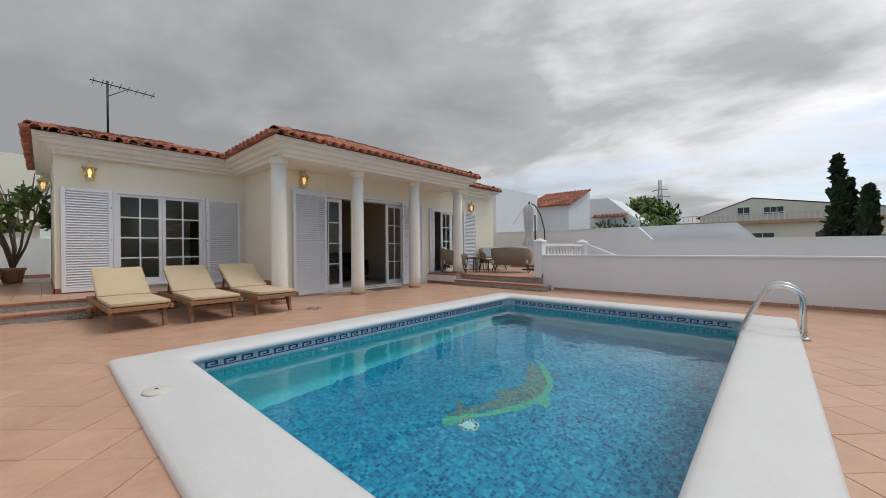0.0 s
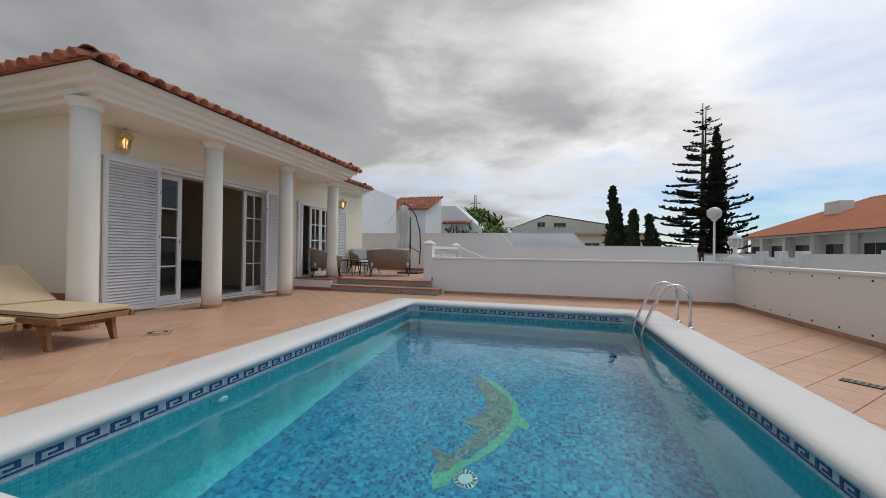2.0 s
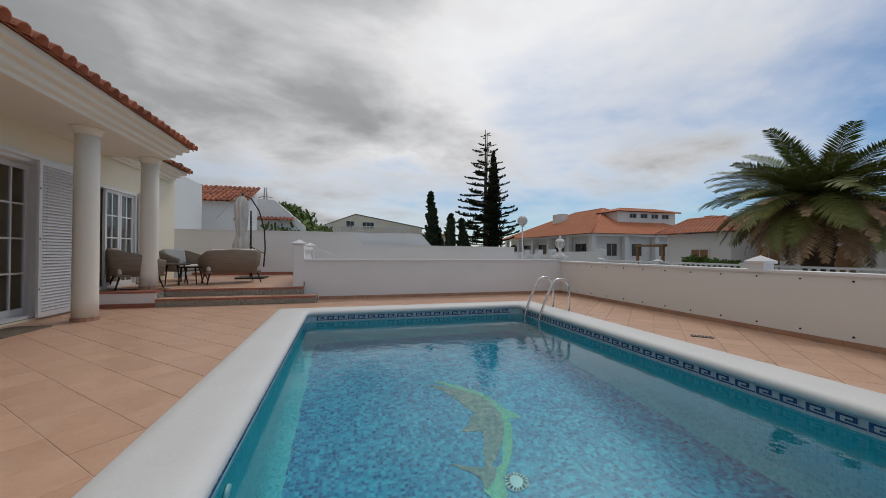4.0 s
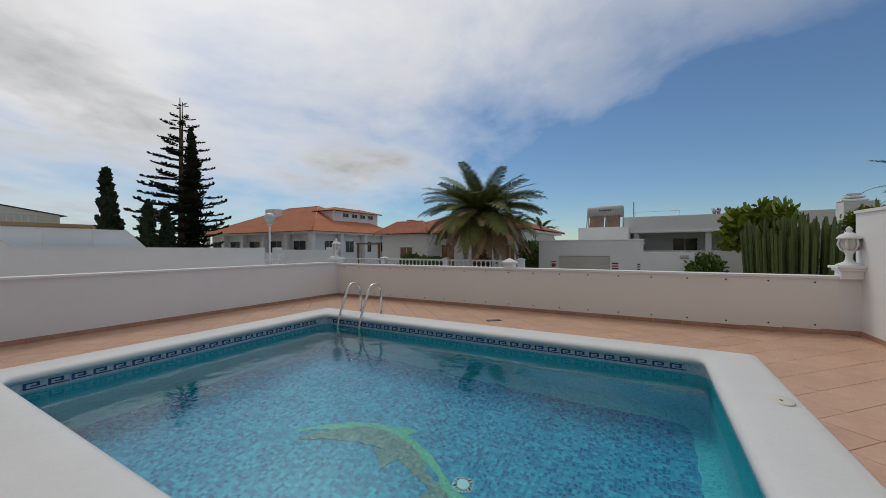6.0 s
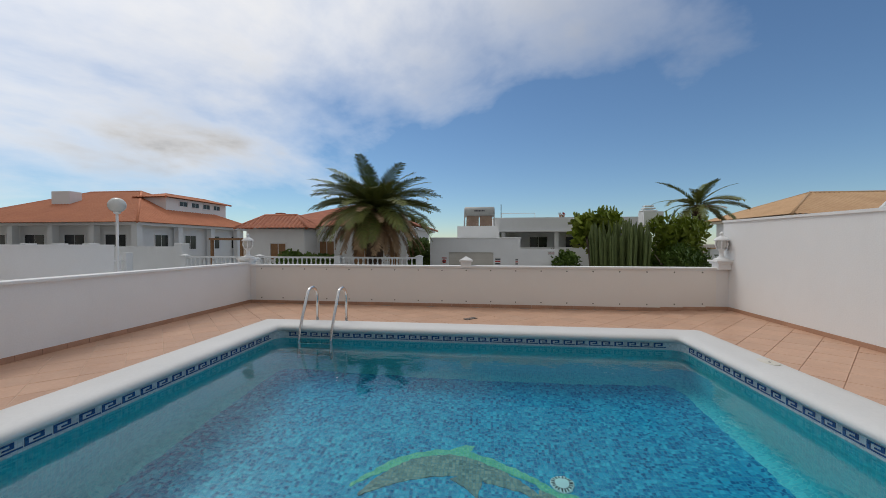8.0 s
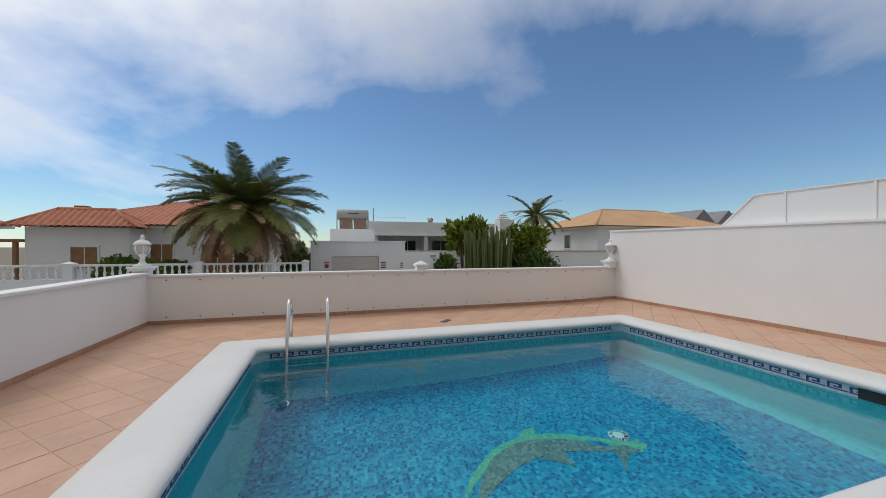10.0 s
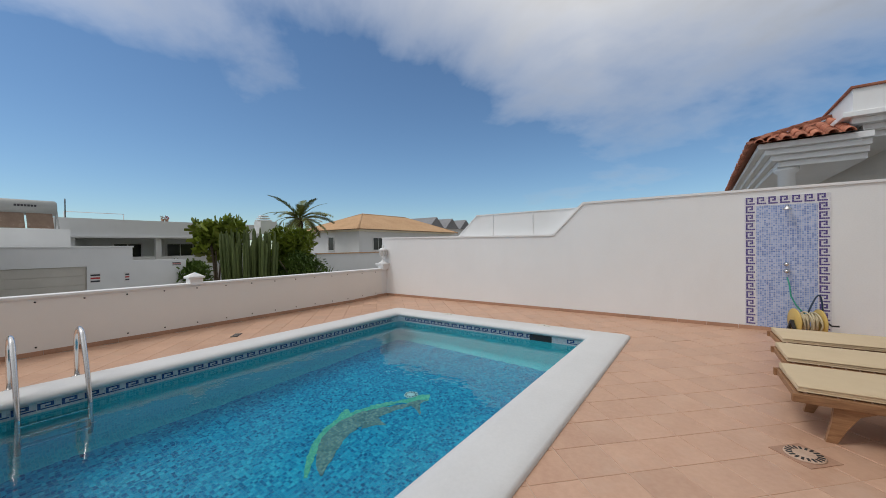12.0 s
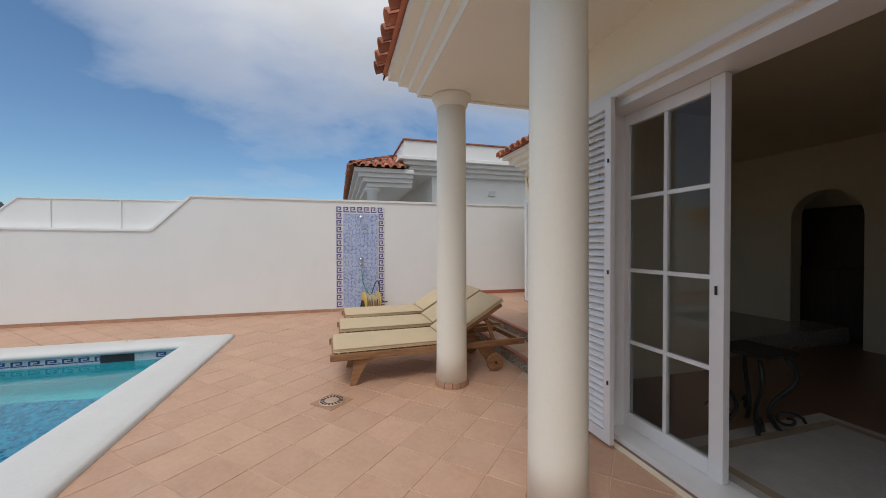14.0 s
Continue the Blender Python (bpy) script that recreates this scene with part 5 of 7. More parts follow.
# ---- stone lanterns on the wall corners ----
def urn(x, y, z, label):
    ob = thing("garden_lantern", label, "lamp", "white wall-top lanterns", at=(x, y, z))
    part("plinth", B((-0.15, -0.15, 0, 0.15, 0.15, 0.03), bev=0.006), WHITE, ob)
    bm = bmesh.new()
    lathe(bm, [(0.13, 0.03), (0.11, 0.05), (0.05, 0.08), (0.035, 0.11), (0.03, 0.16), (0.045, 0.20), (0.06, 0.215), (0.09, 0.225)], n=20)
    part("stem", bm, WHITE, ob)
    for i in range(6):
        a = 2 * math.pi * i / 6
        bm = bmesh.new()
        tube(bm, [(0.07 * math.cos(a), 0.07 * math.sin(a), 0.225), (0.10 * math.cos(a), 0.10 * math.sin(a), 0.30), (0.085 * math.cos(a), 0.085 * math.sin(a), 0.37)], 0.012, 6)
        part("rib", bm, WHITE, ob)
    bm = bmesh.new()
    lathe(bm, [(0.06, 0.226), (0.088, 0.30), (0.075, 0.368)], n=16, caps=False)
    part("lantern_glass", bm, FROST, ob, "clouded glass body")
    bm = bmesh.new()
    lathe(bm, [(0.115, 0.365), (0.11, 0.385), (0.08, 0.42), (0.05, 0.435), (0.025, 0.45), (0.022, 0.465), (0.034, 0.48), (0.026, 0.50), (0.004, 0.525)], n=20)
    part("roof", bm, WHITE, ob)
    return ob


FROST = surface("clouded_glass", (0.55, 0.56, 0.54), (0.68, 0.68, 0.66), 0.25, 5, 60, 0.05)
pillar(WXW + 0.10, WYS - 0.03, 0.735, 0.835, 0.2, "white pillar in the corner of street wall and garden wall", 0)
urn(WXW + 0.10, WYS - 0.03, 0.87, "white ribbed lantern on the garden wall corner")
pillar(WXE + 0.09, WYS - 0.05, 0.735, 0.835, 0.2, "white pillar in the corner of the two low walls", 0)
urn(WXE + 0.09, WYS - 0.05, 0.87, "white ribbed lantern on the low wall corner")


# ---- terrace furniture ----
ROPE = surface("taupe_rope_weave", (0.20, 0.155, 0.115), (0.32, 0.26, 0.20), 0.9, 5, 140, 0.5, stretch=(1, 1, 6))
GREYCUSH = surface("grey_cushion", (0.40, 0.40, 0.39), (0.52, 0.52, 0.50), 0.95, 4, 160, 0.3)
PALECUSH = surface("pale_cushion", (0.58, 0.56, 0.52), (0.70, 0.68, 0.63), 0.95, 4, 160, 0.3)


def tub_seat(name, x, y, rz, w, label, group="", pillow=GREYCUSH):
    """A low woven seat: a wrapped back that falls away to the arms, slim splayed legs. It faces +y."""
    ob = thing(name, label, "sofa" if w > 1 else "armchair", group, at=(x, y, TE + 0.001), rz=rz)
    hw, d = w / 2, 0.36
    path = [(-hw - 0.02, d, 0.50)] + [(-hw, 0.0, 0.60), (-hw + 0.05, -d + 0.1, 0.68), (-hw + 0.16, -d, 0.70), (0, -d - 0.02, 0.72), (hw - 0.16, -d, 0.70), (hw - 0.05, -d + 0.1, 0.68), (hw, 0.0, 0.60), (hw + 0.02, d, 0.50)]
    bm = bmesh.new()
    th = 0.035
    rows = []
    for i, (px, py, pz) in enumerate(path):
        a, b = path[max(0, i - 1)], path[min(len(path) - 1, i + 1)]
        t = Vector((b[0] - a[0], b[1] - a[1], 0)).normalized()
        nn = Vector((t.y, -t.x, 0))
        o, q = Vector((px, py, 0)), Vector((px * 0.93, py * 0.93, 0))
        rows.append([bm.verts.new(v) for v in (q + nn * th / 2 + Vector((0, 0, 0.24)), o + nn * th + Vector((0, 0, pz - 0.01)), o + nn * th / 2 + Vector((0, 0, pz + 0.008)), o - nn * 0.2 * th + Vector((0, 0, pz - 0.01)), q - nn * th / 2 + Vector((0, 0, 0.24)))])
    for a, b in zip(rows, rows[1:]):
        for k in range(5):
            f = bm.faces.new((a[k], b[k], b[(k + 1) % 5], a[(k + 1) % 5]))
            f.smooth = True
    bm.faces.new(rows[0])
    bm.faces.new(rows[-1][::-1])
    bmesh.ops.recalc_face_normals(bm, faces=bm.faces)
    part("woven_back", bm, ROPE, ob)
    bm = bmesh.new()
    tube(bm, path, 0.014, 7)
    part("top_rail", bm, ROPE, ob)
    part("seat_frame", B((-hw + 0.03, -d + 0.04, 0.22, hw - 0.03, d, 0.26), bev=0.01), ROPE, ob)
    part("seat_cushion", B((-hw + 0.05, -d + 0.06, 0.26, hw - 0.05, d + 0.01, 0.37), bev=0.03), PALECUSH, ob, "pale seat cushion")
    nb = 2 if w > 1 else 1
    for k in range(nb):
        cx = (k - (nb - 1) / 2) * (w - 0.2) / nb
        bm = bmesh.new()
        box(bm, -(w - 0.24) / nb / 2, -0.06, 0, (w - 0.24) / nb / 2, 0.06, 0.36, bev=0.045)
        c = part("back_cushion", bm, pillow, ob, "soft back cushion")
        c.matrix_local = pose(cx, -d + 0.12, 0.38, 14, 0, 0)
    for sx in (-1, 1):
        for sy in (-1, 1):
            bm = bmesh.new()
            tube(bm, [(sx * (hw - 0.10), sy * (d - 0.09), 0.23), (sx * (hw - 0.04), sy * (d - 0.02), 0.0)], 0.018, 8, 0.011)
            part("leg", bm, IRON, ob, "slim dark leg")
    return ob


tub_seat("garden_sofa", 8.30, 2.02, -64, 1.10, "taupe woven garden sofa with pale cushions on the terrace", pillow=PALECUSH)
tub_seat("garden_armchair", 7.35, 3.35, 215, 0.72, "taupe woven armchair by the terrace door", "garden armchairs", PALECUSH)
tub_seat("garden_armchair", 9.15, 3.25, 150, 0.76, "taupe woven armchair with a grey back cushion", "garden armchairs", GREYCUSH)


def low_table(x, y, r, h, label):
    ob = thing("coffee_table", label, "table", "nested coffee tables", at=(x, y, TE + 0.001))
    bm = bmesh.new()
    lathe(bm, [(r - 0.01, h - 0.025), (r, h - 0.018), (r, h - 0.006), (r - 0.008, h)], n=28)
    part("tabletop", bm, DARKWOOD, ob)
    for i in range(4):
        a = radians(45 + 90 * i)
        bm = bmesh.new()
        tube(bm, [(0.7 * r * math.cos(a), 0.7 * r * math.sin(a), h - 0.02), (0.95 * r * math.cos(a), 0.95 * r * math.sin(a), 0)], 0.017, 8, 0.010)
        part("leg", bm, IRON, ob)


low_table(7.80, 2.95, 0.30, 0.43, "low round dark coffee table on slim legs")
low_table(8.15, 2.75, 0.25, 0.36, "smaller round dark coffee table on slim legs")

# folded cantilever parasol
pa = thing("cantilever_parasol", "folded pale cantilever parasol on a dark curved mast", "parasol", at=(9.6, 1.89, TE + 0.001))
part("base_plate", B((-0.40, -0.40, 0, 0.40, 0.40, 0.05), bev=0.01), IRON, pa)
bm = bmesh.new()
tube(bm, [(0, 0.05, 0.05), (0, 0.05, 2.05)], 0.028, 10)
part("mast", bm, IRON, pa)
bm = bmesh.new()
tube(bm, [(0, -0.32, 0.35), (0, -0.36, 0.9), (0, -0.33, 1.5), (0, -0.18, 2.05), (0, 0.05, 2.42), (0, 0.22, 2.50)], 0.022, 9)
part("curved_arm", bm, IRON, pa)
bm = bmesh.new()
tube(bm, [(0, 0.05, 0.95), (0, -0.35, 0.75)], 0.014, 7)
part("strut", bm, IRON, pa)
FABRIC = surface("pale_parasol_cloth", (0.60, 0.58, 0.54), (0.74, 0.72, 0.68), 0.95, 3, 120, 0.3)
bm = bmesh.new()
rows = []
for z, r in ((2.50, 0.02), (2.42, 0.10), (2.25, 0.17), (1.95, 0.16), (1.6, 0.14), (1.32, 0.105), (1.22, 0.13), (1.0, 0.20), (0.92, 0.19)):
    rows.append([bm.verts.new((0.0 + r * (1 + 0.28 * math.cos(8 * 2 * math.pi * k / 32)) * math.cos(2 * math.pi * k / 32), 0.32 + r * (1 + 0.28 * math.cos(8 * 2 * math.pi * k / 32)) * math.sin(2 * math.pi * k / 32), z)) for k in range(32)])
for a, b in zip(rows, rows[1:]):
    for k in range(32):
        f = bm.faces.new((a[k], b[k], b[(k + 1) % 32], a[(k + 1) % 32]))
        f.smooth = True
can = part("canopy", bm, FABRIC, pa, "folded pale canopy tied at the waist")
bm = bmesh.new()
tube(bm, [(0.12 * math.cos(a), 0.32 + 0.12 * math.sin(a), 1.31) for a in [k * math.pi / 8 for k in range(17)]], 0.014, 6)
part("tie_strap", bm, FABRIC, can)
bm = bmesh.new()
lathe(bm, [(0.03, 2.48), (0.035, 2.54), (0.01, 2.60)], (0, 0.30, 0), 10)
part("hub", bm, IRON, pa)
for sy in (-0.1, 0.14):
    bm = bmesh.new()
    tube(bm, [(0, 0.32 + sy, 2.45), (0, 0.75 + sy * 2, 1.75)], 0.009, 6)
    part("rib", bm, FABRIC, pa)
pa.scale = (0.82, 0.82, 0.84)


# ---- plants ----
BARK = surface("palm_bark", (0.07, 0.045, 0.03), (0.17, 0.11, 0.07), 0.95, 4, 30, 0.8)
PALMG = surface("palm_green", (0.10, 0.125, 0.022), (0.24, 0.25, 0.065), 0.55, 1.5, 20, 0.1, rand=0.25)
PALMY = surface("palm_young_green", (0.08, 0.13, 0.03), (0.17, 0.20, 0.06), 0.55, 1.5, 20, 0.1, rand=0.25)
PALMB = surface("palm_dry_brown", (0.30, 0.185, 0.095), (0.50, 0.335, 0.20), 0.9, 1.5, 20, 0.2, rand=0.25)
PINEG = surface("pine_green", (0.012, 0.022, 0.010), (0.035, 0.05, 0.022), 0.8, 2, 30, 0.3, rand=0.3)
CYPG = surface("cypress_green", (0.012, 0.024, 0.010), (0.04, 0.06, 0.022), 0.85, 2, 30, 0.4, rand=0.3)
LEAFG = surface("leaf_green", (0.06, 0.115, 0.018), (0.16, 0.235, 0.045), 0.55, 2, 30, 0.2, rand=0.3)
LEAFY = surface("leaf_yellow_green", (0.16, 0.22, 0.02), (0.32, 0.38, 0.06), 0.55, 2, 30, 0.2, rand=0.3)
CACT = surface("cactus_green", (0.075, 0.11, 0.03), (0.16, 0.20, 0.06), 0.6, 3, 30, 0.3, rand=0.15)
BRANCH = surface("bare_branch", (0.16, 0.12, 0.09), (0.30, 0.24, 0.19), 0.9, 4, 40, 0.5)


def frond_mesh(L, droop, width, n, mat_, curl=0.0):
    """A feather leaf that starts along +y and bends down; a rib with two rows of narrow leaflets."""
    verts, faces = [], []
    pts, a, p = [], 0.0, Vector((0, 0, 0))
    seg = 16
    for i in range(seg + 1):
        pts.append(p.copy())
        a = -droop * (i / seg) ** 1.35
        p = p + Vector((curl * i / seg * 0.02, math.cos(a), math.sin(a))) * (L / seg)

    def at(u):
        k = min(seg - 1, int(u * seg))
        f = u * seg - k
        return pts[k].lerp(pts[k + 1], f), (pts[k + 1] - pts[k]).normalized()
    for i in range(seg):
        w = 0.022 * (1 - i / seg) + 0.004
        b = len(verts)
        for q, ww in ((pts[i], w), (pts[i + 1], w * 0.93)):
            verts += [q + Vector((-ww, 0, 0)), q + Vector((0, 0, ww)), q + Vector((ww, 0, 0))]
        faces += [(b, b + 3, b + 4, b + 1), (b + 1, b + 4, b + 5, b + 2)]
    for i in range(n):
        u = 0.10 + 0.88 * i / (n - 1)
        o, d = at(u)
        ll = width * (math.sin(math.pi * (0.12 + 0.86 * u)) ** 0.6) * random.uniform(0.85, 1.1)
        for sx in (-1, 1):
            side = Vector((sx, 0.0, 0.0))
            upv = side.cross(d) * sx
            tip = o + side * ll * 0.75 + d * ll * 0.62 + Vector((0, 0, 1)) * (0.22 * ll - 0.35 * ll * abs(droop) * u) + Vector((random.uniform(-1, 1), random.uniform(-1, 1), random.uniform(-1, 1))) * 0.035
            mid = o.lerp(tip, 0.5) + Vector((0, 0, 0.05 * ll))
            w = 0.032
            b = len(verts)
            verts += [o - d * w * 0.6, o + d * w * 0.6, mid + d * w, mid - d * w, tip]
            faces += [(b, b + 1, b + 2, b + 3), (b + 3, b + 2, b + 4)]
    me = bpy.data.meshes.new("frond")
    me.from_pydata(verts, [], faces)
    me.materials.append(mat_)
    return me


def palm(x, y, z0, ztop, rtrunk, L, label, green, dry, seed, upright=8, n=62):
    rnd = random.Random(seed)
    ob = thing("palm_tree", label, "palm tree", at=(x, y, z0))
    h = ztop - z0
    bm = bmesh.new()
    prof = []
    k = 46
    for i in range(k + 1):
        u = i / k
        r = rtrunk * (1.0 + 0.12 * (1 - u) + 0.42 * max(0, (u - 0.72) / 0.28) ** 0.8 * (1 - max(0, (u - 0.94) / 0.06)))
        prof.append((r * (1.0 if i % 2 else 0.92), h * u))
    lathe(bm, prof, n=18)
    for v in bm.verts:
        v.co += Vector((rnd.uniform(-1, 1), rnd.uniform(-1, 1), 0)) * rtrunk * 0.06
    part("trunk", bm, BARK, ob, "thick ringed trunk")
    stub = bmesh.new()
    box(stub, -0.05, 0.0, 0.0, 0.05, 0.05, 0.16)
    sm = mesh_of("leaf_stub", stub, BARK)
    for i in range(90):
        u = 0.55 + 0.42 * i / 90
        a = i * 137.5
        r = rtrunk * (1.0 + 0.35 * max(0, (u - 0.72) / 0.28))
        piece("leaf_stub", sm, ob, Matrix.Translation((0, 0, h * u)) @ Matrix.Rotation(radians(a), 4, "Z") @ Matrix.Translation((0, r * 0.9, 0)) @ Matrix.Rotation(radians(-32), 4, "X"))
    gm = [frond_mesh(L, d, L * 0.19, 54, m) for d, m in ((0.95, green), (1.3, green), (0.7, PALMY))]
    dm = [frond_mesh(L * 0.90, d, L * 0.15, 44, PALMB) for d in (0.7, 1.15)]
    for i in range(n):
        u = i / n
        el = 56 - 62 * u ** 0.75
        me = gm[2] if u < 0.18 else gm[0] if u < 0.6 else gm[1]
        s = rnd.uniform(0.85, 1.05)
        m = Matrix.Translation((0, 0, h * 0.985)) @ Matrix.Rotation(radians(i * 137.5 + rnd.uniform(-8, 8)), 4, "Z") @ Matrix.Rotation(radians(el + rnd.uniform(-6, 6)), 4, "X") @ Matrix.Rotation(radians(rnd.uniform(-25, 25)), 4, "Y") @ Matrix.Diagonal((s, s, s, 1))
        piece("frond", me, ob, m)
    for i in range(int(dry)):
        el = 14 - 58 * (i / dry) ** 0.9
        s = rnd.uniform(0.65, 0.95)
        m = Matrix.Translation((0, 0, h * 0.93)) @ Matrix.Rotation(radians(i * 137.5 + rnd.uniform(-9, 9)), 4, "Z") @ Matrix.Translation((0, rtrunk * 0.9, 0)) @ Matrix.Rotation(radians(el), 4, "X") @ Matrix.Diagonal((s, s, s, 1))
        piece("dry_frond", dm[i % 2], ob, m)
    return ob


palm(7.75, -15.7, SZ, 2.85, 0.40, 3.35, "stout date palm with green fronds over a skirt of dry ones", PALMG, 54, 3, n=70)
palm(-10.5, -22.8, SZ, 3.55, 0.16, 2.75, "slender feather palm behind the white houses", PALMG, 2, 5, n=20)
palm(9.35, -33.0, SZ, 2.75, 0.25, 2.0, "distant palm behind the tiled house", PALMG, 6, 7, n=26)
palm(9.6, -26.0, SZ, 2.9, 0.22, 1.9, "palm behind the tiled house", PALMG, 6, 8, n=26)


def clumps(bmv, bmf, c, r, n, size, rnd, squash=1.0, up=0.0):
    """Scatter small leaf triangles through a ball."""
    for _ in range(n):
        d = Vector((rnd.gauss(0, 1), rnd.gauss(0, 1), rnd.gauss(0, 1))).normalized() * r * rnd.uniform(0.45, 1.0)
        o = Vector(c) + Vector((d.x, d.y, d.z * squash))
        a = Vector((rnd.uniform(-1, 1), rnd.uniform(-1, 1), rnd.uniform(-1, 1) + up)).normalized()
        b = a.orthogonal().normalized()
        s = size * rnd.uniform(0.6, 1.3)
        k = len(bmv)
        bmv += [o - b * s * 0.3, o + b * s * 0.3, o + a * s + b * s * 0.25, o + a * s * 1.1 - b * s * 0.25]
        bmf.append((k, k + 1, k + 2, k + 3))


def leafy(name, verts, faces, material, parent, label=""):
    me = bpy.data.meshes.new(name)
    me.from_pydata(verts, [], faces)
    me.materials.append(material)
    o = new(name, me)
    o.parent = parent
    if label:
        o["label"] = label
    return o


def cypress(x, y, z0, z1, r, label, seed, tops=((0, 0, 1.0),)):
    rnd = random.Random(seed)
    ob = thing("cypress_tree", label, "tree", at=(x, y, z0))
    bm = bmesh.new()
    tube(bm, [(0, 0, 0), (0.02, 0, (z1 - z0) * 0.8)], r * 0.22, 8, 0.03)
    part("trunk", bm, BRANCH, ob)
    V, F = [], []
    for tx, ty, k in tops:
        h = (z1 - z0) * k
        n = int(h * 15)
        for i in range(n):
            u = i / n
            rr = r * (0.55 if len(tops) > 1 else 1) * (min(1, u / 0.12 + 0.3)) * (1 - u ** 1.7) ** 0.8 * rnd.uniform(0.72, 1.12) + 0.04
            a = rnd.uniform(0, 6.28)
            clumps(V, F, (tx + rr * 0.45 * math.cos(a), ty + rr * 0.45 * math.sin(a), h * (0.05 + 0.95 * u)), rr * 0.65, 34, 0.20, rnd, 1.3, 1.2)
    leafy("crown", V, F, CYPG, ob, "dense dark green upright foliage")
    return ob


cypress(21.3, -5.6, SZ, 4.55, 0.75, "tall dark cypress with several tops behind the wall", 1, ((0, 0, 1.0), (0.55, -0.35, 0.84), (0.85, -0.75, 0.62), (-0.35, 0.3, 0.5)))
cypress(18.6, -6.1, SZ, 2.95, 0.45, "small dark cypress behind the wall", 2)
cypress(19.1, -6.9, SZ, 2.75, 0.5, "small dark cypress behind the wall", 4, ((0, 0, 1.0), (0.3, -0.3, 0.8)))
cypress(36.6, -16.4, SZ, 12.0, 1.15, "very tall slim cypress beside a pine", 5)


def norfolk(x, y, z0, z1, spread, label, seed, double=True):
    rnd = random.Random(seed)
    ob = thing("norfolk_pine", label, "tree", at=(x, y, z0))
    h = z1 - z0
    bm = bmesh.new()
    tube(bm, [(0, 0, 0), (0.05, 0, h * 0.5), (0, 0.05, h)], 0.30, 10, 0.03)
    if double:
        tube(bm, [(0.1, 0, h * 0.45), (0.55, -0.35, h * 0.7), (0.6, -0.4, h * 0.995)], 0.16, 8, 0.03)
    part("trunk", bm, BARK, ob)
    V, F = [], []
    L = 1.0
    seg = 12
    pts = [Vector((0, L * i / seg, 0.10 * (i / seg) ** 2 - 0.02 * math.sin(math.pi * i / seg))) for i in range(seg + 1)]
    for i in range(seg):
        k = len(V)
        for q in (pts[i], pts[i + 1]):
            V += [q + Vector((-0.012, 0, 0)), q + Vector((0.012, 0, 0)), q + Vector((0, 0, 0.02))]
        F += [(k, k + 1, k + 4, k + 3), (k + 1, k + 2, k + 5, k + 4), (k + 2, k, k + 3, k + 5)]
    for i in range(64):
        u = 0.22 + 0.8 * rnd.random() ** 0.8
        o = pts[min(seg - 1, int(min(u, 0.999) * seg))]
        o = Vector((0, L * min(u, 1.0), o.z))
        sx = rnd.choice((-1, 1))
        ln = 0.20 * math.sin(math.pi * min(1, 0.25 + 0.7 * u)) + 0.04
        t = o + Vector((sx * ln, ln * 0.55, rnd.uniform(-0.01, 0.07)))
        w = 0.018
        k = len(V)
        V += [o + Vector((0, -w, 0)), o + Vector((0, w, 0)), t + Vector((0, w, 0.012)), t + Vector((0, -w, 0.012)), o + Vector((0, 0, w * 1.6)), t + Vector((0, 0, w * 1.6))]
        F += [(k, k + 1, k + 2, k + 3), (k, k + 4, k + 5, k + 3)]
    me = bpy.data.meshes.new("branch")
    me.from_pydata(V, [], F)
    me.materials.append(PINEG)
    z, i = 0.16 * h, 0
    while z < h * 0.985:
        u = z / h
        r = spread * (1 - u) ** 0.72 * (1.0 if u > 0.25 else 0.8) + 0.12
        nb = 6 if u < 0.6 else 5
        for b in range(nb):
            s = r * rnd.uniform(0.8, 1.1)
            cx, cy = (0, 0) if not double or u < 0.68 or i % 2 else (0.58, -0.38)
            piece("branch", me, ob, Matrix.Translation((cx, cy, z + rnd.uniform(-0.12, 0.12))) @ Matrix.Rotation(radians(i * 27 + b * 360 / nb + rnd.uniform(-9, 9)), 4, "Z") @ Matrix.Rotation(radians(rnd.uniform(-6, 8)), 4, "X") @ Matrix.Diagonal((s, s, s * 0.9, 1)))
        z += 0.62 + 0.35 * u
        i += 1
    return ob


norfolk(34.7, -14.7, SZ, 13.8, 4.4, "tall open tiered pine with whorled branches", 11)


def bush(name, x, y, z0, z1, r, material, label, seed, blobs=9, leaf=0.12, cat="bush", trunk=False, dens=110):
    rnd = random.Random(seed)
    ob = thing(name, label, cat, at=(x, y, z0))
    h = z1 - z0
    bm = bmesh.new()
    for i in range(5):
        a = rnd.uniform(0, 6.28)
        tube(bm, [(0, 0, 0), (0.25 * r * math.cos(a), 0.25 * r * math.sin(a), h * 0.45), (0.6 * r * math.cos(a), 0.6 * r * math.sin(a), h * 0.8)], 0.05 * max(1, r), 6, 0.015)
    part("stem", bm, BRANCH, ob)
    V, F = [], []
    lo = 0.35 if trunk else 0.0
    for i in range(blobs):
        a, q = rnd.uniform(0, 6.28), r * rnd.uniform(0.1, 0.72)
        cz = h * (lo + (1 - lo) * rnd.uniform(0.25, 0.82))
        clumps(V, F, (q * math.cos(a), q * math.sin(a), cz), min(r * rnd.uniform(0.35, 0.55), h * 0.3), dens, leaf, rnd, 0.85, 0.5)
    leafy("foliage", V, F, material, ob)
    return ob


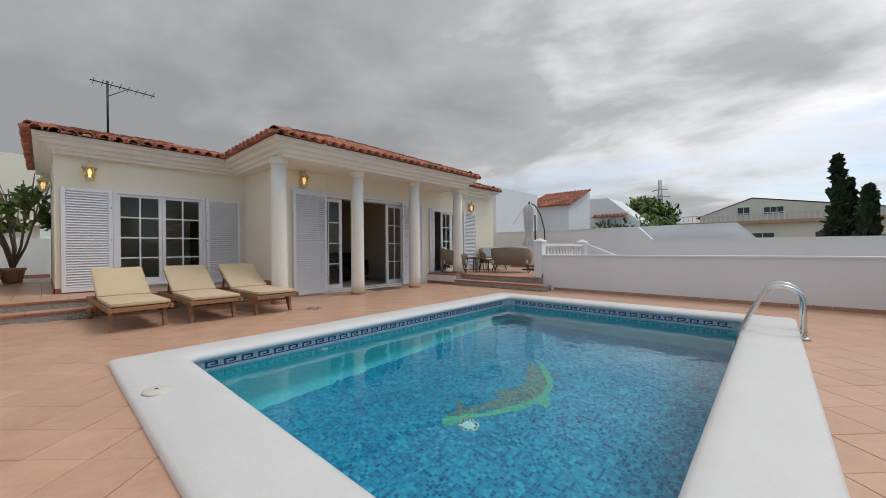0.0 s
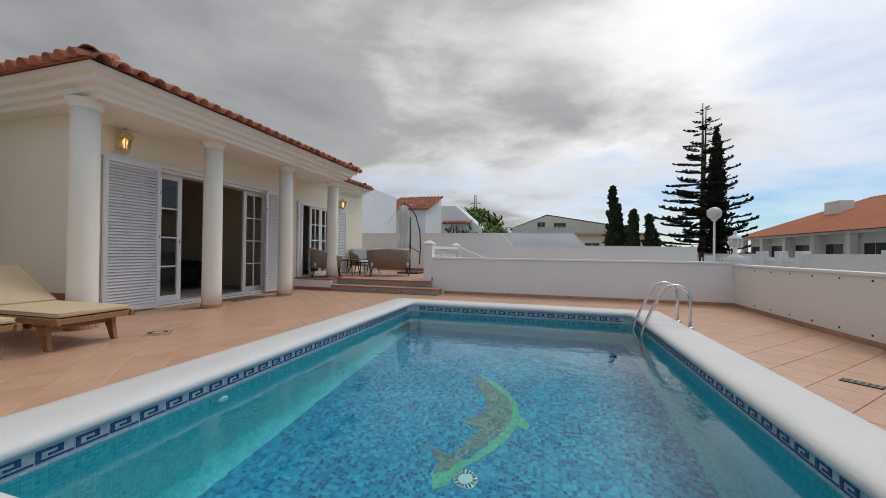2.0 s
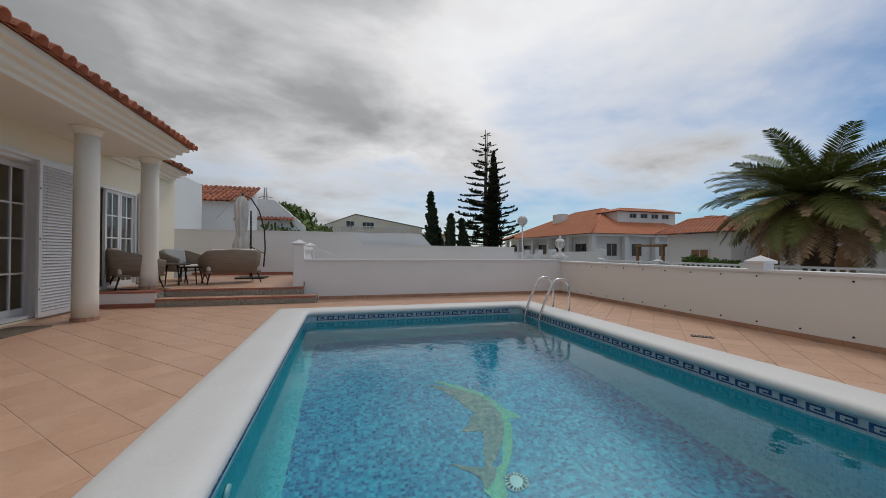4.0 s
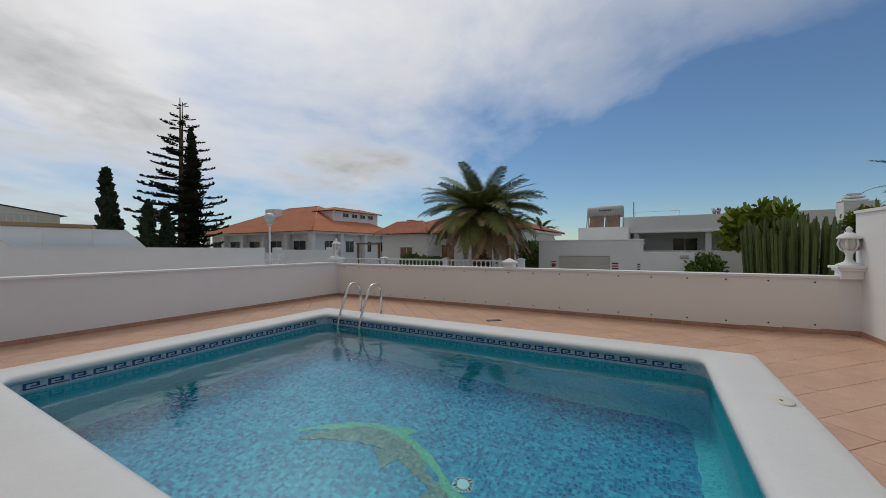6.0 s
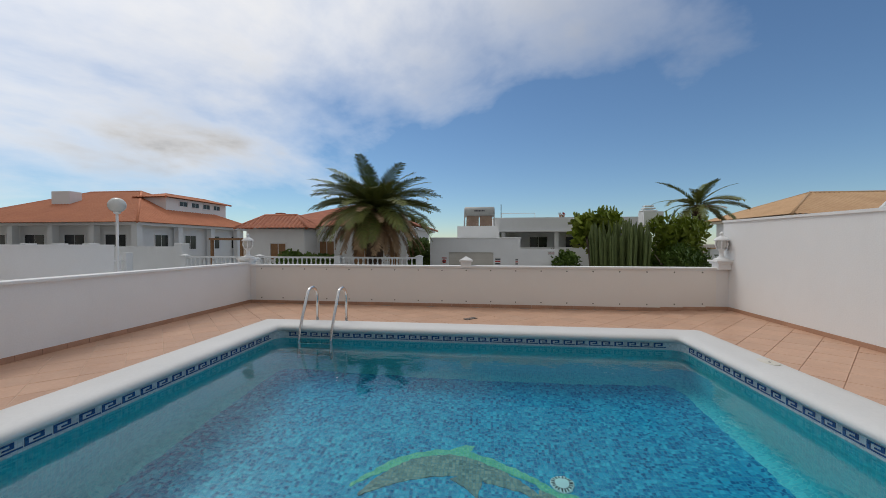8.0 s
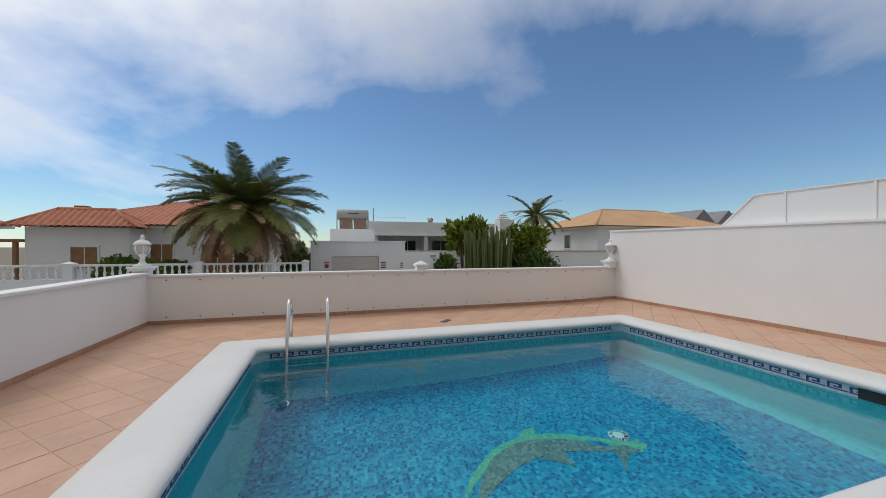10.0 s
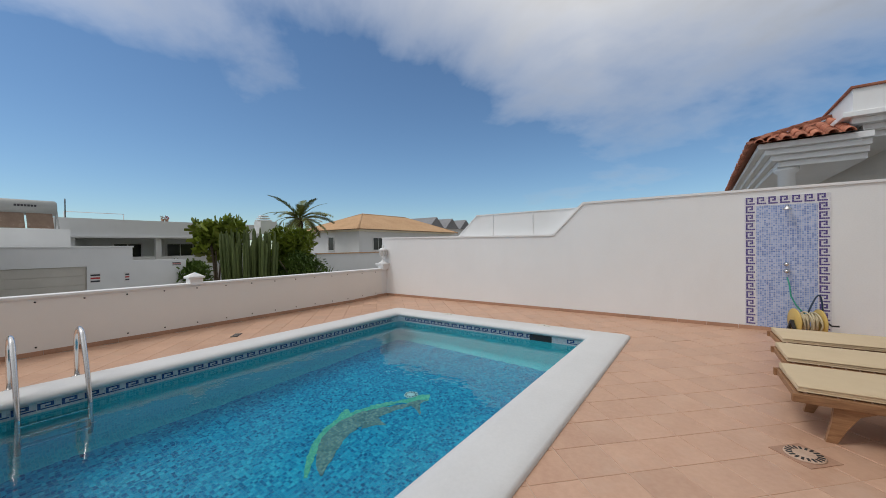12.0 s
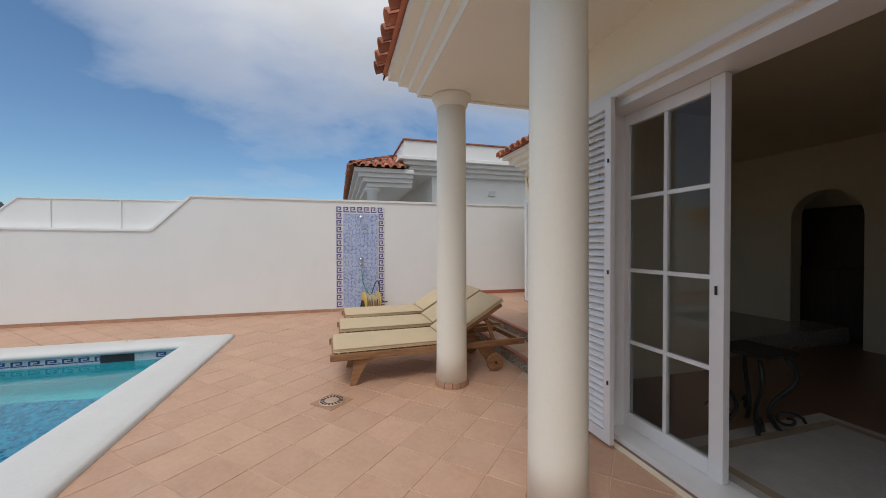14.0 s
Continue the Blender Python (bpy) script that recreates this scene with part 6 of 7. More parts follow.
bush("tree", 33.5, 4.6, SZ, 5.1, 2.5, LEAFG, "round dark green tree behind the neighbouring house", 21, 22, 0.35, "tree", True, 160)
bush("shrub", 24.5, 3.2, SZ, 3.1, 2.3, LEAFG, "green oleander hedge behind the white wall", 22, 22, 0.30)
bush("shrub", 21.3, 2.0, SZ, 2.75, 2.0, LEAFG, "green oleander hedge behind the white wall", 23, 20, 0.28)
bush("shrub", 11.95, -15.6, SZ, 0.98, 0.85, LEAFG, "clipped green shrub behind the balustrade", 24, 26, 0.12, dens=200)
bush("shrub", 10.5, -15.4, SZ, 0.78, 0.85, LEAFG, "rounded green shrub behind the balustrade", 25, 26, 0.12, dens=200)
bush("hedge", 5.9, -18.6, SZ, 1.75, 0.85, LEAFG, "tall dark climbing hedge beside the garage wall", 27, 26, 0.13, "hedge", dens=220)
bush("tree", -3.4, -19.4, SZ, 3.1, 1.35, LEAFY, "broad-leaved green tree beside the cactus", 28, 22, 0.36, "tree", True, 60)
bush("tree", -7.6, -19.2, SZ, 2.85, 1.6, LEAFY, "yellow-green leafy tree behind the cactus", 29, 34, 0.24, "tree", False, 170)
bush("shrub", -6.8, -17.6, SZ, 1.15, 1.8, LEAFG, "dark green hedge along the street", 30, 34, 0.16, dens=200)
bush("shrub", -1.3, -17.4, SZ, 0.95, 1.0, LEAFG, "dark green hedge beside the white wall", 31, 24, 0.14, dens=200)

ca = thing("column_cactus", "large clump of green column cactus across the street", "cactus", at=(-4.1, -17.3, SZ))
rnd = random.Random(41)
for i in range(110):
    a, q = rnd.uniform(0, 6.28), 1.3 * math.sqrt(rnd.random())
    cx, cy = q * math.cos(a), 0.55 * q * math.sin(a)
    h = (3.8 - 0.30 * abs(cx)) * rnd.uniform(0.72, 1.0)
    bm = bmesh.new()
    r = rnd.uniform(0.04, 0.062)
    rows, nn = [], 12
    for u, rr in ((0, 0.8), (0.25, 1), (0.6, 1), (0.93, 0.95), (0.98, 0.6), (1.0, 0.12)):
        rows.append([bm.verts.new((cx + cx * 0.16 * u + rr * r * (1 if k % 2 else 0.68) * math.cos(2 * math.pi * k / nn), cy + cy * 0.16 * u + rr * r * (1 if k % 2 else 0.68) * math.sin(2 * math.pi * k / nn), h * u)) for k in range(nn)])
    for p, q2 in zip(rows, rows[1:]):
        for k in range(nn):
            bm.faces.new((p[k], p[(k + 1) % nn], q2[(k + 1) % nn], q2[k]))
    part("stem", bm, CACT, ca)


def rosette(name, x, y, z, L, n, material, label, seed):
    rnd = random.Random(seed)
    ob = thing(name, label, "plant", at=(x, y, z))
    bm = bmesh.new()
    w = 0.05 * L
    a, b, c = [(-w, 0.05, 0), (w, 0.05, 0)], [(-w * 1.2, L * 0.5, 0.0), (w * 1.2, L * 0.5, 0.0)], (0, L, -0.12 * L)
    va, vb, vc = [bm.verts.new(p) for p in a], [bm.verts.new(p) for p in b], bm.verts.new(c)
    vm, vn = bm.verts.new((0, 0.05, -w)), bm.verts.new((0, L * 0.5, -w))
    for f in ((va[0], vm, vn, vb[0]), (vm, va[1], vb[1], vn), (vb[0], vn, vc), (vn, vb[1], vc)):
        bm.faces.new(f)
    me = mesh_of("blade", bm, material)
    for i in range(n):
        piece("blade", me, ob, Matrix.Rotation(radians(i * 137.5), 4, "Z") @ Matrix.Rotation(radians(80 - 75 * i / n + rnd.uniform(-6, 6)), 4, "X"))
    return ob


rosette("agave", 8.7, -14.95, -0.6, 1.0, 34, LEAFG, "spiky green agave behind the balustrade", 51)
rosette("cycad", -1.5, -16.9, -0.75, 1.1, 30, LEAFY, "low yellow-green cycad beside the cactus", 53)
rosette("agave", -8.6, -17.2, -0.9, 1.2, 36, LEAFG, "spiky green agave by the street", 52)
fern = [(-2.4, -16.5, -0.9), (-1.7, -16.6, -0.9)]
for fx_, fy_, fz_ in fern:
    ob = thing("sago_palm", "low yellow-green feather plant by the wall", "plant", at=(fx_, fy_, fz_))
    fm = frond_mesh(1.35, 1.2, 0.22, 26, PALMY)
    for i in range(16):
        piece("frond", fm, ob, Matrix.Rotation(radians(i * 137.5), 4, "Z") @ Matrix.Rotation(radians(72 - 50 * i / 16), 4, "X"))

# potted shrub in the side passage
ob = thing("potted_shrub", "bare-branched frangipani in a terracotta pot by the side wall", "potted plant", at=(-1.30, 9.3, TW + 0.012))
bm = bmesh.new()
lathe(bm, [(0.15, 0), (0.20, 0.28), (0.225, 0.29), (0.225, 0.34), (0.19, 0.34), (0.185, 0.30)], n=20)
part("pot", bm, SKIRT, ob, "terracotta pot")
bm = bmesh.new()
rnd = random.Random(61)
tips = []
for i in range(13):
    a = rnd.uniform(0, 6.28)
    p = Vector((0, 0, 0.3))
    q = p + Vector((0.34 * math.cos(a), 0.5 * math.sin(a), 0.9 + 0.4 * rnd.random()))
    tube(bm, [p, p.lerp(q, 0.5) + Vector((0.04, 0.03, 0)), q], 0.028, 7, 0.02)
    for k in range(3):
        b = a + rnd.uniform(-1, 1)
        t = q + Vector((0.32 * math.cos(b), 0.5 * math.sin(b), 0.45 + 0.7 * rnd.random()))
        tube(bm, [q, q.lerp(t, 0.5) + Vector((0.03, 0, 0.05)), t], 0.018, 6, 0.010)
        tips.append(t)
part("branch", bm, BRANCH, ob, "grey bare branches")
V, F = [], []
for t in tips[::2]:
    clumps(V, F, t - Vector((0, 0, 0.45)), 0.22, 34, 0.15, rnd, 0.8, 0.3)
leafy("foliage", V, F, LEAFG, ob)


# ---- houses round about ----
WOODSH = wood("varnished_shutter", (0.24, 0.12, 0.05), (0.40, 0.22, 0.10), (8, 8, 1))
SHADE = surface("dark_window_glass", (0.02, 0.022, 0.025), (0.05, 0.052, 0.055), 0.12, 2, 30, 0.0)
GARAGE = surface("pale_garage_door", (0.55, 0.52, 0.46), (0.64, 0.61, 0.55), 0.6, 2, 40, 0.1)


def house_window(parent, x0, x1, z0, z1, y, face, cols=2, axis="y", material=SHADE):
    """A recessed window: frame, pane(s) and sill, on a wall that looks along face (+1 or -1)."""
    def bx(a0, d0, c0, a1, d1, c1):
        if axis == "y":
            return (a0, min(y + face * d0, y + face * d1), c0, a1, max(y + face * d0, y + face * d1), c1)
        return (min(y + face * d0, y + face * d1), a0, c0, max(y + face * d0, y + face * d1), a1, c1)
    bm = bmesh.new()
    for q in ((x0 - 0.07, 0, z0 - 0.07, x0, 0.05, z1 + 0.07), (x1, 0, z0 - 0.07, x1 + 0.07, 0.05, z1 + 0.07), (x0, 0, z1, x1, 0.05, z1 + 0.07), (x0, 0, z0 - 0.07, x1, 0.06, z0)):
        box(bm, *bx(*q))
    wnd = part("window", bm, PVC, parent)
    w = (x1 - x0) / cols
    for i in range(cols):
        part("pane", B(bx(x0 + i * w + 0.025, 0.0, z0 + 0.02, x0 + (i + 1) * w - 0.025, 0.015, z1 - 0.02)), material, wnd)
    return wnd


def hip_roof(parent, x0, y0, x1, y1, z, rise, material, pitch=0.26):
    """A hipped roof in rows of barrel tiles, joined, with a ridge."""
    half = min(x1 - x0, y1 - y0) / 2
    along = (x1 - x0) > (y1 - y0)
    if along:
        r0, r1 = Vector((x0 + half, (y0 + y1) / 2, z + rise)), Vector((x1 - half, (y0 + y1) / 2, z + rise))
    else:
        r0, r1 = Vector(((x0 + x1) / 2, y0 + half, z + rise)), Vector(((x0 + x1) / 2, y1 - half, z + rise))
    c = [Vector((x0, y0, z)), Vector((x1, y0, z)), Vector((x1, y1, z)), Vector((x0, y1, z))]
    V, F = [], []

    def slope_strip(p, q, a, b):
        """Wavy strip between eave p-q and top a-b."""
        n = max(2, int((q - p).length / pitch))
        sub = 4
        k0 = len(V)
        m = n * sub
        nrm = (q - p).cross(a - p).normalized()
        rows = 7
        for j in range(rows + 1):
            for i in range(m + 1):
                u = i / m
                lo, hi = p.lerp(q, u), a.lerp(b, min(1, max(0, u)))
                # run straight up the slope and stop at the hip
                e = (q - p).normalized()
                ua, ub = (a - p).dot(e), (b - p).dot(e)
                s = u * (q - p).length
                if s < ua and ua > 1e-6:
                    f = s / ua
                elif s > ub and (q - p).length - ub > 1e-6:
                    f = ((q - p).length - s) / ((q - p).length - ub)
                else:
                    f = 1.0
                upv = (a - p) - e * ua
                step = 0.03 * (1 - (j % 2)) if 0 < j < rows else 0
                V.append(p + e * s + upv * f * j / rows + nrm * (0.055 * abs(math.sin(math.pi * i / sub)) + step * 0.4))
        for j in range(rows):
            for i in range(m):
                k = k0 + j * (m + 1) + i
                F.append((k, k + 1, k + m + 2, k + m + 1))
    if along:
        slope_strip(c[0], c[1], r0, r1), slope_strip(c[2], c[3], r1, r0), slope_strip(c[1], c[2], r1, r1), slope_strip(c[3], c[0], r0, r0)
    else:
        slope_strip(c[0], c[1], r0, r0), slope_strip(c[2], c[3], r1, r1), slope_strip(c[1], c[2], r0, r1), slope_strip(c[3], c[0], r1, r0)
    me = bpy.data.meshes.new("roof")
    me.from_pydata(V, [], F)
    me.materials.append(material)
    rf = new("roof", me)
    rf.parent = parent
    bm = bmesh.new()
    tube(bm, [r0 - (r1 - r0).normalized() * 0.01 if (r1 - r0).length > 0.01 else r0 - Vector((0.1, 0, 0)), r1 + Vector((0.01, 0, 0))], 0.10, 8)
    for e, r in zip(c, (r0, r0 if not along else r1, r1, r1 if not along else r0)):
        tube(bm, [e, r], 0.085, 7)
    part("ridge", bm, material, rf)
    return rf


def eave_band(parent, x0, y0, x1, y1, z, h=0.14, material=None):
    part("cornice", B((x0, y0, z - h, x1, y1, z)), material or WHITE, parent)


# the long house with the orange roof
hs = thing("house", "white villa with a large orange tiled roof behind a wall", "house")
part("wall", B((28.6, -35.2, SZ, 46.0, -23.2, 2.62)), WHITE, hs)
hip_roof(hs, 27.6, -36.2, 47.0, -22.2, 2.78, 3.3, ROOFO, 0.3)
eave_band(hs, 27.8, -36.0, 46.8, -22.4, 2.78, 0.2)
for i in range(6):
    part("porch_column", B((27.95 + i * 3.6, -22.95, SZ, 28.4 + i * 3.6, -22.5, 2.58)), WHITE, hs)
for i in range(3):
    part("porch_column", B((27.95, -26.6 - i * 3.6, SZ, 28.4, -26.15 - i * 3.6, 2.58)), WHITE, hs)
for i in range(5):
    house_window(hs, 29.6 + i * 3.6, 31.4 + i * 3.6, 0.6, 1.9, -23.2, 1, 2)
for i in range(4):
    house_window(hs, -25.8 - i * 2.9, -24.6 - i * 2.9, 0.7, 1.9, 28.6, -1, 2, "x")
dm = part("dormer", B((30.5, -35.0, 3.9, 33.0, -27.6, 5.3)), WHITE, hs)
for i in range(4):
    house_window(dm, -29.9 - i * 1.4, -29.0 - i * 1.4, 4.65, 5.1, 30.5, -1, 2, "x")
hip_roof(hs, 30.1, -35.4, 33.4, -27.2, 5.3, 0.45, ROOFO, 0.3)
part("chimney", B((38.2, -27.0, 4.2, 40.0, -26.0, 5.75), bev=0.03), WHITE, hs)
gw = thing("garden_wall", "white street wall with a gate of white bars", "wall")
part("wall", B((17.2, -14.9, SZ, 22.3, -14.7, 1.05), (26.0, -14.9, SZ, 40.0, -14.7, 1.05)), WHITE, gw)
for x in (17.2, 22.3, 24.1, 26.0):
    part("gate_pillar", B((x - 0.22, -15.0, SZ, x + 0.22, -14.55, 1.2), bev=0.02), WHITE, gw)
bar = mesh_of("gate_bar", B((-0.02, -0.02, SZ + 0.15, 0.02, 0.02, 0.85)), PVC)
for i in range(36):
    piece("gate_bar", bar, gw, Matrix.Translation((22.45 + i * 0.1, -14.8, 0)))
for z in (-0.9, 0.6):
    part("gate_rail", B((22.3, -14.83, z, 26.0, -14.77, z + 0.05)), PVC, gw)
# bars beyond the end of the boundary wall
fe = thing("railing", "white barred railing beside the street", "railing")
for z in (0.72, 1.02):
    part("rail", B((13.0, -8.2, z - 0.35, 13.05, -6.2, z - 0.31)), PVC, fe)
bar2 = mesh_of("railing_bar", B((-0.012, -0.012, 0.1, 0.012, 0.012, 0.86)), PVC)
for i in range(19):
    piece("railing_bar", bar2, fe, Matrix.Translation((13.02, -8.15 + i * 0.105, 0)))
for y in (-8.25, -7.2, -6.15):
    part("post", B((12.93, y - 0.1, SZ, 13.13, y + 0.1, 0.92), bev=0.01), WHITE, fe)
part("base", B((12.96, -8.2, SZ, 13.10, -6.2, 0.14)), WHITE, fe)

# the white house behind the palm
hs = thing("house", "low white house with a red tiled roof and wooden shutters", "house")
part("wall", B((7.4, -30.0, SZ, 17.2, -21.2, 2.2), (13.4, -21.2, SZ, 17.2, -19.6, 2.1)), WHITE, hs)
hip_roof(hs, 6.7, -30.6, 17.8, -20.6, 2.3, 1.75, ROOF, 0.26)
hip_roof(hs, 13.0, -21.6, 17.7, -19.1, 2.12, 0.85, ROOF, 0.26)
eave_band(hs, 6.9, -30.4, 17.6, -20.8, 2.28)
for x0, x1 in ((12.2, 13.2), (9.4, 10.9), (7.9, 8.5)):
    house_window(hs, x0, x1, -0.2, 1.35, -21.2, 1, 2, material=WOODSH)
house_window(hs, 14.6, 15.6, 0.2, 1.2, -19.6, 1, 2, material=WOODSH)
part("chimney", B((16.2, -22.4, 2.4, 16.7, -21.9, 3.3), bev=0.03), ROOF, hs)
part("carport_roof", B((17.3, -21.4, 1.42, 19.6, -19.4, 1.54)), WOODSH, hs)
for x in (17.4, 19.4):
    part("carport_post", B((x, -19.6, SZ, x + 0.14, -19.46, 1.42)), WOODSH, hs)
balustrade((5.3, -14.3), (16.6, -14.3), 0.08, 0.48, "white turned balustrade along the opposite garden", 0.22, base=1.2)
for x in (5.3, 9.0, 12.8, 16.6):
    pillar(x, -14.3, SZ + 0.1, 0.60, 0.26, "white balustrade pillar across the street")

# the garage wall and the flat-roofed house
gr = thing("garage_wall", "white garage wall with a pale up-and-over door", "garage")
bm = bmesh.new()
box(bm, 4.28, -17.05, SZ, 5.22, -16.85, 1.44)
box(bm, 0.72, -17.05, SZ, 2.04, -16.85, 1.44)
box(bm, 2.04, -17.05, 0.75, 4.28, -16.85, 1.44)
part("wall", bm, WHITE, gr)
part("side_wall", B((-1.1, -17.05, SZ, 0.72, -16.85, 0.92), (5.02, -22.5, SZ, 5.22, -17.05, 1.42)), WHITE, gr)
part("roof_slab", B((0.72, -22.5, 1.30, 5.02, -17.05, 1.41)), WHITE, gr)
part("coping", B((0.68, -17.09, 1.44, 5.26, -16.81, 1.50), bev=0.01), WHITE, gr)
gd = part("garage_door", B((2.04, -17.0, SZ, 4.28, -16.93, 0.75)), GARAGE, gr)
for i in range(6):
    part("door_panel", B((2.07, -16.93, SZ + 0.05 + i * 0.325, 4.25, -16.91, SZ + 0.36 + i * 0.325), bev=0.006), GARAGE, gd)
RED = surface("sign_red", (0.40, 0.03, 0.03), (0.52, 0.06, 0.05), 0.4, 5, 40, 0.0)
SIGNW = surface("sign_white", (0.70, 0.70, 0.68), (0.8, 0.8, 0.78), 0.4, 5, 40, 0.0)
SIGNK = surface("sign_dark", (0.03, 0.03, 0.04), (0.06, 0.06, 0.07), 0.4, 5, 40, 0.0)


def street_sign(x, z, w, h, kind, label):
    ob = thing("wall_sign", label, "sign", at=(x, -16.85, z))
    part("plate", B((-w / 2, 0, -h / 2, w / 2, 0.012, h / 2)), SIGNW, ob)
    if kind == "ring":
        bm = bmesh.new()
        lathe(bm, [(0.10, 0.0), (0.10, 0.006), (0.0, 0.007)], n=22)
        bmesh.ops.rotate(bm, verts=bm.verts, matrix=Matrix.Rotation(radians(-90), 3, "X"))
        bmesh.ops.translate(bm, verts=bm.verts, vec=(0, 0.012, 0.0))
        part("red_disc", bm, RED, ob)
        part("bar", B((-0.06, 0.019, -0.02, 0.06, 0.023, 0.02)), SIGNK, ob)
        part("caption", B((-w / 2 + 0.03, 0.012, h / 2 - 0.09, w / 2 - 0.03, 0.016, h / 2 - 0.04)), RED, ob)
    else:
        for k in range(3):
            part("caption", B((-w / 2 + 0.02, 0.012, -h / 2 + 0.03 + k * h * 0.3, w / 2 - 0.02, 0.016, -h / 2 + 0.03 + k * h * 0.3 + h * 0.16)), RED if k == 1 else SIGNK, ob)


street_sign(4.50, 0.30, 0.30, 0.46, "ring", "white wall sign with a red no-parking disc")
street_sign(1.82, 0.32, 0.30, 0.38, "lines", "white wall sign with dark and red lines")
street_sign(0.90, 0.30, 0.16, 0.34, "lines", "small wall sign with a dark panel")
street_sign(-0.75, 0.72, 0.34, 0.16, "lines", "small dark house number plate")

hs = thing("house", "white flat-roofed house with a deep shaded terrace", "house")
part("wall", B((1.55, -30.0, SZ, 4.3, -22.6, 2.34), (-8.5, -30.0, SZ, 1.55, -26.4, 2.04)), WHITE, hs)
part("parapet", B((-8.6, -30.0, 2.05, 1.95, -24.6, 3.02)), WHITE, hs)
part("cornice", B((-8.75, -30.1, 2.0, 2.05, -24.45, 2.12), bev=0.02), WHITE, hs)
for x in (-6.2, -2.45, 1.2):
    part("porch_column", B((x - 0.14, -24.95, SZ, x + 0.14, -24.65, 2.0)), WHITE, hs)
house_window(hs, -2.1, -0.8, 0.2, 1.7, -26.4, 1, 2)
house_window(hs, -5.6, -3.4, 0.2, 1.7, -26.4, 1, 3)
part("terrace_wall", B((-8.5, -24.9, SZ, 1.5, -24.75, 0.95)), WHITE, hs)
bm = bmesh.new()
for x in (-1.1, 1.3):
    tube(bm, [(x, -25.6, 3.02), (x, -25.6, 3.40)], 0.02, 6)
tube(bm, [(-1.1, -25.6, 3.40), (1.3, -25.6, 3.40)], 0.02, 6)
part("roof_rail", bm, PVC, hs)
bm = bmesh.new()
tube(bm, [(1.35, -25.0, 3.0), (1.35, -25.0, 4.0)], 0.025, 6)
part("aerial", bm, IRON, hs)
ch = part("chimney", B((-8.0, -22.3, 2.3, -6.9, -21.5, 3.1)), WHITE, hs)
for k in range(3):
    bm = bmesh.new()
    s = 0.42 - 0.08 * k
    box(bm, -7.3 - s, -21.9 - s * 0.7, 3.12 + k * 0.14, -7.3 + s, -21.9 + s * 0.7, 3.2 + k * 0.14, bev=0.02)
    part("louvre", bm, WHITE, ch)
for i, (fx0, fc) in enumerate(((-2.55, RED), (-2.35, GARAGE))):
    f = thing("flower_pot", "small pot of flowers on the roof edge", "flower pot", at=(fx0 - 0.4, -24.9, 3.02))
    bm = bmesh.new()
    lathe(bm, [(0.07, 0), (0.10, 0.14), (0.11, 0.16)], n=10)
    part("pot", bm, SKIRT, f)
    V, F = [], []
    clumps(V, F, (0, 0, 0.25), 0.14, 40, 0.07, random.Random(i), 0.8)
    leafy("flowers", V, F, fc, f)
tk = thing("solar_water_heater", "grey solar water tank above a tilted collector on a flat roof", "water heater", at=(2.87, -23.4, 2.34))
bm = bmesh.new()
lathe(bm, [(0.05, -0.98), (0.24, -0.96), (0.28, -0.9), (0.28, 0.9), (0.24, 0.96), (0.05, 0.98)], n=24)
bmesh.ops.rotate(bm, verts=bm.verts, matrix=Matrix.Rotation(radians(90), 3, "Y"))
bmesh.ops.translate(bm, verts=bm.verts, vec=(0, -0.2, 0.78))
GREYM = surface("grey_metal", (0.36, 0.37, 0.36), (0.46, 0.47, 0.46), 0.45, 3, 40, 0.05)
COLL = surface("dusty_collector", (0.20, 0.13, 0.09), (0.30, 0.21, 0.15), 0.25, 3, 40, 0.02)
tank = part("tank", bm, GREYM, tk)
for k in range(7):
    part("tank_mark", B((-0.33 + k * 0.095, 0.075, 0.80, -0.26 + k * 0.095, 0.085, 0.87)), SIGNK, tank)
for sx in (-0.42, 0.42):
    bm = bmesh.new()
    prism(bm, [(0.35, 0.02), (0.40, 0.02), (-0.02, 0.60), (-0.07, 0.60)], "x", sx - 0.39, sx + 0.39)
    part("collector", bm, COLL, tk)
for sx in (-0.95, 0.95):
    bm = bmesh.new()
    beam(bm, (sx, 0.4, 0.0), (sx, -0.2, 0.85), 0.05, 0.05)
    beam(bm, (sx, -0.45, 0.0), (sx, -0.2, 0.85), 0.05, 0.05)
    part("stand", bm, GREYM, tk)

tk.scale = (1.06, 1.06, 1.28)

# the tan-roofed house beyond the garden wall
hs = thing("house", "white house with a tan tiled roof beyond the street", "house", at=(-13.7, -20.0, 0))
part("wall", B((-13.4, -7.4, SZ, -0.6, -0.6, 2.66)), WHITE, hs)
hip_roof(hs, -14.0, -8.0, 0.0, 0.0, 2.76, 1.6, ROOFT, 0.26)
eave_band(hs, -13.75, -7.75, -0.25, -0.25, 2.75, 0.14, CREAM)
house_window(hs, -4.4, -3.7, 1.1, 2.2, -0.6, 1, 1, "x")
house_window(hs, -3.3, -2.1, 1.1, 2.1, -0.6, 1, 2)
part("low_wall", B((-3.0, 1.6, SZ, 5.0, 1.8, 0.92)), WHITE, hs)
part("wall_cap", B((-3.0, 1.54, 0.92, 5.0, 1.86, 0.99)), ROOFT, hs)
hs = thing("house", "distant grey house with a row of small pointed gables", "house")
GREYR = surface("grey_roof", (0.20, 0.20, 0.21), (0.30, 0.30, 0.31), 0.85, 0.6, 6, 0.2)
part("wall", B((-44.0, -34.0, SZ, -31.0, -28.4, 4.0)), WHITE, hs)
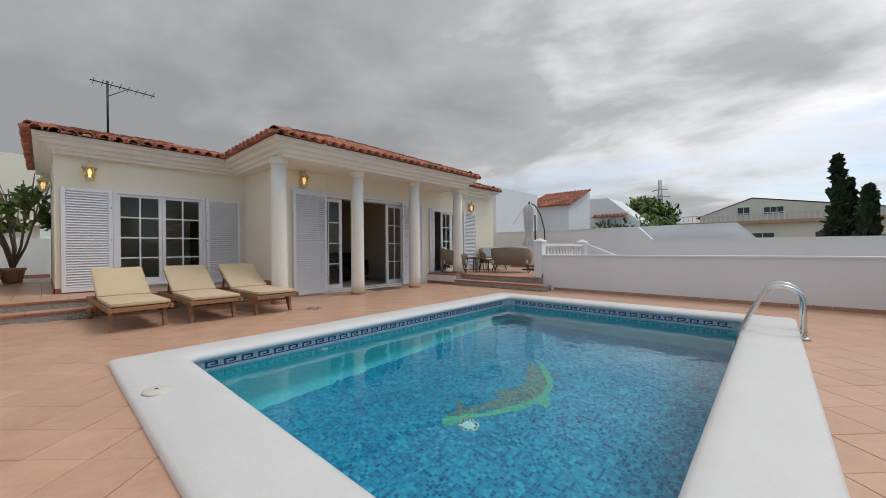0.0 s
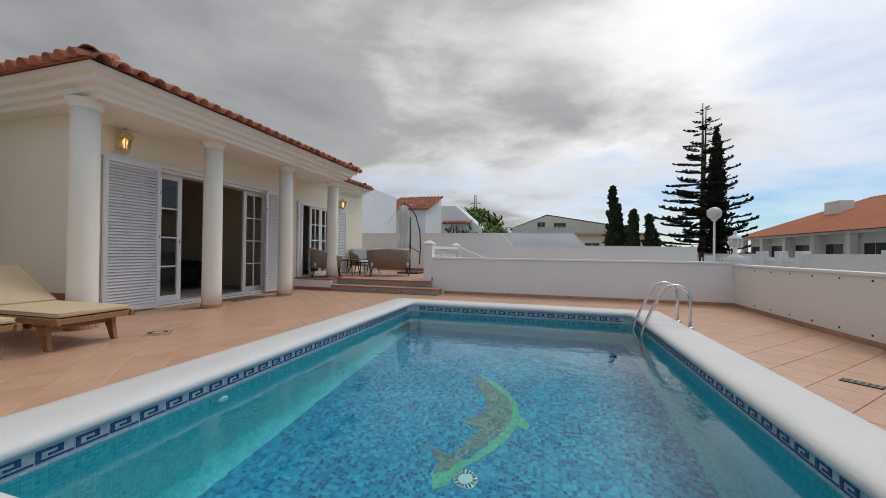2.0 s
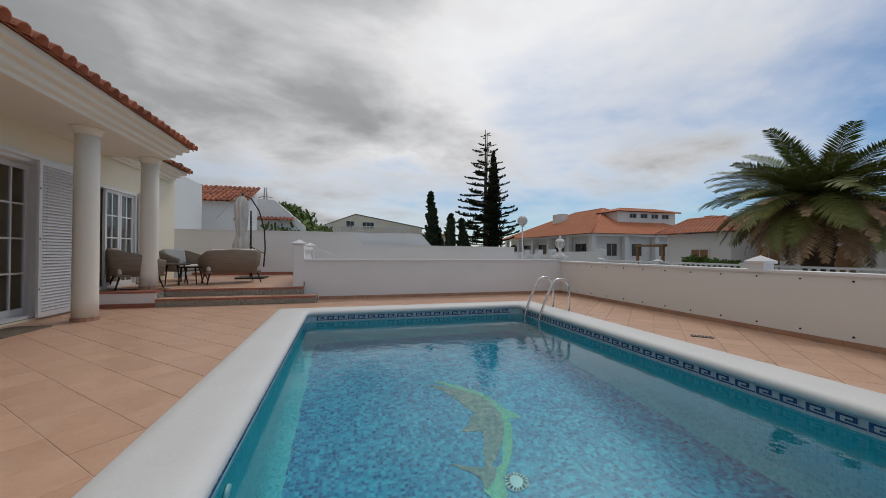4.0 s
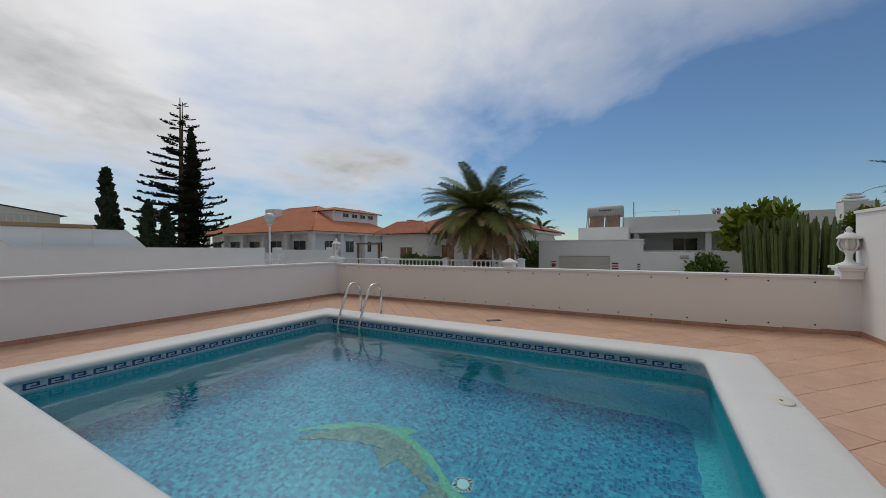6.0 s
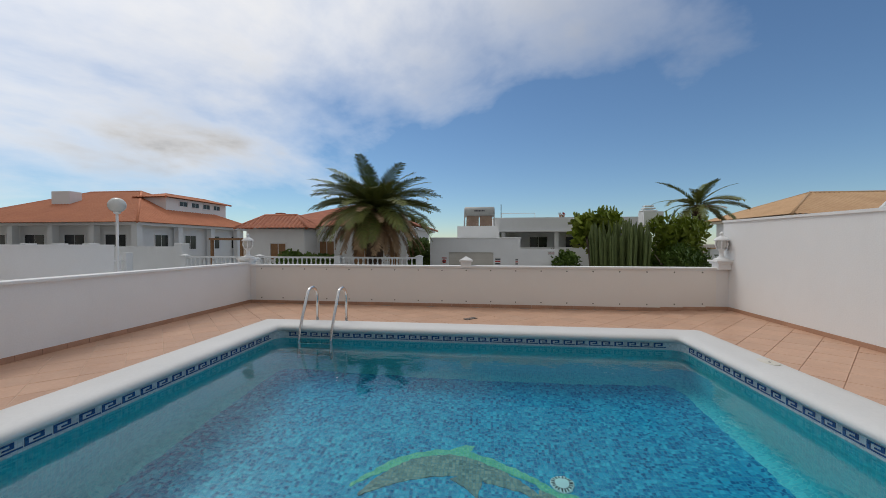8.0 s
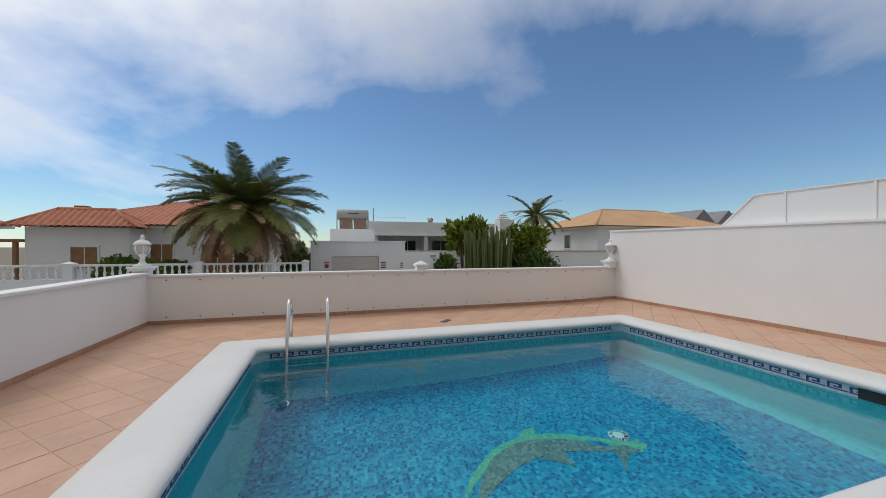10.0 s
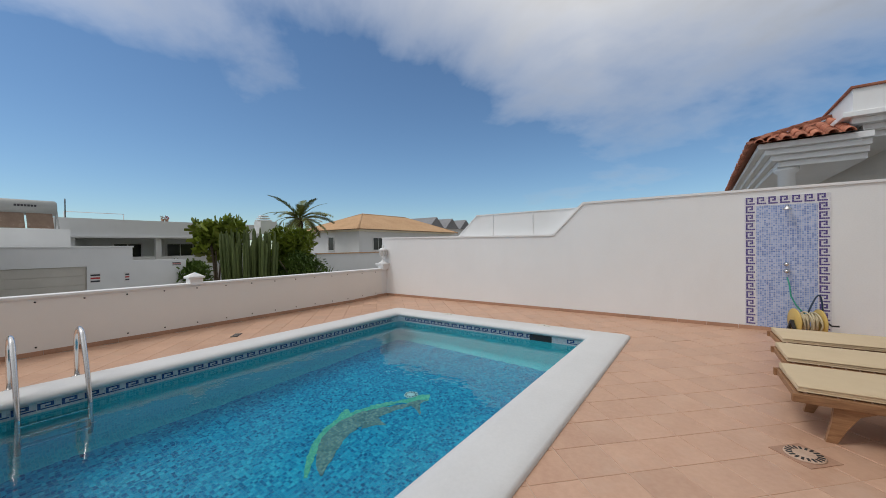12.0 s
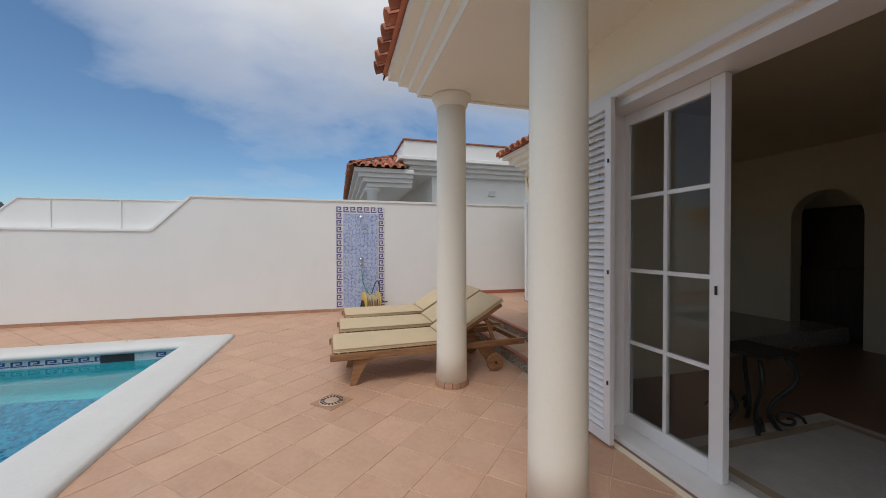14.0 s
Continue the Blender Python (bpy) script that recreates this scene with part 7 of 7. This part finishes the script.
for x in (-42.4, -38.6, -34.8):
    bm = bmesh.new()
    prism(bm, [(x - 1.7, 3.9), (x + 1.7, 3.9), (x, 5.35)], "y", -34.0, -28.0)
    part("gable", bm, GREYR, hs)

# the neighbour's house over the garden wall
nb = thing("house", "white neighbouring house with a stepped cornice and a tiled porch eave", "house")
part("wall", B((-14.0, 4.9, SZ, -5.75, 14.0, 3.5)), WHITE, nb)
for k, (inset, z0, z1) in enumerate(((0.42, 2.98, 3.10), (0.30, 3.10, 3.22), (0.18, 3.22, 3.34), (0.06, 3.34, 3.46))):
    part("cornice", B((-14.0, 2.45 + inset, z0, -5.05 - inset, 4.2, z1), bev=0.01), WHITE, nb)
for k, (inset, z0, z1) in enumerate(((0.62, 3.40, 3.52), (0.45, 3.52, 3.63), (0.26, 3.63, 3.74), (0.10, 3.74, 3.84))):
    part("cornice", B((-14.0, 3.65 + inset, z0, -4.90 - inset, 14.0, z1), bev=0.01), WHITE, nb)
part("parapet", B((-14.0, 3.9, 3.84, -5.05, 14.0, 4.28)), WHITE, nb)
part("parapet_cap", B((-14.0, 3.86, 4.28, -5.01, 14.0, 4.33), bev=0.01), ROOF, nb)
tile_roof("roof", [((-14.0, 2.40, 3.47), (-5.0, 2.40, 3.47), 1.5, 0.42, False, True), ((-5.0, 2.40, 3.47), (-5.0, 3.95, 3.47), 1.5, 0.42, True, False)], "", True, parent=part("roof", bmesh.new(), ROOF, nb))
bm = bmesh.new()
lathe(bm, [(0.16, SZ), (0.15, 2.85), (0.22, 2.9), (0.22, 2.98)], (-5.75, 3.05, 0), 20)
part("corner_column", bm, WHITE, nb)
house_window(nb, 5.6, 6.5, 1.4, 2.5, -5.75, 1, 2, "x")
fl = thing("wall_floodlight", "small white floodlight on the neighbouring house", "lamp", at=(-5.75, 6.9, 2.95))
part("housing", B((0, -0.12, -0.09, 0.09, 0.12, 0.09), bev=0.015), PVC, fl)
part("lamp_glass", B((0.09, -0.1, -0.07, 0.095, 0.1, 0.07)), FROST, fl)

# houses to the north-east
hs = thing("house", "white stepped neighbouring house with red tiled gables", "house")
part("wall", B((12.0, 5.0, SZ, 15.6, 10.0, 3.55)), WHITE, hs)
bm = bmesh.new()
prism(bm, [(16.5, SZ), (19.3, SZ), (19.3, 4.0), (18.9, 4.02), (16.5, 3.08)], "y", 3.8, 8.5)
part("gable", bm, WHITE, hs)
bm = bmesh.new()
prism(bm, [(5.0, SZ), (1.6, SZ), (1.6, 2.3), (3.2, 3.7), (5.0, 3.75)], "x", 20.4, 23.0)
part("gable", bm, WHITE, hs)
tile_roof("roof", [((16.25, 6.2, 3.02), (16.25, 3.55, 3.02), 2.7, 0.38, False, False)], "", False, parent=part("roof", bmesh.new(), ROOF, hs))
tile_roof("roof", [((20.1, 4.0, 2.6), (20.1, 2.2, 2.6), 0.7, 0.4, False, False)], "", False, parent=part("roof", bmesh.new(), ROOF, hs))
wl = thing("wall_lamp", "black iron lantern on the neighbouring wall", "lamp", at=(12.0, 5.5, 1.85), rz=-90)
bm = bmesh.new()
lathe(bm, [(0.02, -0.12), (0.06, -0.08), (0.085, 0.08), (0.10, 0.09), (0.03, 0.16), (0.01, 0.2)], (0, -0.12, 0), 8)
part("lantern_body", bm, IRON, wl)
bm = bmesh.new()
tube(bm, [(0, 0, -0.1), (0, -0.06, -0.16), (0, -0.12, -0.12)], 0.012, 6)
part("bracket", bm, IRON, wl)
hs = thing("house", "large pale distant house with a balustraded terrace", "house")
part("wall", B((46.0, -14.0, SZ, 60.0, 6.0, 3.4)), CREAM, hs)
bm = bmesh.new()
prism(bm, [(-11.0, 3.4), (2.5, 3.4), (2.5, 4.2), (-2.0, 5.9), (-11.0, 4.3)], "x", 49.0, 60.0)
part("upper_storey", bm, CREAM, hs)
bm = bmesh.new()
roof_plane(bm, [(48.9, 2.9, 4.1), (60.4, 2.9, 4.1), (60.4, -2.0, 6.0), (48.9, -2.0, 6.0)])
roof_plane(bm, [(48.9, -2.0, 6.0), (60.4, -2.0, 6.0), (60.4, -11.6, 4.3), (48.9, -11.6, 4.3)])
part("roof", bm, ROOFT, hs)
eave_band(hs, 45.5, -14.4, 60.0, 6.4, 3.4, 0.3, ROOFT)
house_window(hs, -1.8, -0.8, 4.2, 5.0, 49.0, -1, 2, "x")
house_window(hs, -4.4, -2.9, 4.2, 4.9, 49.0, -1, 3, "x")
for i in range(4):
    house_window(hs, -12.5 + i * 4.4, -10.8 + i * 4.4, 0.8, 2.2, 46.0, -1, 2, "x")
balustrade((46.2, -9.0), (46.2, 5.0), 3.45, 0.7, "white balustrade of the distant terrace", 0.4)
hs = thing("house", "small distant white house with a red roof", "house")
part("wall", B((70.0, -13.5, SZ, 80.0, -6.0, 3.6)), WHITE, hs)
hip_roof(hs, 69.0, -14.5, 81.0, -5.0, 3.7, 1.8, ROOF, 0.5)
for i in range(3):
    house_window(hs, -12.0 + i * 2.2, -10.8 + i * 2.2, 1.6, 2.8, 70.0, -1, 2, "x")

py_ = thing("pylon", "distant steel lattice pylon", "pylon", at=(236, 44, SZ))
for sx in (-1, 1):
    for sy in (-1, 1):
        bm = bmesh.new()
        tube(bm, [(sx * 4, sy * 4, 0), (sx * 1.0, sy * 1.0, 26), (sx * 0.5, sy * 0.5, 40)], 0.28, 5)
        part("leg", bm, GREYM, py_)
for z, w in ((26, 6), (30, 5), (34, 4)):
    bm = bmesh.new()
    tube(bm, [(-0.2, -w, z), (0, 0, z + 1), (0.2, w, z)], 0.25, 5)
    part("crossarm", bm, GREYM, py_)
for i in range(9):
    z = i * 3.6
    a, b = 4 - 3 * z / 26 if z < 26 else 1, 4 - 3 * (z + 3.6) / 26 if z < 22 else 0.8
    bm = bmesh.new()
    for s in (-1, 1):
        tube(bm, [(-a, s * a, z), (b, s * b, z + 3.6)], 0.16, 4)
        tube(bm, [(s * a, a, z), (s * b, -b, z + 3.6)], 0.16, 4)
    part("brace", bm, GREYM, py_)

sl = thing("street_lamp", "street lamp with a white globe on a slim pole", "street lamp", at=(11.75, -6.86, SZ + 0.13))
bm = bmesh.new()
tube(bm, [(0, 0, 0), (0, 0, 3.08)], 0.035, 10, 0.028)
part("pole", bm, PVC, sl)
bm = bmesh.new()
lathe(bm, [(0.05, 3.06), (0.075, 3.09), (0.075, 3.12)], n=16)
part("collar", bm, PVC, sl)
bm = bmesh.new()
lathe(bm, [(0.07, 3.12)] + [(0.19 * math.sin(radians(a)), 3.29 - 0.19 * math.cos(radians(a))) for a in range(30, 180, 15)] + [(0.004, 3.48)], n=24)
part("globe", bm, FROST, sl, "milky glass globe")
bm = bmesh.new()
lathe(bm, [(0.09, 0), (0.09, 0.05), (0.04, 0.1)], n=14)
part("base", bm, PVC, sl)

# the building beyond the side passage
hs = thing("house", "cream building with a barred balcony beyond the side passage", "house")
part("wall", B((-6.0, 17.0, SZ, -0.9, 22.0, 4.6)), CREAM, hs)
part("cornice", B((-6.0, 16.6, 1.95, -0.7, 17.0, 2.15), bev=0.01), CREAM, hs)
rb = mesh_of("balcony_bar", B((-0.015, -0.015, 2.15, 0.015, 0.015, 3.0)), IRON)
for i in range(14):
    piece("balcony_bar", rb, hs, Matrix.Translation((-2.6 + i * 0.13, 16.65, 0)))
part("balcony_rail", B((-2.7, 16.62, 3.0, -0.8, 16.68, 3.05)), IRON, hs)


# ---- paving, piece by piece ----
def paver(w, t=0.012):
    bm = bmesh.new()
    h, c = w / 2 - 0.0022, 0.0022
    lo = [bm.verts.new((sx * h, sy * h, -t)) for sx, sy in ((-1, -1), (1, -1), (1, 1), (-1, 1))]
    mid = [bm.verts.new((sx * h, sy * h, -c)) for sx, sy in ((-1, -1), (1, -1), (1, 1), (-1, 1))]
    hi = [bm.verts.new((sx * (h - c), sy * (h - c), 0)) for sx, sy in ((-1, -1), (1, -1), (1, 1), (-1, 1))]
    for a, b in ((lo, mid), (mid, hi)):
        for i in range(4):
            bm.faces.new((a[i], a[(i + 1) % 4], b[(i + 1) % 4], b[i]))
    bm.faces.new(hi)
    return bm


PITCH = 0.3047
PAVER = mesh_of("floor_tile", paver(PITCH), TILE)
_pv = [v.co.copy() for v in PAVER.vertices]
_pf = [tuple(p.vertices) for p in PAVER.polygons]


def lay(owner, cells, near, name):
    """Tiles that lie in the near stretch become pieces; the others are joined."""
    V, F, k = [], [], 0
    for x, y, z, rz in cells:
        sx = (deck_z(x + 0.1, y) - deck_z(x - 0.1, y)) / 0.2 if owner is floor else 0
        sy = (deck_z(x, y + 0.1) - deck_z(x, y - 0.1)) / 0.2 if owner is floor else 0
        m = Matrix.Translation((x, y, z + random.uniform(-0.0008, 0.0008))) @ Matrix.Rotation(-sx, 4, "Y") @ Matrix.Rotation(sy, 4, "X") @ Matrix.Rotation(radians(rz) + random.uniform(-0.004, 0.004), 4, "Z")
        if near(x, y) and k < 300:
            piece("floor_tile", PAVER, owner, m)
            k += 1
        else:
            n0 = len(V)
            vs = [m @ v for v in _pv]
            if owner is floor:
                vs = [Vector((min(WXE + 0.05, max(WXW - 0.05, v.x)), max(WYS - 0.05, v.y), v.z)) for v in vs]
            V += vs
            F += [tuple(i + n0 for i in f) for f in _pf]
    if V:
        me = bpy.data.meshes.new(name)
        me.from_pydata(V, [], F)
        me.materials.append(TILE)
        o = new(name, me)
        o.parent = owner
        tagged(o, kind="stuff")


half = 0.2155
cells = []
for i in range(-30, 30):
    for j in range(-45, 20):
        if (i + j) % 2:
            x, y = 3.2 + i * half, 1.35 + j * half
            if not (WXW - 0.15 < x < WXE + 0.12 and WYS - 0.12 < y < YH + 0.1):
                continue
            if PX0 - 0.2 < x < PX1 + 0.2 and PY0 - 0.2 < y < PY1 + 0.2:
                continue
            if (y > 4.1 and x < 2.3) or (x > 6.92 and y > 0.4) or (y > 3.86 and x > 2.3):
                continue
            cells.append((x, y, deck_z(x, y), 45))
lay(floor, cells, lambda x, y: y > 0.25 and x > -0.4 and x < 6.85 or 5.4 < x < 6.85 and y > -3.5, "far_floor_tiles")
cells = []
for i in range(14):
    for j in range(17):
        x, y = WXW + 0.16 + i * PITCH, 4.54 + j * PITCH
        if not (x > XW and y > YW):
            if x < 2.3:
                cells.append((x, y, TW, 0))
lay(terrace_w, cells, lambda x, y: y < 5.4, "far_floor_tiles")
cells = [(7.37 + i * PITCH, 0.58 + j * PITCH, TE, 0) for i in range(13) for j in range(11)]
lay(terrace_e, cells, lambda x, y: x < 9.5, "far_floor_tiles")
